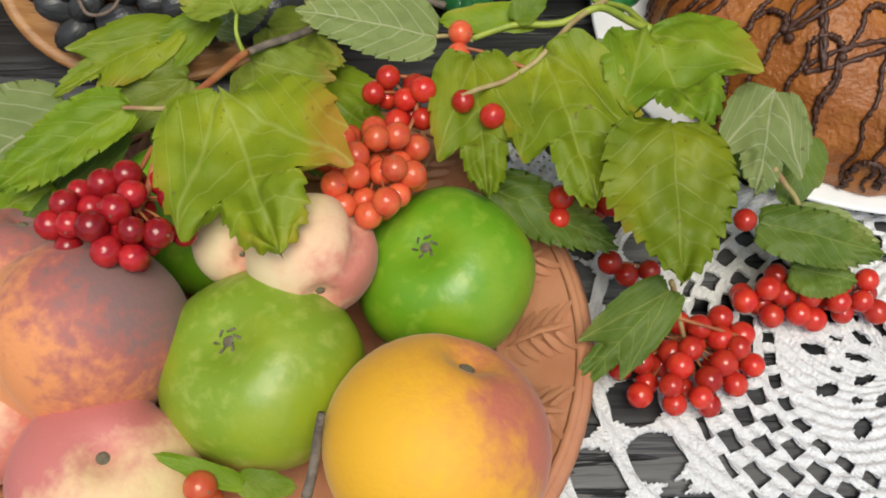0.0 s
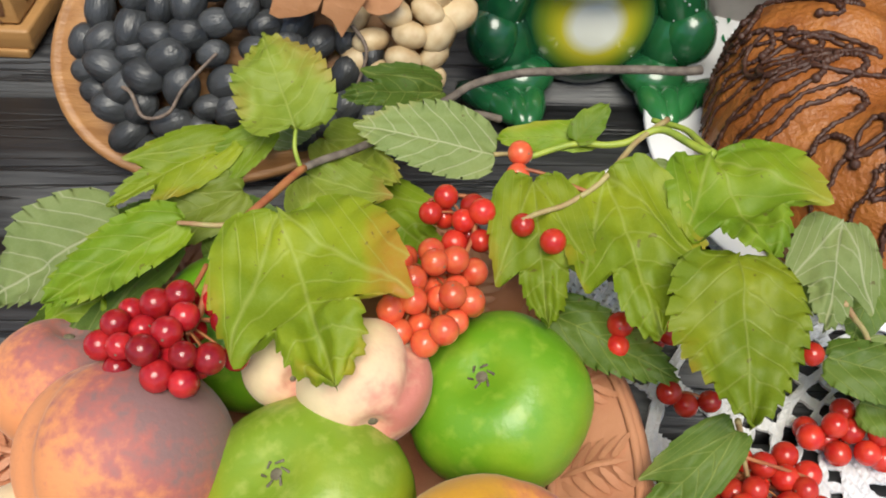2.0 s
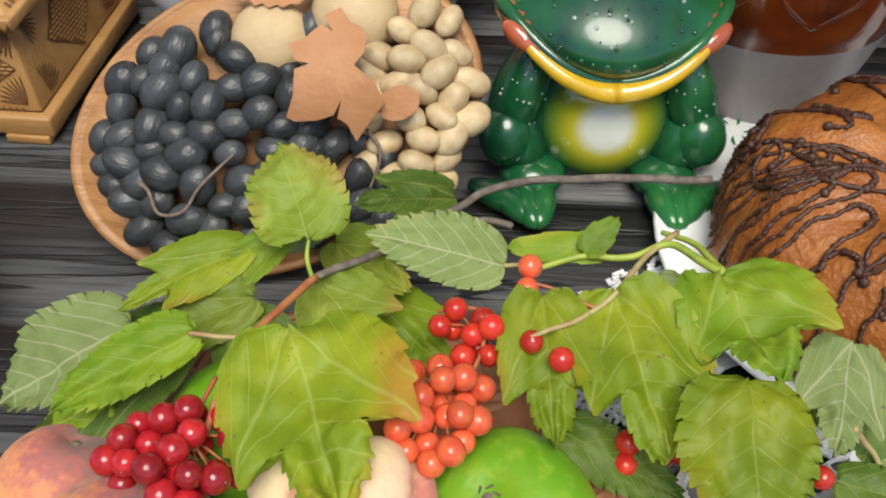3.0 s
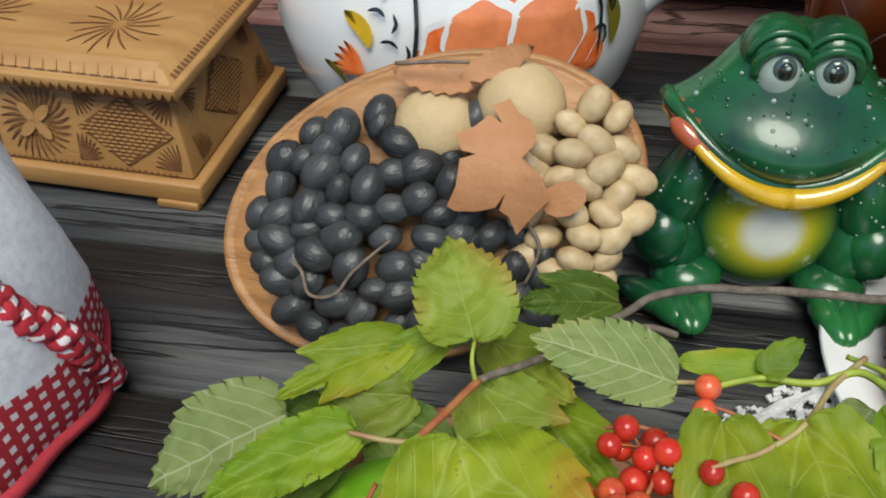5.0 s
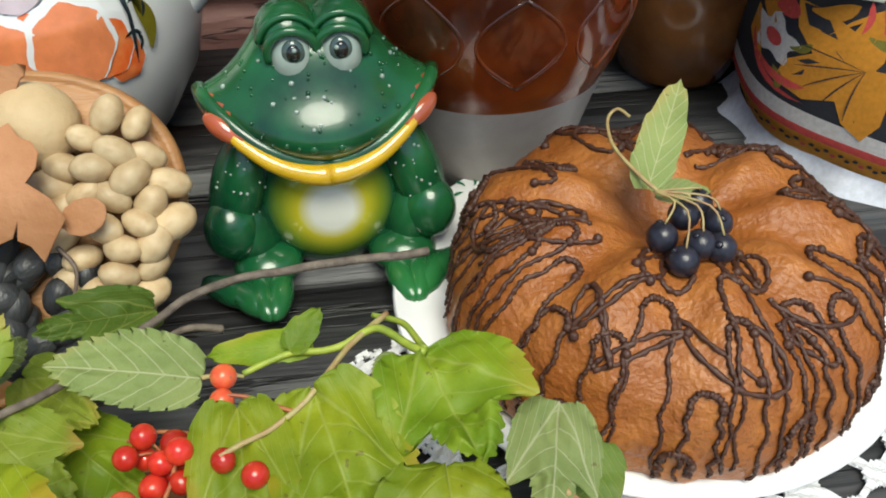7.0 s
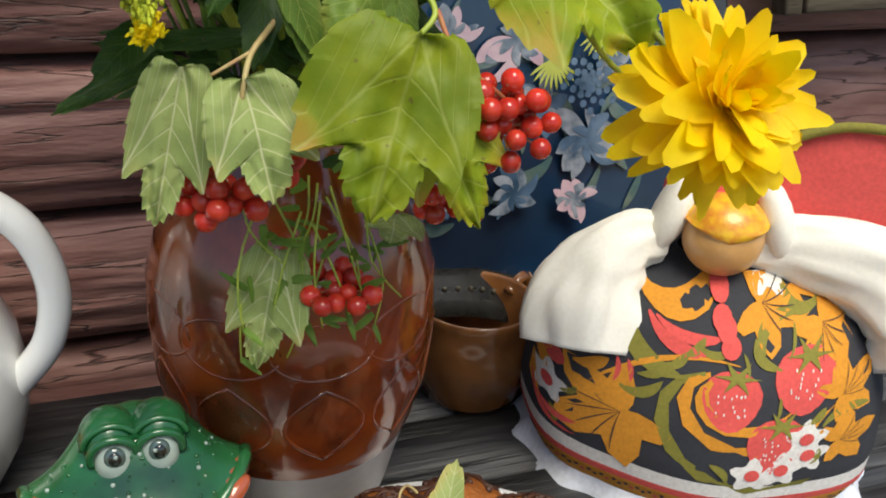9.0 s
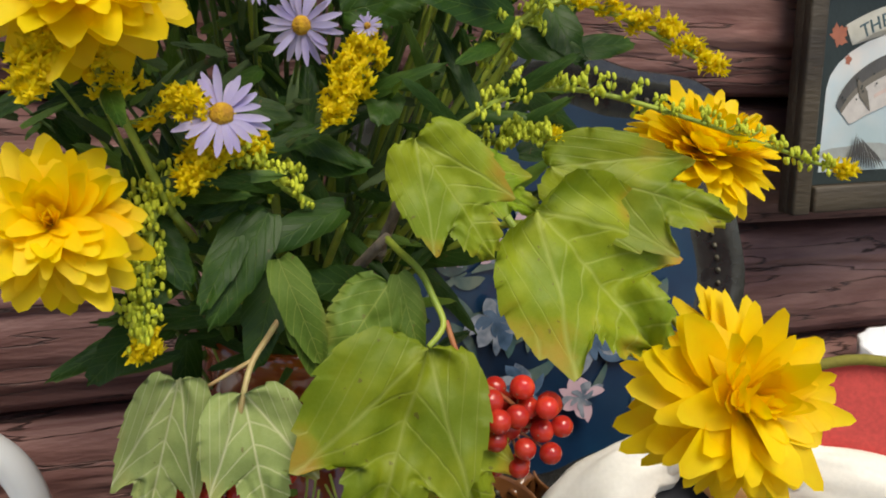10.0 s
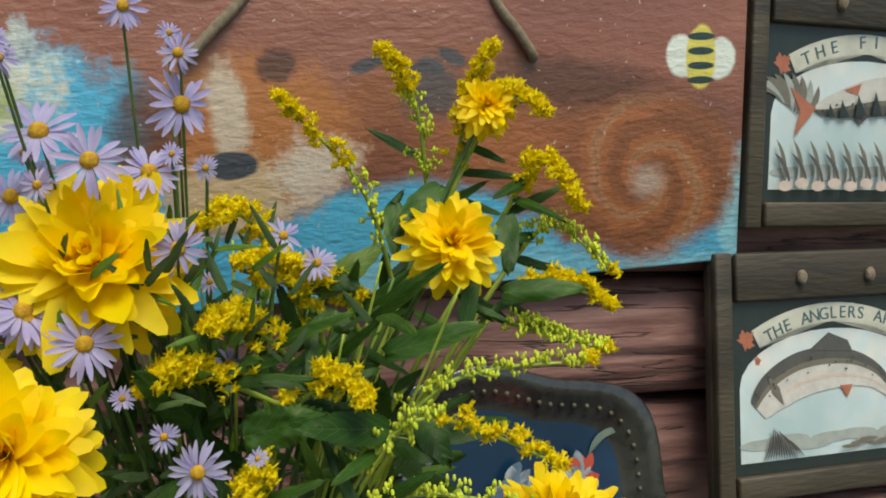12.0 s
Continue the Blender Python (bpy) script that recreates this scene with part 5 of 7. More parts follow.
def build_mugs():
    def mug(at, r, h, turn):
        m = thing("clay_mug", "small dark brown glazed clay mug", "mug", "brown mugs", at, (0, 0, turn))
        prof = [(0.0, 0.0), (r * 0.78, 0.0), (r * 0.82, 0.004), (r * 0.98, h * 0.3), (r * 1.02, h * 0.5), (r * 0.98, h * 0.75), (r * 0.96, h * 0.9), (r, h * 0.98), (r * 0.97, h), (r * 0.92, h * 0.97), (r * 0.9, h * 0.6), (r * 0.75, 0.01), (0.0, 0.008)]
        part("body", lathe(prof, 48), mug_brown, m)
        bm = bmesh.new()
        tube(bm, smooth_path([(r * 0.9, 0, h * 0.85), (r * 1.30, 0, h * 0.95), (r * 1.42, 0, h * 0.7), (r * 1.32, 0, h * 0.4), (r * 0.98, 0, h * 0.25)], 6), 0.006, 0.005, 10)
        part("handle", bm, mug_brown, m)
    mug((0.454, 0.764, 0), 0.057, 0.098, 30)
    mug((0.575, 0.800, 0), 0.048, 0.092, 100)


build_mugs()


# ---- cake on its plate
def build_cake():
    p = thing("china_plate", "white china plate with small green sprigs", "plate", at=(0.330, 0.485, 0))
    part("body", lathe([(0.0, 0.002), (0.085, 0.002), (0.09, 0.003), (0.12, 0.010), (0.146, 0.0145), (0.148, 0.016), (0.146, 0.0172), (0.12, 0.0125), (0.09, 0.0055), (0.0, 0.005)], 72), white_china, p)
    sprig_green = plain("sprig_green", (0.02, 0.16, 0.07), 0.2, coat=0.4)
    for k in range(3):
        a = radians(128 + k * 37)
        bm = bmesh.new()
        for i in range(6):
            x, y = 0.134 * math.cos(a) + 0.006 * math.cos(i * 1.1), 0.134 * math.sin(a) + 0.006 * math.sin(i * 1.1)
            plate_poly(bm, comma(x, y, 0.008, 0.0016, i * 1.1, 0.4), lambda u, v: Vector((u, v, 0.0125 + (math.hypot(u, v) - 0.12) * 0.17 + 0.0012)), 0)
        part("painted_sprig", bm, sprig_green, p, "painted green sprig")

    c = thing("bundt_cake", "domed brown cake with piped chocolate lines on a plate", "cake", at=(0.327, 0.462, 0.0125))
    prof = [(0.0, 0.0), (0.110, 0.0), (0.115, 0.006), (0.1155, 0.020), (0.1125, 0.038), (0.107, 0.053), (0.096, 0.066), (0.081, 0.0745), (0.063, 0.079), (0.046, 0.079), (0.031, 0.073), (0.016, 0.063), (0.0, 0.059)]
    dense = [tuple(v.xy) for v in smooth_path([(r, z, 0) for r, z in prof[1:]], 4)]
    dense = [(0.0, 0.0)] + [(max(r, 0.0), z) for r, z in dense]

    def rip(a, z):
        f = min(1, z / 0.03)
        return 1 + f * (0.046 * abs(math.cos(4.5 * a + 0.8)) ** 0.7 - 0.02) + 0.005 * math.sin(23 * a + z * 30)

    def mound(a, r, z):
        k = max(0.0, min(1.0, (z - 0.04) / 0.05))
        return k * min(1, r / 0.06) * (0.0052 * math.cos(9 * a + 1.6) + 0.002 * math.cos(3 * a))

    def rough_crust(p):
        return p.normalized() * (0.0030 * noise.noise(p * 30) + 0.0018 * noise.noise(p * 90) + 0.0008 * noise.noise(p * 260))
    bm = lathe(dense, 180, rip)
    for v in bm.verts:
        v.co.z += mound(math.atan2(v.co.y, v.co.x), math.hypot(v.co.x, v.co.y), v.co.z)
        v.co += rough_crust(v.co)
        v.co.z = max(v.co.z, 0)
    part("crust", bm, cake_m, c, "baked brown crust")

    def on(a, s, lift=0.0012):
        q = s * (len(dense) - 1)
        k = min(int(q), len(dense) - 2)
        r = dense[k][0] + (dense[k + 1][0] - dense[k][0]) * (q - k)
        z = dense[k][1] + (dense[k + 1][1] - dense[k][1]) * (q - k)
        r *= rip(a, z)
        z += mound(a, r, z)
        p = Vector((r * math.cos(a), r * math.sin(a), z))
        return p + rough_crust(p) + Vector((lift * 0.8 * math.cos(a), lift * 0.8 * math.sin(a), lift * 0.6))
    rnd = random.Random(11)

    def piped(bm, way, r0, r1):
        """A squeezed line of chocolate that beads and wavers."""
        way = [p + Vector((rnd.uniform(-1, 1), rnd.uniform(-1, 1), 0)) * 0.0005 for p in way]
        n0 = len(bm.verts)
        tube(bm, way, r0, r1, 7)
        bm.verts.ensure_lookup_table()
        for i, p in enumerate(way):
            k = 1 + 0.30 * math.sin(i * 2.1) + rnd.uniform(-0.15, 0.15)
            for q in range(7):
                v = bm.verts[n0 + i * 7 + q]
                v.co = p + (v.co - p) * k
    for k in range(46):
        # an arch of chocolate with thin runs down the side
        a0, top = 2 * math.pi * k / 46 + rnd.uniform(-0.08, 0.08), rnd.choice((0.24, 0.36, 0.46, 0.56, 0.62)) + rnd.uniform(-0.04, 0.04)
        w = rnd.uniform(0.05, 0.085) / (0.5 + 0.9 * (1 - top))
        lo1, lo2 = rnd.uniform(0.10, 0.16), rnd.choice((rnd.uniform(0.10, 0.2), rnd.uniform(0.10, 0.2), max(0.12, top - 0.14)))
        arch = [on(a0 + w * math.cos(math.pi * i / 8), top + 0.035 * math.sin(math.pi * i / 8)) for i in range(9)]
        leg1 = [on(a0 + w + 0.012 * math.sin(i * 1.7 + k), top + (lo1 - top) * i / 12) for i in range(13)]
        leg2 = [on(a0 - w + 0.012 * math.sin(i * 1.5 + k), top + (lo2 - top) * i / 12) for i in range(13)]
        bm = bmesh.new()
        piped(bm, smooth_path(arch, 4), 0.0017, 0.0014)
        for leg in (leg1, leg2):
            piped(bm, smooth_path(leg, 5), 0.0013, 0.0008)
        ball(bm, arch[0], 0.0026, 8, 6)
        part("chocolate_line", bm, choc, c, "piped chocolate line")
    for k in range(30):
        bm = bmesh.new()
        a0, s0 = rnd.uniform(0, 6.28), rnd.uniform(0.46, 0.74)
        w, h = rnd.uniform(0.10, 0.26), rnd.uniform(0.05, 0.10)
        pts = [on(a0 + w * math.sin(t * 0.75 + k), s0 + h * math.cos(t * 0.95)) for t in range(rnd.randint(6, 10))]
        piped(bm, smooth_path(pts, 6), 0.0015, 0.0012)
        ball(bm, pts[-1], 0.0027, 8, 6)
        part("chocolate_line", bm, choc, c, "piped chocolate line")

    s = thing("berry_sprig", "sprig of black berries with two pale leaves on the cake", "sprig", at=(0.320, 0.434, 0.094))
    bm = bmesh.new()
    ball(bm, (0, 0, 0), 0.0078, 18, 12)
    tube(bm, [Vector((0, 0, 0.0074)), Vector((0, 0, 0.0085))], 0.0022, 0.0012, 8)
    me = finish("black_berry", bm, aronia_m)
    spots = [(-0.014, -0.004, 0.008), (0.002, -0.012, 0.008), (0.0, 0.006, 0.012), (0.015, 0.0, 0.010), (0.010, 0.014, 0.012), (-0.008, -0.018, 0.004), (0.012, -0.014, 0.006)]
    bm = bmesh.new()
    for q in spots:
        place("black_berry", me, Matrix.LocRotScale(q, Euler((q[0] * 40, q[1] * 40, 0)), None), s)
        tube(bm, smooth_path([(-0.014, 0.014, 0.022), (q[0] * 0.6, q[1] * 0.5 + 0.004, 0.024), (q[0], q[1], q[2] + 0.008)], 4), 0.0006, 0.0006, 5)
    tube(bm, smooth_path([(-0.012, 0.014, 0.022), (-0.018, 0.022, 0.025), (-0.025, 0.045, 0.028), (-0.022, 0.066, 0.03), (-0.016, 0.07, 0.034), (-0.012, 0.062, 0.034)], 5), 0.0011, 0.0008, 6)
    part("stalk", bm, paletwig, s)
    leaf(s, (0.306, 0.455, 0.112), (0.333, 0.498, 0.147), 0.023, pale, 0)
    leaf(s, (0.309, 0.453, 0.111), (0.337, 0.448, 0.112), 0.014, pale, 0)


build_cake()


# ---- crocheted doily
def build_doily():
    cx, cy, R = 0.298, 0.262, 0.25
    nr, na = 130, 960
    lobes = 24

    def solid(r, a):
        t = r / R
        w = (a * lobes / (2 * math.pi)) % 1.0
        if t > 0.965 + 0.03 * abs(math.sin(a * lobes)):
            return False
        for ring, th in ((0.21, 0.014), (0.42, 0.010), (0.445, 0.007), (0.555, 0.012), (0.67, 0.016), (0.83, 0.010), (0.95, 0.012)):
            if abs(t - ring) < th:
                return True

        def hole(cw, ct, hw, ht, ww):
            return ((ww - cw) / hw) ** 2 + ((t - ct) / ht) ** 2 < 1
        if t < 0.20:
            k = (a * 12 / (2 * math.pi)) % 1
            return not (hole(0.5, 0.085, 0.22, 0.022, k) or hole(0.5, 0.16, 0.16, 0.024, k) or hole(0.0, 0.125, 0.12, 0.012, k) or hole(1.0, 0.125, 0.12, 0.012, k))
        if t < 0.43:
            n = 34
            k = (a * n / (2 * math.pi)) % 1
            row = (t - 0.22) / 0.042
            odd = int(row) % 2
            q = (k + 0.5 * odd) % 1
            return abs(q - 0.5) > 0.31 or abs(row % 1 - 0.5) > 0.33
        if t < 0.545 or 0.565 < t < 0.66:
            ct = 0.50 if t < 0.545 else 0.612
            k = (a * 14 / (2 * math.pi)) % 1
            return not (hole(0.27, ct, 0.205, 0.054, k) or hole(0.73, ct, 0.205, 0.054, k)) and not hole(0.0, ct, 0.06, 0.03, k) and not hole(1.0, ct, 0.06, 0.03, k)
        if t < 0.83:
            u = (t - 0.68) / 0.15
            k = abs(w - 0.5)
            return k < 0.12 + 0.20 * u and ((w * 11) % 1 > 0.3 or (t * 60) % 1 < 0.5) or k > 0.455
        return (w * 5 + t * 14) % 1 < 0.36 or (w * 5 - t * 14) % 1 < 0.36

    verts, faces, index = [], [], {}

    def vid(i, j):
        j %= na
        if (i, j) not in index:
            index[(i, j)] = len(verts)
            r = R * i / nr
            a = 2 * math.pi * j / na
            h = 0.0032 + 0.0007 * math.sin(r * 900 + a * 40) + 0.0008 * noise.noise(Vector((r * 60, a * 12, 0)))
            verts.append((r * math.cos(a), r * math.sin(a), h))
        return index[(i, j)]
    for i in range(4, nr):
        for j in range(na):
            if solid(R * (i + 0.5) / nr, 2 * math.pi * (j + 0.5) / na):
                faces.append((vid(i, j), vid(i + 1, j), vid(i + 1, j + 1), vid(i, j + 1)))
    me = bpy.data.meshes.new("doily")
    me.from_pydata(verts, [], faces)
    me.materials.append(lace)
    ob = new("doily", me)
    ob.location = (cx, cy, 0)
    md = ob.modifiers.new("thick", "SOLIDIFY")
    md.thickness, md.offset = 0.0016, -1
    tagged(ob, "white crocheted cotton doily spread on the planks", "doily")


build_doily()


# ---- cloth doll: one plain mesh
def build_doll():
    bm = bmesh.new()
    ax, ay = 0.143, 0.118

    def surf(a, h, lift=0.0):
        """Skirt surface: angle and height share, from hem to neck."""
        pr = ((0.0, 1.0), (0.1, 1.06), (0.25, 1.07), (0.45, 1.04), (0.65, 0.95), (0.8, 0.81), (0.92, 0.58), (1.0, 0.25))
        k = 1.0
        for (h0, k0), (h1, k1) in zip(pr, pr[1:]):
            if h0 <= h <= h1:
                k = k0 + (k1 - k0) * (h - h0) / (h1 - h0)
        k *= 1 + 0.018 * math.sin(7 * a) * (1 - h)
        return Vector((k * ax * math.cos(a), k * ay * math.sin(a), 0.012 + 0.175 * h)) * (1 + lift)
    rows, seg = 30, 72
    ring = [[bm.verts.new(surf(2 * math.pi * k / seg, j / rows)) for k in range(seg)] for j in range(rows + 1)]
    for j in range(rows):
        h = (j + 0.5) / rows
        s = 2 if h < 0.10 else 3 if h < 0.135 else 1 if h < 0.20 else 0
        for k in range(seg):
            bm.faces.new((ring[j][k], ring[j][(k + 1) % seg], ring[j + 1][(k + 1) % seg], ring[j + 1][k])).material_index = s
    # eyelet frill under the hem
    f0 = [[bm.verts.new(Vector(((1.0 + 0.055 * q + 0.02 * q * math.sin(k * 0.7)) * ax * math.cos(2 * math.pi * k / 120), (1.0 + 0.055 * q + 0.02 * q * math.sin(k * 0.7)) * ay * math.sin(2 * math.pi * k / 120), 0.014 - 0.0115 * q + 0.002 * math.sin(k * 1.1) * q))) for k in range(120)] for q in (0, 1, 2)]
    for q in range(2):
        for k in range(120):
            bm.faces.new((f0[q + 1][k], f0[q + 1][(k + 1) % 120], f0[q][(k + 1) % 120], f0[q][k])).material_index = 7

    def to(x, y, lift=0.006):
        """Front of the skirt: x across, y the height share."""
        h = min(0.985, max(0.02, y))
        k = math.hypot(*surf(0.0, h).xy) / ax
        return surf(-math.acos(max(-0.97, min(0.97, x / (k * ax)))), h, lift)

    def raised(x, y):
        return to(x, y, 0.011)

    def at(cx, cy):
        x = (388 + (cx - 388) / 1.28 - 680) / 2270
        return x, (690 - 3550 * x * x - cy) / 590

    def squeeze(pts, y0):
        """Drawn in metres round y0, given as height share."""
        return [(x, y0 + (y - y0) / 0.20) for x, y in pts]

    def motif(shape, cx, cy, slot, *rest, fn=to):
        x, y = at(cx, cy)
        pts = squeeze(shape(x, y, *rest), y)
        if shape is not comma:
            plate_poly(bm, pts, fn, slot)
            return
        n = len(pts) // 2
        rows_ = [[bm.verts.new(fn(*pts[i])) for i in range(n)], [bm.verts.new(fn(*pts[2 * n - 1 - i])) for i in range(n)]]
        for i in range(n - 1):
            bm.faces.new((rows_[0][i], rows_[1][i], rows_[1][i + 1], rows_[0][i + 1])).material_index = slot

    def leaf_print(x, y, s, turn):
        rad = (1.0, 0.80, 0.52, 0.74, 0.90, 0.66, 0.44, 0.62, 0.66, 0.40, 0.22, 0.10, 0.22, 0.40, 0.66, 0.62, 0.44, 0.66, 0.90, 0.74, 0.52, 0.80)
        return [(x + s * q * math.cos(turn + 2 * math.pi * i / 22), y + s * q * math.sin(turn + 2 * math.pi * i / 22)) for i, q in enumerate(rad)]

    def berry_print(x, y, s):
        return [(x + s * 0.95 * math.sin(a) * (1 - 0.22 * math.cos(a)), y - s * 1.1 * math.cos(a)) for a in [2 * math.pi * i / 16 for i in range(16)]]

    def cap_print(x, y, s):
        return [(x + (0.8 if i % 2 else 0.25) * s * math.sin(2 * math.pi * i / 12), y + (0.6 if i % 2 else 0.15) * s * math.cos(2 * math.pi * i / 12)) for i in range(12)]
    # printed motifs
    rnd = random.Random(5)
    for cx, cy, s, t in ((550, 415, 0.060, 3.75), (1020, 310, 0.034, 0.6), (1030, 425, 0.032, 0.3), (965, 170, 0.034, -0.9), (828, 145, 0.038, -0.2), (350, 330, 0.022, 1.5)):
        motif(leaf_print, cx, cy, 2, s, t)
        for q in (-0.75, -0.35, 0.0, 0.35, 0.75):
            motif(comma, cx, cy, 0, s * 0.72, s * 0.012, t + q, 0.15, fn=raised)
    for cx, cy, s in ((775, 345, 0.0225), (930, 285, 0.0245), (885, 450, 0.0235)):
        motif(berry_print, cx, cy, 3, s)
        motif(cap_print, cx + 6, cy - 56, 4, s, fn=raised)
        for q in range(16):
            motif(disc, cx + rnd.uniform(-0.6, 0.6) * s * 2270, cy + rnd.uniform(-0.5, 0.7) * s * 2270, 1, 0.0006, 0.0016, 5, fn=raised)
    for cx, cy in ((388, 393), (843, 533), (907, 515), (952, 425), (962, 470), (848, 92)):
        motif(disc, cx, cy, 1, 0.0145, 0.0145, 25, 0.3, 0.25, 5)
        motif(disc, cx, cy, 3, 0.0058, fn=raised)
    for cx, cy, l, w, t, b, sl in (
            (565, 130, 0.068, 0.015, -0.5, 1.0, 2), (548, 160, 0.062, 0.013, -1.65, 1.1, 4), (590, 180, 0.048, 0.008, -0.9, 0.6, 3), (605, 185, 0.050, 0.006, -0.5, 0.5, 3),
            (715, 285, 0.150, 0.011, -2.5, 2.5, 4), (725, 285, 0.125, 0.013, -2.3, 3.3, 2), (730, 300, 0.070, 0.012, -2.0, 2.2, 2), (785, 262, 0.115, 0.003, 3.05, 0.6, 2),
            (665, 255, 0.022, 0.005, 0.4, 0.5, 4), (625, 285, 0.024, 0.005, 0.3, 0.5, 4), (575, 310, 0.028, 0.006, 0.2, 0.5, 4), (540, 345, 0.034, 0.007, -0.3, 0.9, 4), (700, 230, 0.024, 0.005, -0.7, 0.9, 4),
            (800, 195, 0.085, 0.003, 0.9, -1.3, 2), (835, 235, 0.040, 0.008, 1.9, -1.6, 4), (880, 110, 0.034, 0.007, -1.4, 1.4, 4), (815, 205, 0.030, 0.006, -1.5, 0.9, 4),
            (985, 390, 0.040, 0.006, 0.9, -0.8, 4), (950, 385, 0.018, 0.005, 0.4, 0.5, 4), (790, 560, 0.022, 0.005, 1.8, 0.6, 4), (975, 495, 0.016, 0.004, 0.9, 0.5, 4),
            (345, 400, 0.050, 0.004, -1.3, 0.9, 3), (365, 440, 0.034, 0.005, -0.6, 0.6, 3), (412, 500, 0.016, 0.005, 1.2, 0.8, 4), (345, 350, 0.035, 0.007, -1.7, 0.5, 2), (420, 400, 0.016, 0.004, 0.2, 0.6, 4),
            (527, 340, 0.022, 0.003, 1.2, 0.4, 3), (562, 335, 0.018, 0.003, 1.5, 0.3, 3), (877, 385, 0.022, 0.002, 1.4, 0.2, 4), (890, 240, 0.024, 0.002, 1.2, 0.3, 4), (805, 290, 0.020, 0.002, 1.6, 0.3, 4), (440, 315, 0.030, 0.007, 0.2, 0.4, 2)):
        motif(comma, cx, cy, sl, l, w, t, b)
    for k in range(64):
        x = -0.150 + k * 0.0047
        plate_poly(bm, disc(x, 0.052 + 0.016 * (k % 2), 0.0019, 0.010, 7), to, 3 if k % 4 == 0 else 0)
    motif(disc, 395, 322, 3, 0.010, 0.007, 12)
    for cx, cy in ((738, 128), (743, 178), (753, 195), (763, 228)):
        motif(disc, cx, cy, 3, 0.0072, 0.0085, 12, fn=raised)
    # sleeves, head, hair, kerchief
    def sleeve(sx, way, wide):
        """Gathered linen sleeve that widens to an open cuff."""
        path = smooth_path(way, 7)
        n, seg = len(path), 40
        rings = []
        for i, p in enumerate(path):
            t = i / (n - 1)
            d = (path[min(i + 1, n - 1)] - path[max(i - 1, 0)]).normalized()
            a = (Vector((0, 1, 0)) - d * d.y).normalized()
            b = d.cross(a)
            r = 0.016 + (wide - 0.016) * min(1, t * 1.3) ** 0.8
            row = []
            for k in range(seg):
                w = 2 * math.pi * k / seg
                q = r * (1 + 0.10 * math.sin(5 * w + 2 * sx) * t + 0.07 * math.sin(9 * w + 7 * t) * (1 - 0.5 * t) + 0.16 * noise.noise(Vector((math.cos(w) * 1.5, math.sin(w) * 1.5, t * 4 + sx))) + 0.12 * noise.noise(Vector((math.cos(w) * 4, math.sin(w) * 4, t * 6 - sx))))
                row.append(bm.verts.new(p + (a * math.cos(w) * 0.62 + b * math.sin(w)) * q))
            rings.append(row)
        for i in range(n - 1):
            for k in range(seg):
                bm.faces.new((rings[i][k], rings[i][(k + 1) % seg], rings[i + 1][(k + 1) % seg], rings[i + 1][k])).material_index = 5
        mid = sum((v.co for v in rings[-1]), Vector()) / seg - (path[-1] - path[-2]).normalized() * 0.012
        c = bm.verts.new(mid)
        for k in range(seg):
            bm.faces.new((rings[-1][k], rings[-1][(k + 1) % seg], c)).material_index = 5
    sleeve(-1, [(-0.050, -0.022, 0.196), (-0.074, -0.030, 0.197), (-0.096, -0.046, 0.180), (-0.106, -0.062, 0.154), (-0.108, -0.074, 0.124)], 0.044)
    sleeve(1, [(0.000, -0.020, 0.198), (0.050, -0.026, 0.204), (0.105, -0.036, 0.196), (0.140, -0.048, 0.172), (0.158, -0.056, 0.138)], 0.042)
    first = len(bm.verts)
    ball(bm, (0.0, -0.030, 0.205), (0.031, 0.029, 0.031), 28, 20, 6)
    ball(bm, (0.0, -0.029, 0.2135), (0.0325, 0.0305, 0.0255), 28, 16, 8, None, lambda v: Vector((v.x, v.y, max(v.z, -0.10 + 0.35 * abs(v.x)))))
    for sx in (-1, 1):
        ball(bm, (0.040 * sx, -0.016, 0.215), (0.014, 0.022, 0.034), 16, 12, 5, Matrix.Rotation(-0.3 * sx, 3, "Y"), lambda v: v * (1 + 0.08 * noise.noise(v * 3)))
    ball(bm, (0.0, 0.004, 0.226), (0.047, 0.026, 0.036), 22, 16, 3, None, lambda v: v * (1 + 0.06 * noise.noise(v * 2.4)))
    # kerchief corner spread to the side
    kp = [(0.030, 0.006, 0.275), (0.080, 0.000, 0.290), (0.150, -0.010, 0.282), (0.165, -0.012, 0.250), (0.140, -0.012, 0.200), (0.085, -0.008, 0.190), (0.045, 0.0, 0.2)]
    for (y0, s) in ((0.0, 3), (0.006, 3)):
        c0 = bm.verts.new((0.09, y0 - 0.014, 0.24))
        vs = [bm.verts.new((x, y + y0, z)) for x, y, z in kp]
        for i in range(len(vs)):
            bm.faces.new((c0, vs[i], vs[(i + 1) % len(vs)])).material_index = s
    tube(bm, smooth_path([(0.020, -0.002, 0.268), (0.080, -0.003, 0.292), (0.152, -0.012, 0.284), (0.17, -0.014, 0.248)], 6), 0.0042, 0.0042, 7, slot=4)
    bm.verts.ensure_lookup_table()
    for v in bm.verts[first:]:
        v.co.x -= 0.009
        v.co.y -= 0.007
        v.co.z += 0.008
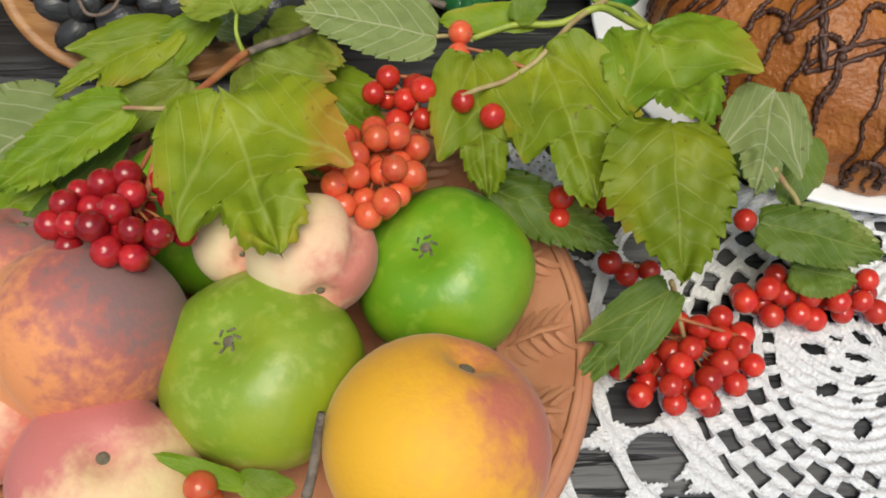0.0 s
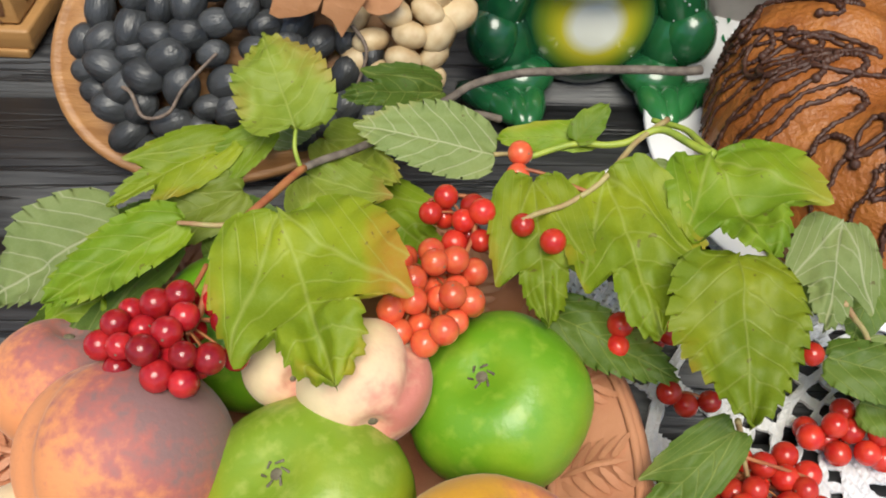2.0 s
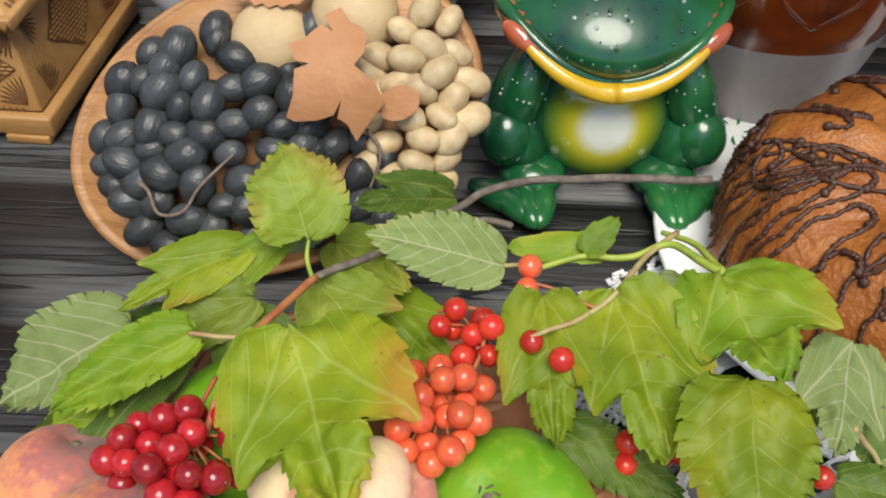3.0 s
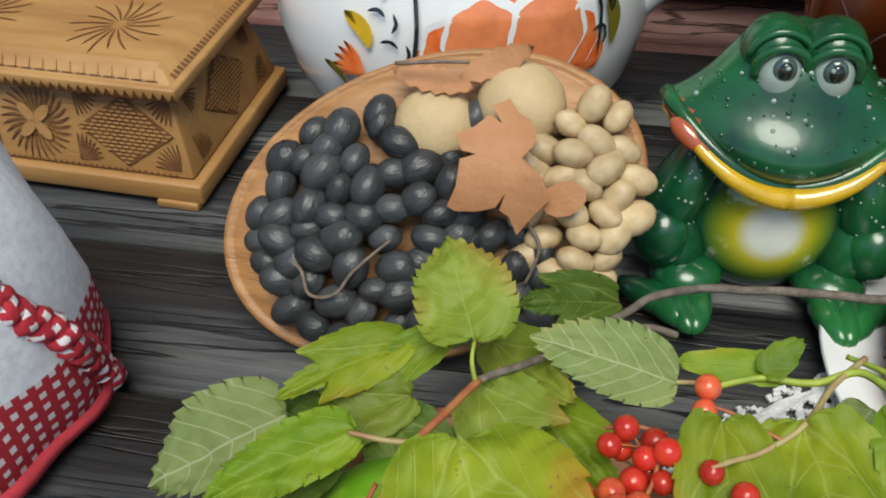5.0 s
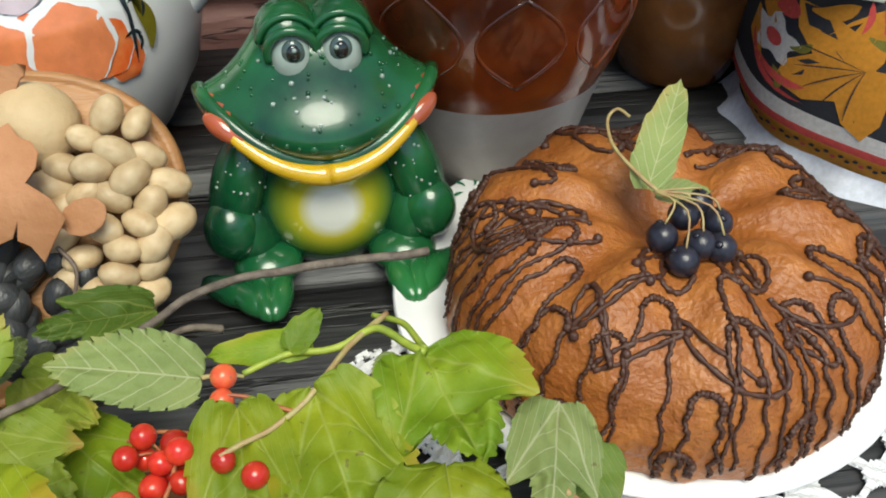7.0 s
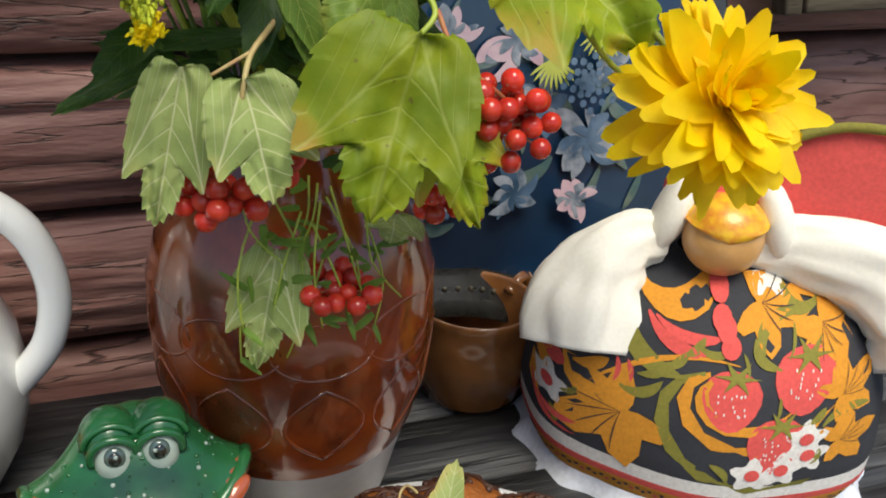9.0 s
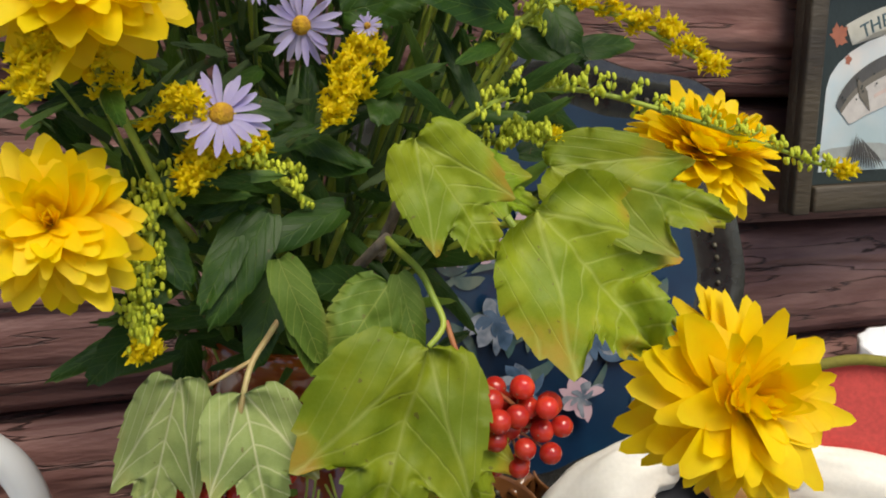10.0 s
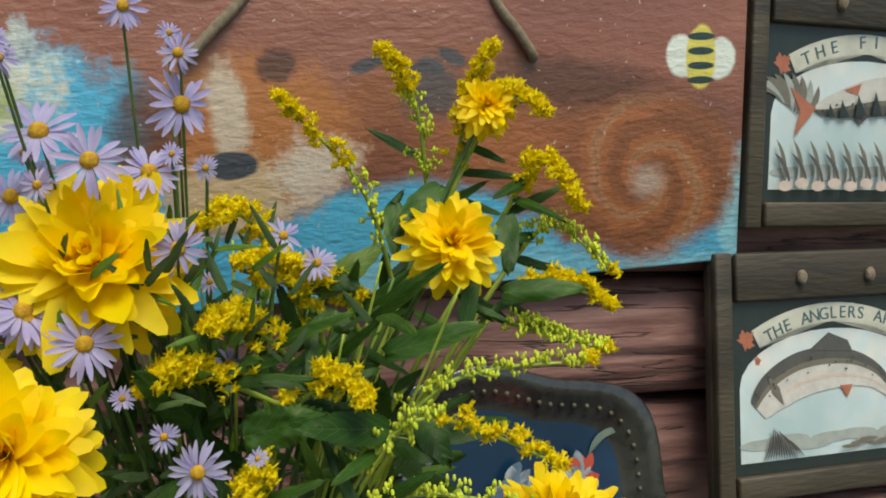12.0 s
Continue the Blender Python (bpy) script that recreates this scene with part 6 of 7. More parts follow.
    mats = [plain("print_black", (0.028, 0.03, 0.038), 0.85, 300), plain("print_white", (0.75, 0.72, 0.68), 0.85, 300), plain("print_ochre", (0.66, 0.27, 0.02), 0.85, 300), plain("print_red", (0.68, 0.085, 0.075), 0.85, 300), plain("print_olive", (0.22, 0.20, 0.03), 0.85, 300), plain("sleeve_linen", (0.82, 0.79, 0.71), 0.9, 300, second=(0.77, 0.74, 0.66)), plain("turned_wood", (0.62, 0.34, 0.12), 0.35, 60, 0.3), plain("eyelet_white", (0.72, 0.76, 0.85), 0.9, 200), plain("hair_yellow", (0.78, 0.46, 0.02), 0.35, 120, 0.3, (0.62, 0.2, 0.02))]
    ob = part("cloth_doll", bm, mats)
    ob.matrix_basis = pose(0.616, 0.642, 0.0005, 0, 0, -28)
    tagged(ob, "cloth tea-cosy doll in black flowered dress with white sleeves", "doll")


build_doll()


# ---- wall hangings and tray
def build_hangings():
    # painted board
    p = thing("painted_board", "long painted board in brown and sky blue hanging on ropes", "painting", at=(0.44, 0.855, 0.685), turn=(3, -4.6, 0))
    bm = bmesh.new()
    slab(bm, (-0.06, 0, 0.035), (0.83, 0.016, 0.315), 0.002)
    board_m = material("board_paint", (0.25, 0.088, 0.055), (0.31, 0.125, 0.082), 22, 0.40, 0.8, 190, stretch=(0.45, 1, 1), third=(0.17, 0.060, 0.044), coat=0.15, detail=10.0)
    N, L = board_m.node_tree.nodes, board_m.node_tree.links
    bs = N["Principled BSDF"]
    tone = [bs.inputs["Base Color"].links[0].from_socket]
    co = N.new("ShaderNodeTexCoord")

    def math_node(op, *args, clamp=False):
        n = N.new("ShaderNodeMath")
        n.operation, n.use_clamp = op, clamp
        for i, q in enumerate(args):
            if isinstance(q, (int, float)):
                n.inputs[i].default_value = q
            else:
                L.new(q, n.inputs[i])
        return n.outputs[0]
    sep = N.new("ShaderNodeSeparateXYZ")
    L.new(co.outputs["Object"], sep.inputs[0])
    brush = N.new("ShaderNodeTexNoise")
    brush.inputs["Scale"].default_value, brush.inputs["Detail"].default_value = 34, 6
    L.new(co.outputs["Object"], brush.inputs["Vector"])
    fine = N.new("ShaderNodeTexNoise")
    fine.inputs["Scale"].default_value, fine.inputs["Detail"].default_value = 170, 4
    L.new(co.outputs["Object"], fine.inputs["Vector"])
    wob = math_node("ADD", math_node("MULTIPLY", math_node("SUBTRACT", brush.outputs["Fac"], 0.5), 0.9), math_node("MULTIPLY", math_node("SUBTRACT", fine.outputs["Fac"], 0.5), 0.5))

    def over(mask, tint):
        n = N.new("ShaderNodeMixRGB")
        L.new(mask, n.inputs[0])
        L.new(tone[0], n.inputs[1])
        n.inputs[2].default_value = (*tint, 1)
        tone[0] = n.outputs[0]

    def blot(cx, cz, rx, rz, tint, turn=0.0, soft=3.0, share=1.0, rag=1.0):
        """A soft-edged, ragged oval of paint."""
        dx, dz = math_node("SUBTRACT", sep.outputs[0], cx), math_node("SUBTRACT", sep.outputs[2], cz)
        c, q = math.cos(turn), math.sin(turn)
        ex = math_node("DIVIDE", math_node("ADD", math_node("MULTIPLY", dx, c), math_node("MULTIPLY", dz, q)), rx)
        ez = math_node("DIVIDE", math_node("SUBTRACT", math_node("MULTIPLY", dz, c), math_node("MULTIPLY", dx, q)), rz)
        d = math_node("SQRT", math_node("ADD", math_node("MULTIPLY", ex, ex), math_node("MULTIPLY", ez, ez)))
        d = math_node("ADD", d, math_node("MULTIPLY", wob, rag))
        mask = math_node("MULTIPLY", math_node("MULTIPLY", math_node("SUBTRACT", 1.0, d), soft, clamp=True), share)
        over(mask, tint)
        return dx, dz, mask
    sky_blue, pale_sky, fur, rust, umber, cream = (0.09, 0.40, 0.62), (0.30, 0.58, 0.68), (0.26, 0.095, 0.045), (0.36, 0.12, 0.045), (0.085, 0.036, 0.026), (0.55, 0.40, 0.24)
    blot(-0.33, -0.02, 0.16, 0.14, sky_blue, 0.0, 5, 1, 0.5)
    blot(-0.10, -0.125, 0.34, 0.075, sky_blue, 0.0, 6, 1, 0.5)
    blot(-0.02, -0.095, 0.17, 0.082, sky_blue, 0.0, 6, 1, 0.5)
    blot(0.26, -0.135, 0.26, 0.058, sky_blue, 0.05, 5, 1, 0.5)
    blot(0.365, -0.075, 0.040, 0.085, pale_sky, 0.0, 4, 0.9)
    blot(0.02, -0.11, 0.20, 0.030, pale_sky, 0.0, 2, 0.6)
    blot(0.30, -0.13, 0.16, 0.026, pale_sky, 0.0, 2, 0.7)
    blot(-0.37, 0.075, 0.10, 0.055, (0.62, 0.62, 0.54), 0.0, 3, 1, 1.2)
    blot(-0.34, 0.06, 0.04, 0.02, (0.30, 0.36, 0.12), 0.0, 2, 0.8)
    # the long furry back and haunch
    blot(0.11, 0.028, 0.19, 0.072, fur, -0.15, 4, 1, 0.5)
    blot(0.245, -0.025, 0.112, 0.088, fur, 0.0, 5, 1, 0.35)
    blot(0.17, 0.062, 0.13, 0.030, umber, -0.12, 2, 0.8)
    blot(0.10, 0.005, 0.10, 0.040, rust, -0.3, 1.6, 0.7)
    blot(0.30, 0.02, 0.05, 0.05, umber, 0.0, 1.5, 0.6)
    blot(-0.03, 0.0, 0.06, 0.035, (0.20, 0.07, 0.04), 0.2, 2, 0.8)
    # brush strokes that wind into a spiral
    dx, dz, mask = blot(0.245, -0.034, 0.112, 0.092, rust, 0.0, 4, 0.75, 0.4)
    rad = math_node("SQRT", math_node("ADD", math_node("MULTIPLY", dx, dx), math_node("MULTIPLY", dz, dz)))
    ang = math_node("ARCTAN2", dz, dx)
    turns = math_node("ADD", math_node("MULTIPLY", math_node("POWER", rad, 0.6), 62.0), math_node("ADD", math_node("MULTIPLY", ang, 2.0), math_node("MULTIPLY", wob, 2.6)))
    wave = math_node("SINE", turns)
    over(math_node("MULTIPLY", math_node("MULTIPLY", math_node("SUBTRACT", wave, 0.25), 0.8, clamp=True), mask), umber)
    over(math_node("MULTIPLY", math_node("MULTIPLY", math_node("SUBTRACT", math_node("MULTIPLY", wave, -1.0), 0.6), 0.8, clamp=True), mask), cream)
    streak = math_node("SINE", math_node("ADD", math_node("MULTIPLY", turns, 3.0), math_node("MULTIPLY", wob, 5.0)))
    over(math_node("MULTIPLY", math_node("MULTIPLY", math_node("SUBTRACT", streak, 0.5), 1.2, clamp=True), mask), (0.16, 0.06, 0.035))
    blot(0.248, -0.036, 0.026, 0.022, (0.46, 0.34, 0.28), 0.0, 1.5, 0.8)
    # plain rust, cream and grey blots in place of the painted head and paw
    blot(-0.135, 0.022, 0.105, 0.080, (0.40, 0.15, 0.05), 0.0, 4, 1, 0.6)
    blot(-0.22, 0.03, 0.035, 0.05, umber, 0.0, 2, 0.8)
    blot(-0.11, 0.082, 0.020, 0.018, umber, 0.4, 3, 0.9)
    blot(-0.155, 0.045, 0.020, 0.050, (0.56, 0.46, 0.36), 0.05, 3, 0.9)
    blot(-0.155, -0.025, 0.060, 0.040, cream, 0.0, 3, 0.9)
    blot(-0.085, -0.005, 0.050, 0.034, (0.60, 0.52, 0.44), 0.5, 2, 0.85, 1.6)
    blot(-0.153, 0.001, 0.024, 0.013, (0.055, 0.06, 0.075), 0.0, 6, 1, 0.3)
    for k in range(5):
        blot(-0.035 + 0.020 * k, 0.082 + 0.006 * math.sin(k * 2.0), 0.017, 0.0075, (0.055, 0.06, 0.07), 0.3 - 0.2 * k, 3, 0.9, 0.6)
    blot(0.025, 0.062, 0.035, 0.034, (0.07, 0.065, 0.07), 0.2, 2, 0.85)
    # striped oval with two pale wings
    blot(0.281, 0.085, 0.019, 0.022, (0.66, 0.68, 0.62), 0.3, 6, 1, 0.3)
    blot(0.325, 0.083, 0.019, 0.022, (0.66, 0.68, 0.62), -0.3, 6, 1, 0.3)
    blot(0.303, 0.084, 0.018, 0.033, (0.62, 0.52, 0.10), 0.0, 8, 1, 0.2)
    for k in range(4):
        blot(0.303, 0.062 + 0.014 * k, 0.016, 0.0040, (0.02, 0.04, 0.035), 0.0, 8, 1, 0.2)
    # chipped specks of bare ground coat
    chips = math_node("GREATER_THAN", fine.outputs["Fac"], 0.715)
    over(math_node("MULTIPLY", chips, 0.6), (0.62, 0.56, 0.50))
    L.new(tone[0], bs.inputs["Base Color"])
    part("board", bm, board_m, p, "board brush-painted in faded brown, rust and blue")
    for x0, z0, x1 in ((-0.185, 0.088, -0.12), (0.122, 0.088, 0.075)):
        b2 = bmesh.new()
        tube(b2, smooth_path([(x0, 0.0, z0), (x0, -0.012, z0), (x0 * 0.7 + x1 * 0.3, -0.013, z0 + 0.02), (x1, -0.006, 0.16), (x1 * 0.6 + x0 * -0.1, 0.0, 0.30)], 5), 0.0048, 0.0048, 8)
        part("rope", b2, rope_m, p, "old knotted hanging rope")

    # two framed signs
    dark_b = plain("sign_black", (0.02, 0.03, 0.028), 0.4, 60)
    sky_b = material("sign_sky", (0.52, 0.62, 0.66), (0.70, 0.66, 0.62), 30, 0.4, 0.1, third=(0.40, 0.50, 0.52))
    cream_b = plain("sign_cream", (0.60, 0.58, 0.50), 0.4, 60)
    fish_d = plain("sign_grey_dark", (0.09, 0.085, 0.08), 0.4, 80)
    fish_l = plain("sign_pale", (0.58, 0.54, 0.50), 0.4, 80)
    fin = plain("sign_rust", (0.42, 0.14, 0.08), 0.4, 80)
    reed = plain("sign_reed", (0.17, 0.15, 0.12), 0.4, 80)
    ink = plain("sign_ink", (0.05, 0.10, 0.12), 0.4, 80)

    def sign(at, turn, w, h, words, label, kind):
        s = thing("wooden_sign", label, "sign", "framed signs", at, turn)
        b = bmesh.new()
        slab(b, (0, 0.004, 0), (w, 0.014, h), 0.002)
        part("back_board", b, frame_wood, s)
        for n_, c, sz in (("frame_side", (-w / 2 + 0.010, -0.006, 0), (0.020, 0.012, h)), ("frame_side", (w / 2 - 0.010, -0.006, 0), (0.020, 0.012, h)), ("frame_rail", (0, -0.006, -h / 2 + 0.014), (w - 0.05, 0.011, 0.026)), ("frame_rail", (0, -0.006, h / 2 - 0.026), (w - 0.05, 0.011, 0.05))):
            b = bmesh.new()
            slab(b, c, sz, 0.0025)
            part(n_, b, frame_wood, s)
        b = bmesh.new()
        lay_n = [0]
        iw, z0, z1 = w - 0.042, -h / 2 + 0.028, h / 2 - 0.053

        def put(pts, slot):
            lay_n[0] += 1
            yy = -0.0035 - 0.00008 * lay_n[0]
            plate_poly(b, pts, lambda x, z: Vector((x, yy, z)), slot)
        put([(-iw / 2, z0), (iw / 2, z0), (iw / 2, z1), (-iw / 2, z1)], 0)
        ww, top = iw - 0.022, z1 - 0.045
        put([(-ww / 2, z0 + 0.012)] + [(ww / 2, z0 + 0.012)] + [(ww / 2 * math.cos(a), top - 0.045 + 0.058 * math.sin(a)) for a in [math.pi * i / 14 for i in range(15)]], 1)
        # banner arch
        arc = [(-0.95 + 1.9 * i / 14) for i in range(15)]
        rad = 0.215
        zc = z1 - 0.004 - rad
        put([(rad * math.sin(a * 0.52), zc + rad * math.cos(a * 0.52)) for a in arc] + [((rad - 0.021) * math.sin(a * 0.52), zc + (rad - 0.021) * math.cos(a * 0.52)) for a in arc[::-1]], 2)
        for sx in (-1, 1):
            put(maple(0.110 * sx, z1 - 0.040, 0.014, 0.7), 5)
            put(maple(0.096 * sx, z1 - 0.062, 0.006, 0.2), 5)
        def fish(way, fat, belly):
            """A fish along a bent line: dark back, pale flank, tail, fins, gill and speckles."""
            line = smooth_path([(x, 0, z) for x, z in way], 7)
            n = len(line)

            def edge(i, q):
                d = (line[min(i + 1, n - 1)] - line[max(i - 1, 0)]).normalized()
                t = i / (n - 1)
                w = fat * (math.sin(math.pi * min(1, 0.10 + 0.86 * t)) ** 0.75) * (1 - 0.45 * t)
                return (line[i].x - d.z * w * q, line[i].z + d.x * w * q)

            def band(q0, q1, slot, i0=0, i1=n):
                for i in range(i0, i1 - 1):
                    k = lay_n[0]
                    put([edge(i, q0), edge(i + 1, q0), edge(i + 1, q1), edge(i, q1)], slot)
                    lay_n[0] = k
                lay_n[0] += 1
            band(1.0, -1.0, 4)
            band(1.0, 0.45, 3)
            band(0.46, 0.20, 6)
            band(-0.30, -0.45, 8 if belly else 4, n // 4, n - 3)
            lay_n[0] += 1
            d = (line[-1] - line[-3]).normalized()
            e = line[-1]
            put([(e.x, e.z), (e.x + d.x * 0.03 - d.z * 0.026, e.z + d.z * 0.03 + d.x * 0.026), (e.x + d.x * 0.020, e.z + d.z * 0.020), (e.x + d.x * 0.03 + d.z * 0.026, e.z + d.z * 0.03 - d.x * 0.026)], 3 if belly else 5)
            m = n // 2
            put([edge(m - 3, 0.95), (edge(m, 1.0)[0], edge(m, 1.0)[1] + 0.016), edge(m + 3, 1.45), edge(m + 4, 0.95)], 3)
            put([edge(m + 2, -0.9), (edge(m + 3, -1.0)[0] + 0.004, edge(m + 3, -1.0)[1] - 0.012), edge(m + 5, -0.9)], 5)
            put([edge(n // 5, 0.9), edge(n // 5 + 1, 0.0), edge(n // 5, -0.9), edge(n // 5 - 1, 0.0)], 6)
            rs = random.Random(3)
            for k in range(26):
                x, z = edge(rs.randint(3, n - 4), rs.uniform(-0.1, 0.9))
                put(disc(x, z, 0.0012, 0.0012, 5), 0)
            return edge, n
        for k in range(7):
            put(disc(-0.09 + 0.03 * k, z0 + 0.030 + 0.004 * math.sin(k * 2.2), 0.030, 0.006, 12), 7)
        if kind:
            fish([(-0.096, -0.036), (-0.074, -0.016), (-0.034, 0.000), (0.018, 0.002), (0.058, -0.010), (0.086, -0.036)], 0.030, True)
            for k in range(15):
                put(comma(-0.092 + 0.0036 * k, z0 + 0.014, 0.036 * (0.7 + 0.3 * math.sin(k * 1.7) ** 2), 0.0012, 1.0 + 0.085 * k, 0.3), 3)
            for k in range(9):
                put(disc(0.02 + 0.012 * k, z0 + 0.020 + 0.003 * (k % 3), 0.013, 0.0022, 10), 6)
        else:
            for k in range(9):
                put(comma(-0.108 + 0.003 * k, 0.0 - 0.002 * k, 0.040, 0.006, 2.3 - 0.22 * k, 0.6), (6, 7, 6)[k % 3])
            edge, n = fish([(0.100, 0.004), (0.060, 0.010), (0.010, 0.008), (-0.040, -0.002), (-0.066, -0.006)], 0.026, False)
            for k in range(7):
                i = 4 + k * 3
                put([edge(i, 0.95), edge(i + 2, 0.95), edge(i + 1, -0.35)], 0)
            for k in range(30):
                put(comma(-0.104 + 0.007 * k, z0 + 0.016, 0.040 if k % 3 else 0.050, 0.0034, 1.5 + 0.35 * math.sin(k * 2.1), 0.4), (6, 3, 7)[k % 3])
            for k in range(11):
                put(disc(-0.105 + 0.021 * k, z0 + 0.016 + 0.003 * (k % 2), 0.009, 0.0055), 8)
        part("picture", b, [dark_b, sky_b, cream_b, fish_d, fish_l, fin, reed, plain("sign_mist", (0.36, 0.38, 0.36), 0.4, 80), plain("sign_pebble", (0.62, 0.48, 0.42), 0.4, 80)], s, "painted picture with a lettered banner", smooth=False)
        for sx in (-0.045, 0.045):
            b = bmesh.new()
            ball(b, (sx, -0.014, h / 2 - 0.028), (0.006, 0.005, 0.008), 10, 8, shape=lambda v: v * (1 + 0.25 * noise.noise(v * 3)))
            part("rope_knot", b, rope_m, s, "pale rope knot")
        # letters along the banner
        n = len(words)
        for i, ch in enumerate(words):
            if ch == " ":
                continue
            cu = bpy.data.curves.new("letter", "FONT")
            cu.body, cu.size, cu.align_x, cu.align_y, cu.extrude = ch, 0.0185, "CENTER", "CENTER", 0.0004
            cu.materials.append(ink)
            ob = new("letter", cu)
            ob.parent = s
            a = (-0.86 + 1.72 * i / (n - 1)) * 0.52
            ob.matrix_basis = Matrix.Translation(((rad - 0.0105) * math.sin(a), -0.0150, zc + (rad - 0.0105) * math.cos(a))) @ Matrix.Rotation(a, 4, "Y") @ pose(0, 0, 0, 90)

    sign((0.925, 0.842, 0.470), (-7, -1.5, 0), 0.300, 0.262, "THE ANGLERS ARMS", "dark framed wooden sign with a painted trout under a lettered banner", True)
    sign((0.952, 0.858, 0.757), (-2, -1.0, 0), 0.305, 0.262, "THE FISHING", "dark framed wooden sign with a painted perch under a lettered banner", False)

    # painted tray
    t = thing("lacquer_tray", "blue lacquered tray with painted flowers and scalloped black rim", "tray", at=(0.535, 0.845, 0.262), turn=(-11, 0, 0))

    def outline(k, q):
        n = 96
        a = 2 * math.pi * k / n
        sq = (abs(math.cos(a)) ** 3.2 + abs(math.sin(a)) ** 3.2) ** (-1 / 3.2)
        w = 1 + 0.035 * math.cos(8 * a)
        return (0.205 * sq * w * q * math.cos(a), 0.215 * sq * w * q * math.sin(a))
    levels = ((0.0, 0.0, 0), (0.80, 0.0, 0), (0.84, -0.002, 1), (0.93, -0.014, 1), (1.0, -0.019, 1), (1.01, -0.016, 1), (0.94, -0.006, 1), (0.84, 0.006, 1), (0.0, 0.006, 1))
    verts, faces, mi = [], [], []
    for q, y, s_ in levels:
        for k in range(96):
            x, z = outline(k, max(q, 0.001))
            verts.append((x, y, z))
    for j in range(len(levels) - 1):
        for k in range(96):
            faces.append((j * 96 + k, j * 96 + (k + 1) % 96, (j + 1) * 96 + (k + 1) % 96, (j + 1) * 96 + k))
            mi.append(levels[j + 1][2])
    part("tray_body", mesh_of(verts, faces, mi), [blue_tray, black_edge], t)
    b = bmesh.new()
    for k in range(96):
        x, z = outline(k, 0.885)
        ball(b, (x, -0.0095, z), 0.0028, 6, 5)
    part("rim_beads", b, material("dull_gilt", (0.10, 0.085, 0.05), (0.05, 0.045, 0.03), 80, 0.4, 0.2), t, "dull beaded rim ornament")["kind"] = "stuff"
    b = bmesh.new()
    mats = [plain("tray_white", (0.30, 0.32, 0.36), 0.2, 60, 0.6, (0.05, 0.08, 0.12)), plain("tray_pink", (0.46, 0.30, 0.36), 0.2, 40, 0.6, (0.58, 0.42, 0.45)), plain("tray_teal", (0.05, 0.10, 0.10), 0.2, 40, 0.6, (0.12, 0.15, 0.12)), plain("tray_lightblue", (0.10, 0.16, 0.25), 0.2, 40, 0.6, (0.03, 0.06, 0.10)), plain("tray_red", (0.42, 0.05, 0.03), 0.2, 40, 0.6), plain("tray_lime", (0.42, 0.44, 0.05), 0.2, 40, 0.6)]
    rnd = random.Random(9)
    ln = [0]

    def dab(pts, slot):
        ln[0] += 1
        yy = -0.0012 - 0.00008 * ln[0]
        plate_poly(b, pts, lambda x, z: Vector((x, yy, z)), slot)
    for k in range(34):
        a = rnd.uniform(0, 6.28)
        dab(comma(rnd.uniform(-0.12, 0.13), rnd.uniform(-0.14, 0.13), rnd.uniform(0.03, 0.06), rnd.uniform(0.006, 0.012), a, rnd.uniform(-0.8, 0.8)), 2)
    for x, z, r, s_ in ((-0.02, 0.05, 0.042, 1), (0.0, -0.01, 0.03, 0), (0.055, -0.045, 0.042, 0), (-0.05, -0.02, 0.03, 0), (0.03, 0.10, 0.03, 0), (-0.09, 0.06, 0.03, 1), (0.075, 0.03, 0.022, 3), (0.10, 0.11, 0.025, 4), (-0.03, -0.09, 0.03, 0), (0.035, -0.10, 0.025, 1), (-0.1, -0.08, 0.03, 3)):
        for k in range(11):
            a = 2 * math.pi * k / 11 + rnd.uniform(-0.35, 0.35)
            dab(comma(x, z, r * rnd.uniform(0.7, 1.15), r * rnd.uniform(0.22, 0.4), a, rnd.uniform(-0.8, 0.9)), s_ if k % 3 else (3 if s_ == 0 else 0))
        for k in range(6):
            dab(comma(x, z, r * 0.55, r * 0.16, 1.05 * k, 0.6), 0 if s_ != 0 else 3)
    for x, z in ((0.01, 0.035), (0.06, 0.06)):
        for k in range(10):
            dab(comma(x, z, 0.03, 0.0022, 3.6 + k * 0.22, 0.1), 5)
    for k in range(40):
        dab(disc(0.045 + 0.03 * math.cos(k * 2.4) * (k / 40), 0.012 + 0.03 * math.sin(k * 2.4) * (k / 40), 0.0035), 3)
    part("painted_bouquet", b, mats, t, "painted white, pink and blue flowers", smooth=False)["kind"] = "stuff"
    # white bowl behind the doll
    w = thing("white_bowl", "small white fluted bowl on the table behind the doll", "bowl", at=(0.985, 0.80, -0.046))
    part("body", lathe([(0.0, 0.046), (0.03, 0.046), (0.032, 0.050), (0.045, 0.07), (0.052, 0.10), (0.066, 0.20), (0.07, 0.225), (0.067, 0.225), (0.05, 0.12), (0.0, 0.03)], 60, lambda a, z: 1 + (0.025 * math.cos(14 * a) if z > 0.15 else 0)), white_china, w)


build_hangings()


# ---- bouquet
JUG = Vector((0.268, 0.665, 0.31))


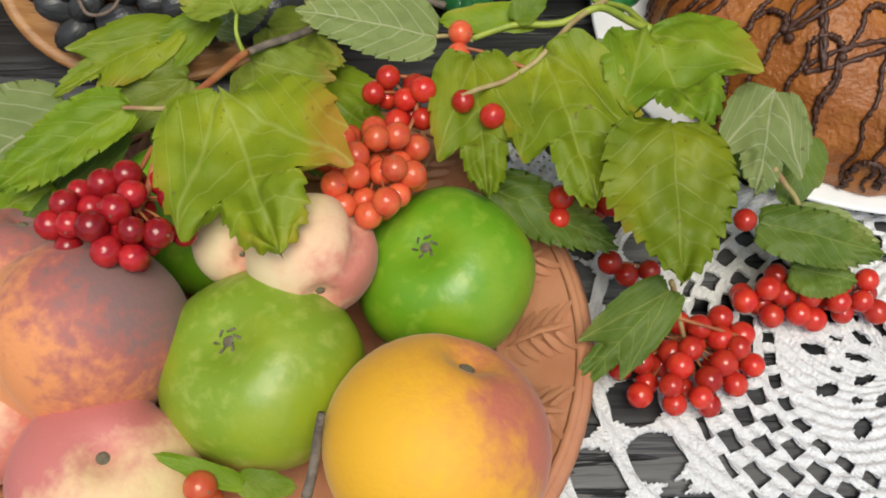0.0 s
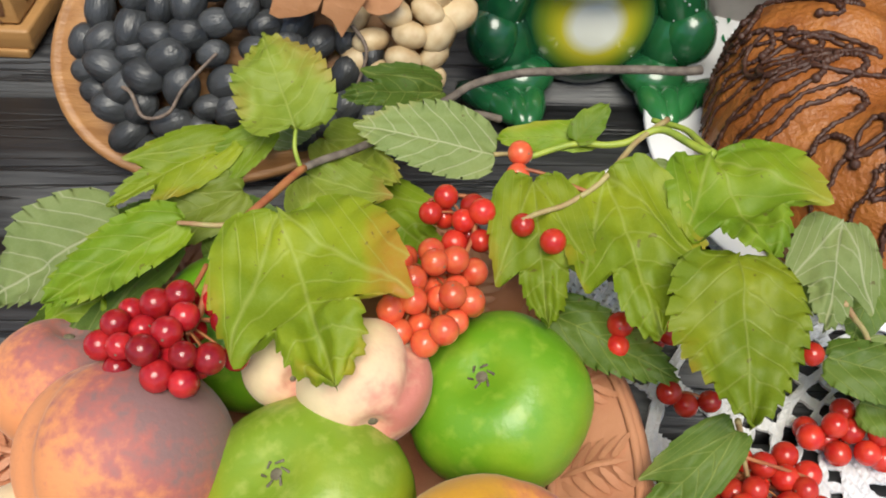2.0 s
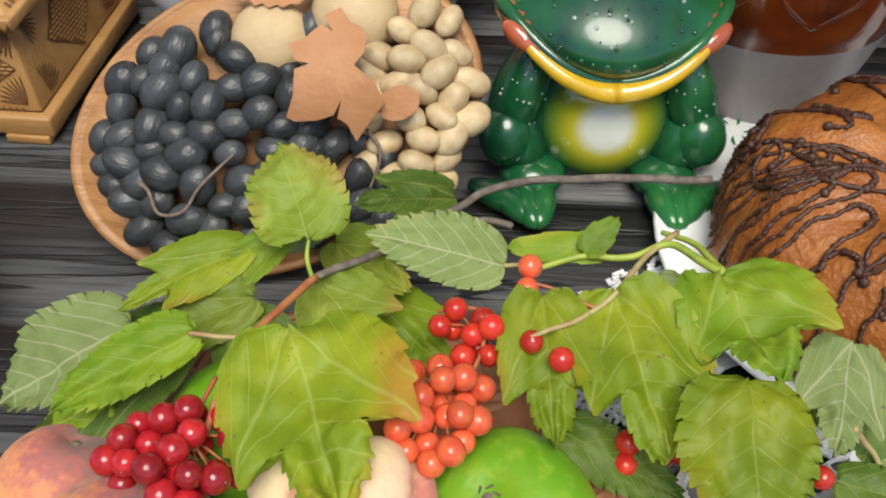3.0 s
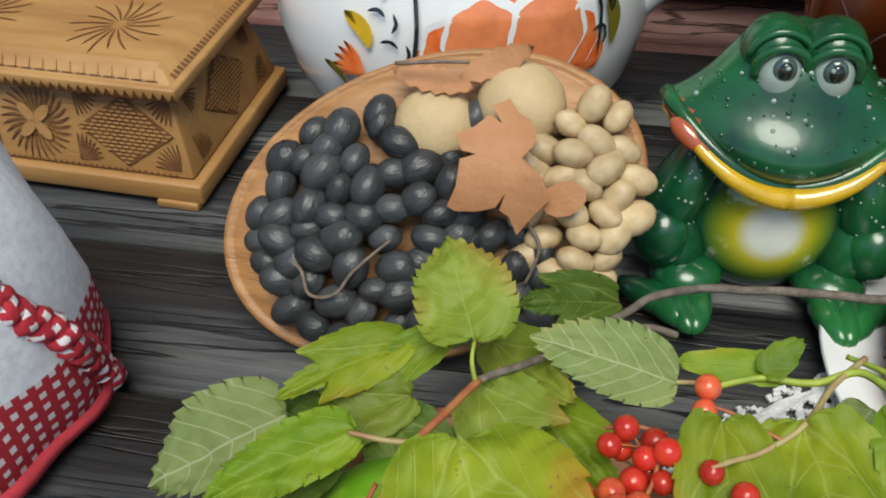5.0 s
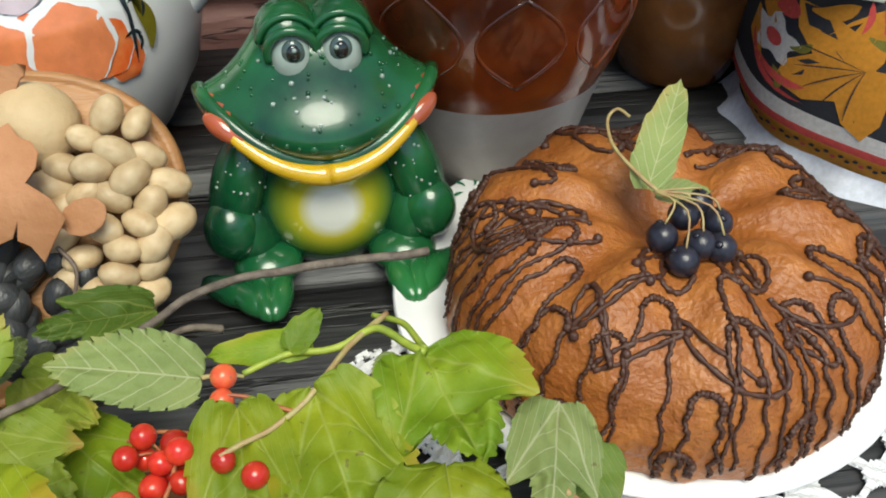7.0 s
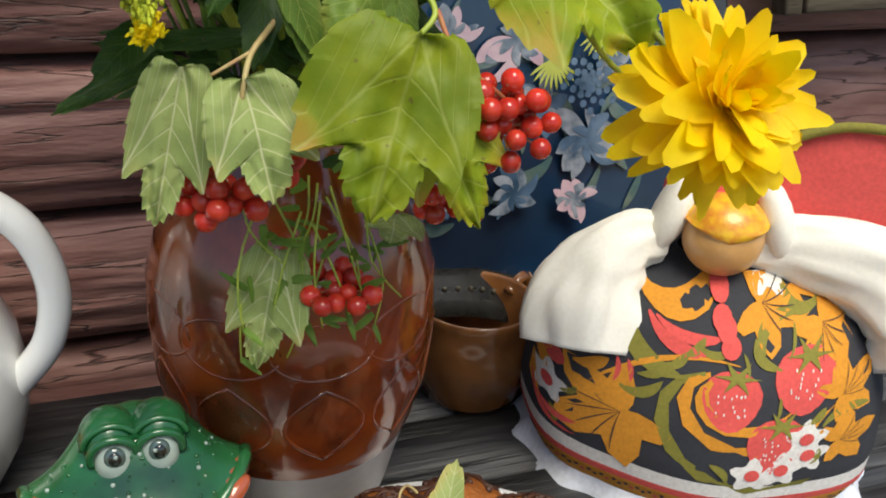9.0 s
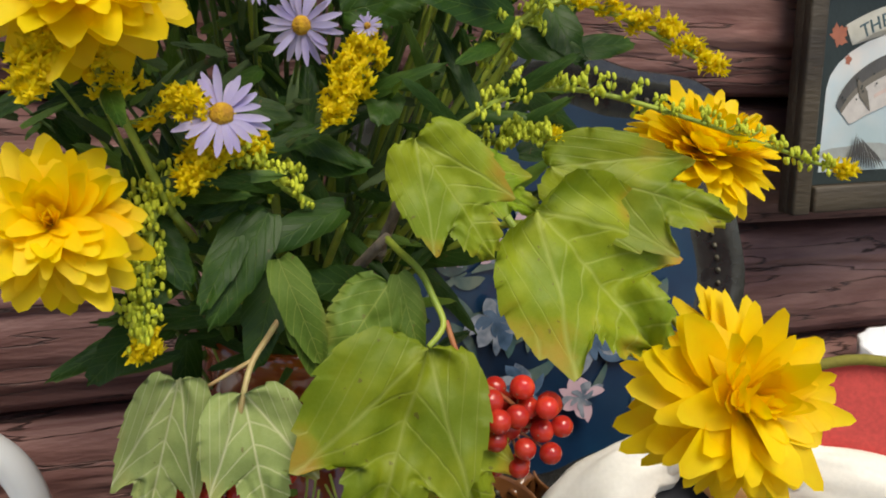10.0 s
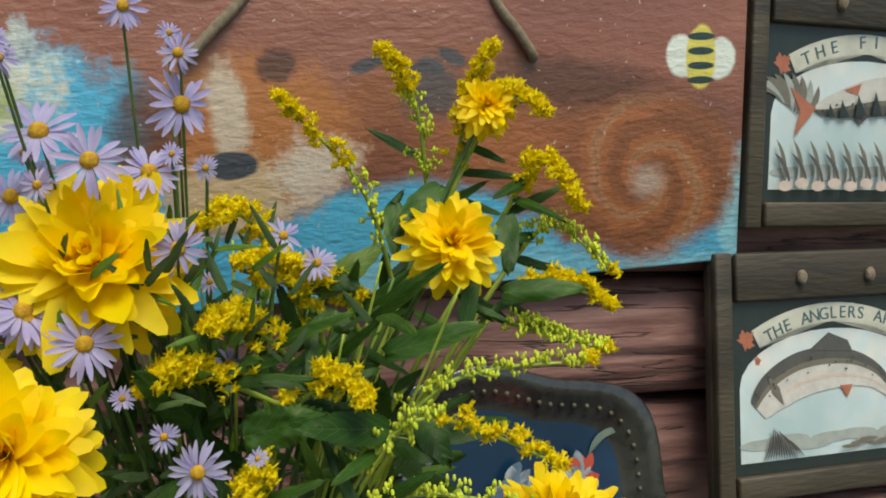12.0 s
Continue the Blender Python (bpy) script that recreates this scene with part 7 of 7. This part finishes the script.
def petal(bm, origin, d, n, length, width, curl, slot=0, seg=4, twist=0.0):
    s = d.cross(n).normalized()
    prev = None
    prof = (0.40, 0.78, 1.0, 0.94, 0.42)
    for i in range(seg + 1):
        t = i / seg
        k = prof[min(4, round(t * 4))]
        p = origin + d * (length * t) + n * (curl * length * t * t)
        w = s * (width * 0.5 * k)
        tipped = d * (length * (0.06 if i == seg else 0.0))
        row = [bm.verts.new(p - w + n * (0.16 * width * k)), bm.verts.new(p + tipped), bm.verts.new(p + w + n * (0.16 * width * k))]
        if prev:
            for j in range(2):
                bm.faces.new((prev[j], prev[j + 1], row[j + 1], row[j])).material_index = slot
        prev = row


def stem_to(owner, end, r, mat, sway=0.03):
    bm = bmesh.new()
    E = Vector(end)
    m = JUG.lerp(E, 0.55) + Vector((0.1 * (E.x - JUG.x), 0.02, sway))
    tube(bm, [p - owner.location for p in smooth_path([JUG - Vector((0, 0, 0.10)), JUG, m, E], 6)], r, r * 0.8, 6)
    part("stem", bm, mat, owner)


def golden_ball(c, r, tilt):
    f = thing("golden_ball_flower", "full double bright yellow flower head with ragged petals", "flower", "yellow flowers", c)
    rnd = random.Random(int(c[0] * 9973 + c[2] * 7907))
    face = (Vector((-0.1, -0.85, 0.5)), Vector((0.1, -0.35, 0.95)), Vector((0.0, -0.75, 0.35)))[tilt].normalized()
    a1 = face.orthogonal().normalized()
    a2 = face.cross(a1)
    bm = bmesh.new()
    for ring, (cnt, el, ln, wd) in enumerate(((16, -0.55, 0.98, 0.44), (18, -0.22, 1.0, 0.46), (18, 0.06, 0.98, 0.46), (18, 0.32, 0.92, 0.44), (16, 0.58, 0.84, 0.40), (14, 0.82, 0.76, 0.36), (12, 1.06, 0.66, 0.30), (10, 1.30, 0.58, 0.24), (6, 1.5, 0.5, 0.2))):
        for k in range(cnt):
            a = 2 * math.pi * (k + 0.5 * (ring % 2)) / cnt + rnd.uniform(-0.12, 0.12)
            e = (max(el, 0.0) * 0.85 if tilt == 1 else el) + rnd.uniform(-0.42, 0.42) * (0.5 if tilt == 1 else 1.0)
            rad = a1 * math.cos(a) + a2 * math.sin(a)
            d = (rad * math.cos(e) + face * math.sin(e)).normalized()
            n = (face * math.cos(e) - rad * math.sin(e)).normalized()
            petal(bm, d * (0.10 * r), d, n, r * ln * rnd.uniform(0.80, 1.10), r * wd * rnd.uniform(0.50, 1.10), rnd.uniform(-0.30 if tilt == 1 else -0.65, 0.35))
    part("corolla", bm, yellow_petal, f)
    if tilt != 2:
        stem_to(f, Vector(c) - face * r * 0.3, 0.0022, dark_green_stem)
    else:
        bm = bmesh.new()
        tube(bm, [p - f.location for p in smooth_path([JUG, (0.36, 0.56, 0.43), (0.43, 0.52, 0.40), Vector(c) - face * r * 0.3], 6)], 0.0022, 0.002, 6)
        part("stem", bm, greenstem, f)


def aster(c, r):
    f = thing("aster_flower", "lilac aster with thin petals and yellow eye", "flower", "asters", c)
    rnd = random.Random(int(c[0] * 9973 + c[2] * 7907) + 3)
    face = Vector((rnd.uniform(-0.5, 0.4), -0.85, rnd.uniform(0.1, 0.8))).normalized()
    a1 = face.orthogonal().normalized()
    a2 = face.cross(a1)
    bm = bmesh.new()
    cnt = rnd.randint(17, 24)
    for k in range(cnt):
        a = 2 * math.pi * k / cnt + rnd.uniform(-0.12, 0.12)
        e = rnd.uniform(-0.15, 0.25)
        rad = a1 * math.cos(a) + a2 * math.sin(a)
        d = (rad * math.cos(e) + face * math.sin(e)).normalized()
        n = (face * math.cos(e) - rad * math.sin(e)).normalized()
        petal(bm, d * (0.22 * r), d, n, r * 0.8 * rnd.uniform(0.8, 1.08), r * 0.19, rnd.uniform(-0.35, 0.15))
    part("corolla", bm, lilac_petal, f)
    bm = bmesh.new()
    ball(bm, face * 0.02 * r, 0.26 * r, 12, 8, shape=lambda v: v * (1 + 0.15 * noise.noise(v * 6)))
    part("disc", bm, disc_yellow, f)
    bm = bmesh.new()
    ball(bm, face * -0.14 * r, 0.22 * r, 10, 7)
    part("calyx", bm, dark_green_stem, f)
    stem_to(f, Vector(c) - face * 0.2 * r, 0.0011, dark_green_stem, 0.02)


full, half, bud = 2, 1, 0


def goldenrod(a, b, c, kind):
    """An arching spray: stem through three points, its last part set with floret tufts on short side twigs."""
    f = thing("goldenrod_spray", ("green goldenrod spray still in bud", "goldenrod spray opening yellow at its tip", "goldenrod spray in full yellow bloom")[kind], "flower", "goldenrod", a)
    rnd = random.Random(int(c[0] * 9973 + c[2] * 7907) + 7)
    P = smooth_path([a, b, c], 14)
    Q = [p - f.location for p in P]
    bm = bmesh.new()
    tube(bm, Q, 0.0020, 0.0009, 6)
    tube(bm, [q - f.location for q in smooth_path([JUG, JUG.lerp(Vector(a), 0.6), a], 4)], 0.0022, 0.0020, 6)
    part("stem", bm, greenstem, f)
    y, g = bmesh.new(), bmesh.new()
    start = 7
    for i in range(start, len(Q)):
        t = (i - start) / (len(Q) - 1 - start)
        side = 0.0105 * (1 - t) ** 0.6 + 0.003
        for k in range(3):
            d = Vector((rnd.uniform(-1, 1), rnd.uniform(-1, 0.4), rnd.uniform(-0.2, 1.2))).normalized()
            e = Q[i] + d * side * rnd.uniform(0.4, 1.0)
            tube(g, [Q[i], e], 0.0005, 0.0004, 4)
            for q in range(4):
                o = e + Vector((rnd.uniform(-1, 1), rnd.uniform(-1, 1), rnd.uniform(-1, 1))) * 0.0028
                yellow = kind == 2 or (kind == 1 and t > 0.45) or (kind == 0 and t > 0.92)
                if yellow:
                    for z in range(5):
                        dd = Vector((rnd.uniform(-1, 1), rnd.uniform(-1, 1), rnd.uniform(-0.4, 1))).normalized()
                        petal(y, o, dd, dd.orthogonal().normalized(), 0.0042, 0.0016, 0.2, seg=2)
                    ball(y, o, 0.0014, 5, 4)
                else:
                    ball(g, o, (0.0011, 0.0011, 0.0021), 6, 5, 1, Matrix.Rotation(rnd.uniform(-0.8, 0.8), 3, "X"))
    if y.verts:
        tagged(part("floret_plume", y, floret_full, f, "tiny yellow florets"), kind="stuff")
    tagged(part("bud_plume", g, [greenstem, floret_bud], f, "pale green buds on short twigs"), kind="stuff")
    for k in range(3):
        q = P[3 + k * 3]
        d = Vector((rnd.uniform(-1, 1), rnd.uniform(-0.6, 0.3), rnd.uniform(-0.3, 0.6))).normalized()
        slim_leaf(f, q, q + d * rnd.uniform(0.035, 0.055), 0.008)


def slim_leaf(owner, a, b, w):
    ob = leaf(owner, tuple(a), tuple(b), w, lance_green, 0, True)
    return ob


C = thing("viburnum_branch", "viburnum branch with drooping leaves and red berries standing in the jug", "branch", "viburnum branches", (0.3, 0.6, 0.0))
G = thing("green_foliage", "dense dark green stems and narrow leaves standing in the jug", "foliage", at=tuple(JUG))


def lance_leaf(a, b, w):
    ob = leaf(G, a, b, w, lance_green, 0, True)


leaf(C, (0.347, 0.500, 0.457), (0.401, 0.470, 0.397), 0.085, warm, 1, hang=True)
leaf(C, (0.357, 0.510, 0.474), (0.439, 0.480, 0.455), 0.052, warm, 1, hang=True)
leaf(C, (0.288, 0.500, 0.490), (0.320, 0.480, 0.442), 0.047, warm, 1, hang=True)
leaf(C, (0.316, 0.520, 0.472), (0.355, 0.510, 0.451), 0.028, fresh, 1, hang=True)
leaf(C, (0.291, 0.475, 0.406), (0.263, 0.450, 0.329), 0.078, warm, 1, hang=True)
leaf(C, (0.290, 0.480, 0.395), (0.320, 0.460, 0.316), 0.050, warm, 1, hang=True)
leaf(C, (0.216, 0.490, 0.385), (0.224, 0.470, 0.334), 0.047, pale, 1, hang=True)
leaf(C, (0.191, 0.500, 0.389), (0.174, 0.490, 0.320), 0.038, pale, 1, hang=True)
leaf(C, (0.280, 0.500, 0.426), (0.250, 0.490, 0.386), 0.033, deep, 0, hang=True)
leaf(C, (0.284, 0.500, 0.430), (0.293, 0.490, 0.394), 0.015, deep, 0, hang=True)
leaf(C, (0.237, 0.500, 0.432), (0.249, 0.490, 0.386), 0.017, deep, 0, hang=True)
leaf(C, (0.233, 0.520, 0.287), (0.219, 0.510, 0.224), 0.042, pale, 1, hang=True)
leaf(C, (0.300, 0.530, 0.296), (0.294, 0.520, 0.284), 0.034, pale, 1, hang=True)
leaf(C, (0.232, 0.500, 0.440), (0.250, 0.490, 0.393), 0.018, deep, 0, hang=True)
leaf(C, (0.316, 0.600, 0.607), (0.357, 0.600, 0.637), 0.017, deep, 0, hang=True)
lance_leaf((0.226, 0.550, 0.495), (0.276, 0.530, 0.470), 0.015)
lance_leaf((0.291, 0.550, 0.502), (0.281, 0.530, 0.489), 0.019)
lance_leaf((0.270, 0.560, 0.534), (0.312, 0.540, 0.551), 0.024)
lance_leaf((0.222, 0.520, 0.453), (0.200, 0.500, 0.417), 0.015)
lance_leaf((0.267, 0.530, 0.452), (0.219, 0.510, 0.437), 0.016)
lance_leaf((0.351, 0.580, 0.532), (0.346, 0.560, 0.565), 0.017)
lance_leaf((0.356, 0.560, 0.524), (0.386, 0.540, 0.520), 0.017)
lance_leaf((0.231, 0.520, 0.454), (0.203, 0.500, 0.409), 0.018)
lance_leaf((0.237, 0.530, 0.429), (0.223, 0.510, 0.383), 0.021)
lance_leaf((0.181, 0.540, 0.399), (0.154, 0.520, 0.379), 0.019)
lance_leaf((0.287, 0.540, 0.408), (0.242, 0.520, 0.421), 0.020)
lance_leaf((0.315, 0.600, 0.620), (0.339, 0.580, 0.613), 0.014)
lance_leaf((0.370, 0.560, 0.545), (0.385, 0.540, 0.514), 0.020)
lance_leaf((0.350, 0.550, 0.536), (0.292, 0.530, 0.547), 0.020)
lance_leaf((0.398, 0.620, 0.672), (0.364, 0.600, 0.648), 0.015)
lance_leaf((0.437, 0.600, 0.605), (0.487, 0.580, 0.611), 0.016)
lance_leaf((0.199, 0.530, 0.429), (0.169, 0.510, 0.415), 0.018)
lance_leaf((0.179, 0.530, 0.452), (0.198, 0.510, 0.423), 0.018)
lance_leaf((0.198, 0.550, 0.466), (0.233, 0.530, 0.474), 0.019)
lance_leaf((0.253, 0.550, 0.471), (0.280, 0.530, 0.470), 0.016)
lance_leaf((0.446, 0.620, 0.654), (0.440, 0.600, 0.616), 0.015)
lance_leaf((0.369, 0.620, 0.660), (0.364, 0.600, 0.627), 0.014)
berries(C, (0.334, 0.470, 0.365), (0.023, 0.014, 0.022), 24, red)
berries(C, (0.205, 0.500, 0.326), (0.020, 0.014, 0.011), 14, red)
berries(C, (0.235, 0.500, 0.340), (0.011, 0.014, 0.012), 6, red)
berries(C, (0.265, 0.510, 0.262), (0.020, 0.014, 0.007), 10, red)
berries(C, (0.318, 0.500, 0.312), (0.018, 0.014, 0.007), 9, red)
berries(C, (0.266, 0.520, 0.267), (0.012, 0.014, 0.008), 5, red)
berries(C, (0.340, 0.500, 0.420), (0.004, 0.014, 0.004), 1, red)
berries(C, (0.302, 0.490, 0.323), (0.006, 0.014, 0.005), 2, red)
twig(C, [(0.289, 0.560, 0.405), (0.293, 0.530, 0.456)], 0.003, bark)
twig(C, [(0.287, 0.530, 0.436), (0.294, 0.500, 0.430), (0.299, 0.480, 0.415), (0.291, 0.475, 0.406)], 0.0016, greenstem)
twig(C, [(0.300, 0.480, 0.415), (0.307, 0.470, 0.397), (0.336, 0.470, 0.373)], 0.0012, redstem)
twig(C, [(0.237, 0.520, 0.405), (0.222, 0.500, 0.395), (0.216, 0.490, 0.385), (0.214, 0.490, 0.362)], 0.0014, paletwig)
twig(C, [(0.222, 0.500, 0.395), (0.202, 0.500, 0.384)], 0.001, paletwig)
twig(C, [(0.333, 0.500, 0.454), (0.370, 0.490, 0.414), (0.404, 0.500, 0.382), (0.454, 0.530, 0.354)], 0.0018, greenstem)
twig(C, [(0.269, 0.560, 0.397), (0.287, 0.530, 0.437)], 0.003, bark)


def trailing_green():
    """Fine stalks with tiny leaves and buds that hang over the jug's shoulder."""
    rnd = random.Random(17)
    for k in range(14):
        top = Vector((rnd.uniform(0.215, 0.285), rnd.uniform(0.515, 0.53), rnd.uniform(0.29, 0.325)))
        end = top + Vector((rnd.uniform(-0.03, 0.03), rnd.uniform(-0.015, 0.005), rnd.uniform(-0.085, -0.03)))
        twig(C, [top, top.lerp(end, 0.5) + Vector((rnd.uniform(-0.012, 0.012), -0.004, 0)), end], 0.0006, greenstem)
        for q in range(3):
            a = top.lerp(end, rnd.uniform(0.3, 1.0))
            d = Vector((rnd.uniform(-1, 1), rnd.uniform(-0.6, 0.1), rnd.uniform(-0.9, 0.5))).normalized()
            leaf(C, tuple(a), tuple(a + d * rnd.uniform(0.010, 0.020)), rnd.uniform(0.0025, 0.005), spray_green, 0, True)


trailing_green()
golden_ball((0.149, 0.485, 0.463), 0.029, 0)
golden_ball((0.160, 0.500, 0.552), 0.037, 0)
golden_ball((0.457, 0.535, 0.474), 0.037, 1)
golden_ball((0.444, 0.460, 0.371), 0.047, 2)
golden_ball((0.399, 0.600, 0.636), 0.031, 0)
golden_ball((0.192, 0.570, 0.629), 0.048, 0)
golden_ball((0.139, 0.560, 0.573), 0.018, 0)
golden_ball((0.442, 0.660, 0.725), 0.020, 0)
aster((0.210, 0.500, 0.500), 0.018)
aster((0.243, 0.514, 0.533), 0.015)
aster((0.166, 0.580, 0.697), 0.020)
aster((0.192, 0.550, 0.684), 0.018)
aster((0.220, 0.580, 0.678), 0.017)
aster((0.237, 0.600, 0.715), 0.020)
aster((0.190, 0.530, 0.596), 0.017)
aster((0.161, 0.550, 0.609), 0.019)
aster((0.234, 0.550, 0.640), 0.015)
aster((0.206, 0.620, 0.769), 0.014)
aster((0.163, 0.550, 0.605), 0.016)
aster((0.312, 0.580, 0.628), 0.011)
aster((0.274, 0.530, 0.532), 0.006)
aster((0.227, 0.530, 0.547), 0.008)
aster((0.232, 0.660, 0.760), 0.008)
aster((0.388, 0.620, 0.485), 0.013)
aster((0.150, 0.600, 0.662), 0.017)
aster((0.218, 0.550, 0.611), 0.008)
aster((0.251, 0.560, 0.621), 0.007)
aster((0.207, 0.540, 0.565), 0.007)


def young_asters():
    """Half-open asters scattered through the upper part of the bunch."""
    rnd = random.Random(31)
    for k in range(18):
        aster((rnd.uniform(0.135, 0.29), rnd.uniform(0.545, 0.60), rnd.uniform(0.56, 0.75)), rnd.uniform(0.006, 0.012))


young_asters()
goldenrod((0.314, 0.540, 0.482), (0.369, 0.520, 0.508), (0.520, 0.500, 0.470), bud)
goldenrod((0.318, 0.560, 0.476), (0.363, 0.540, 0.544), (0.444, 0.520, 0.519), half)
goldenrod((0.334, 0.590, 0.470), (0.388, 0.570, 0.554), (0.479, 0.550, 0.571), bud)
goldenrod((0.393, 0.700, 0.588), (0.360, 0.680, 0.667), (0.298, 0.660, 0.725), half)
goldenrod((0.418, 0.700, 0.630), (0.399, 0.680, 0.720), (0.367, 0.660, 0.759), half)
goldenrod((0.430, 0.700, 0.647), (0.437, 0.680, 0.729), (0.445, 0.660, 0.766), full)
goldenrod((0.455, 0.660, 0.643), (0.478, 0.640, 0.688), (0.500, 0.620, 0.659), full)
goldenrod((0.465, 0.660, 0.614), (0.489, 0.640, 0.645), (0.527, 0.620, 0.614), bud)
goldenrod((0.450, 0.640, 0.589), (0.482, 0.620, 0.608), (0.517, 0.600, 0.594), full)
goldenrod((0.434, 0.620, 0.586), (0.466, 0.600, 0.578), (0.504, 0.580, 0.570), bud)
goldenrod((0.333, 0.610, 0.544), (0.277, 0.590, 0.648), (0.245, 0.570, 0.650), full)
goldenrod((0.333, 0.610, 0.544), (0.300, 0.590, 0.622), (0.266, 0.570, 0.628), full)
goldenrod((0.301, 0.590, 0.568), (0.270, 0.570, 0.597), (0.250, 0.550, 0.598), full)
goldenrod((0.294, 0.580, 0.544), (0.242, 0.560, 0.572), (0.218, 0.540, 0.569), full)
goldenrod((0.286, 0.570, 0.534), (0.317, 0.550, 0.568), (0.332, 0.530, 0.558), full)
goldenrod((0.439, 0.680, 0.693), (0.455, 0.660, 0.734), (0.478, 0.640, 0.723), full)
goldenrod((0.261, 0.560, 0.472), (0.277, 0.540, 0.520), (0.258, 0.520, 0.495), full)
goldenrod((0.237, 0.540, 0.455), (0.211, 0.520, 0.484), (0.198, 0.500, 0.472), full)
goldenrod((0.192, 0.520, 0.455), (0.157, 0.500, 0.532), (0.144, 0.480, 0.511), full)
goldenrod((0.200, 0.540, 0.436), (0.176, 0.520, 0.433), (0.178, 0.500, 0.404), bud)
goldenrod((0.231, 0.590, 0.555), (0.236, 0.570, 0.567), (0.219, 0.550, 0.566), full)
goldenrod((0.193, 0.540, 0.444), (0.186, 0.520, 0.462), (0.176, 0.500, 0.401), bud)
goldenrod((0.342, 0.560, 0.472), (0.351, 0.540, 0.481), (0.363, 0.520, 0.484), bud)
goldenrod((0.269, 0.540, 0.442), (0.220, 0.520, 0.476), (0.193, 0.500, 0.506), half)
goldenrod((0.349, 0.620, 0.573), (0.326, 0.600, 0.613), (0.280, 0.580, 0.617), full)


def fill_foliage():
    rnd = random.Random(21)
    for k in range(330):
        t = rnd.random()
        a = rnd.uniform(-1.0, 1.0)
        top = JUG + Vector((a * (0.05 + 0.13 * t) - 0.02 * t, rnd.uniform(-0.10, 0.05), -0.01 + 0.30 * t))
        d = Vector((a * 0.8 + rnd.uniform(-0.7, 0.7), rnd.uniform(-0.9, 0.3), rnd.uniform(-0.5, 0.8))).normalized()
        big = k % 4 == 0
        leaf(G, tuple(top), tuple(top + d * (rnd.uniform(0.045, 0.08) if big else rnd.uniform(0.02, 0.045))), rnd.uniform(0.010, 0.018) if big else rnd.uniform(0.004, 0.009), lance_green if big or k % 3 else spray_green, 0, True)
    for k in range(300):
        # feathery aster leaves towards the left of the bunch
        top = JUG + Vector((rnd.gauss(-0.05, 0.05), rnd.uniform(-0.13, 0.0), rnd.uniform(0.10, 0.34)))
        d = Vector((rnd.uniform(-1, 1), rnd.uniform(-0.8, 0.2), rnd.uniform(-0.2, 1.0))).normalized()
        leaf(G, tuple(top), tuple(top + d * rnd.uniform(0.014, 0.034)), rnd.uniform(0.0028, 0.0055), aster_green if k % 3 else spray_green, 0, True)
    bm = bmesh.new()
    for k in range(20):
        a = rnd.uniform(-1, 1)
        e = JUG + Vector((a * 0.18 - 0.02, rnd.uniform(-0.13, 0.04), rnd.uniform(0.10, 0.33)))
        tube(bm, [p - JUG for p in smooth_path([JUG + Vector((a * 0.03, 0, -0.06)), JUG.lerp(e, 0.5) + Vector((a * 0.03, -0.02, 0.02)), e], 5)], 0.0016, 0.0008, 5)
    tagged(part("light_undergrowth", bm, greenstem, G, "thin yellow-green stems"), kind="stuff")
    bm = bmesh.new()
    for k in range(46):
        a = rnd.uniform(-1, 1)
        e = JUG + Vector((a * 0.17 - 0.02, rnd.uniform(-0.10, 0.06), rnd.uniform(0.12, 0.34)))
        tube(bm, [p - JUG for p in smooth_path([JUG + Vector((a * 0.03, 0, -0.06)), JUG.lerp(e, 0.5) + Vector((a * 0.02, -0.01, 0.02)), e], 5)], 0.0015, 0.0009, 5)
    tagged(part("dark_undergrowth", bm, dark_green_stem, G, "thin dark green stems"), kind="stuff")


fill_foliage()
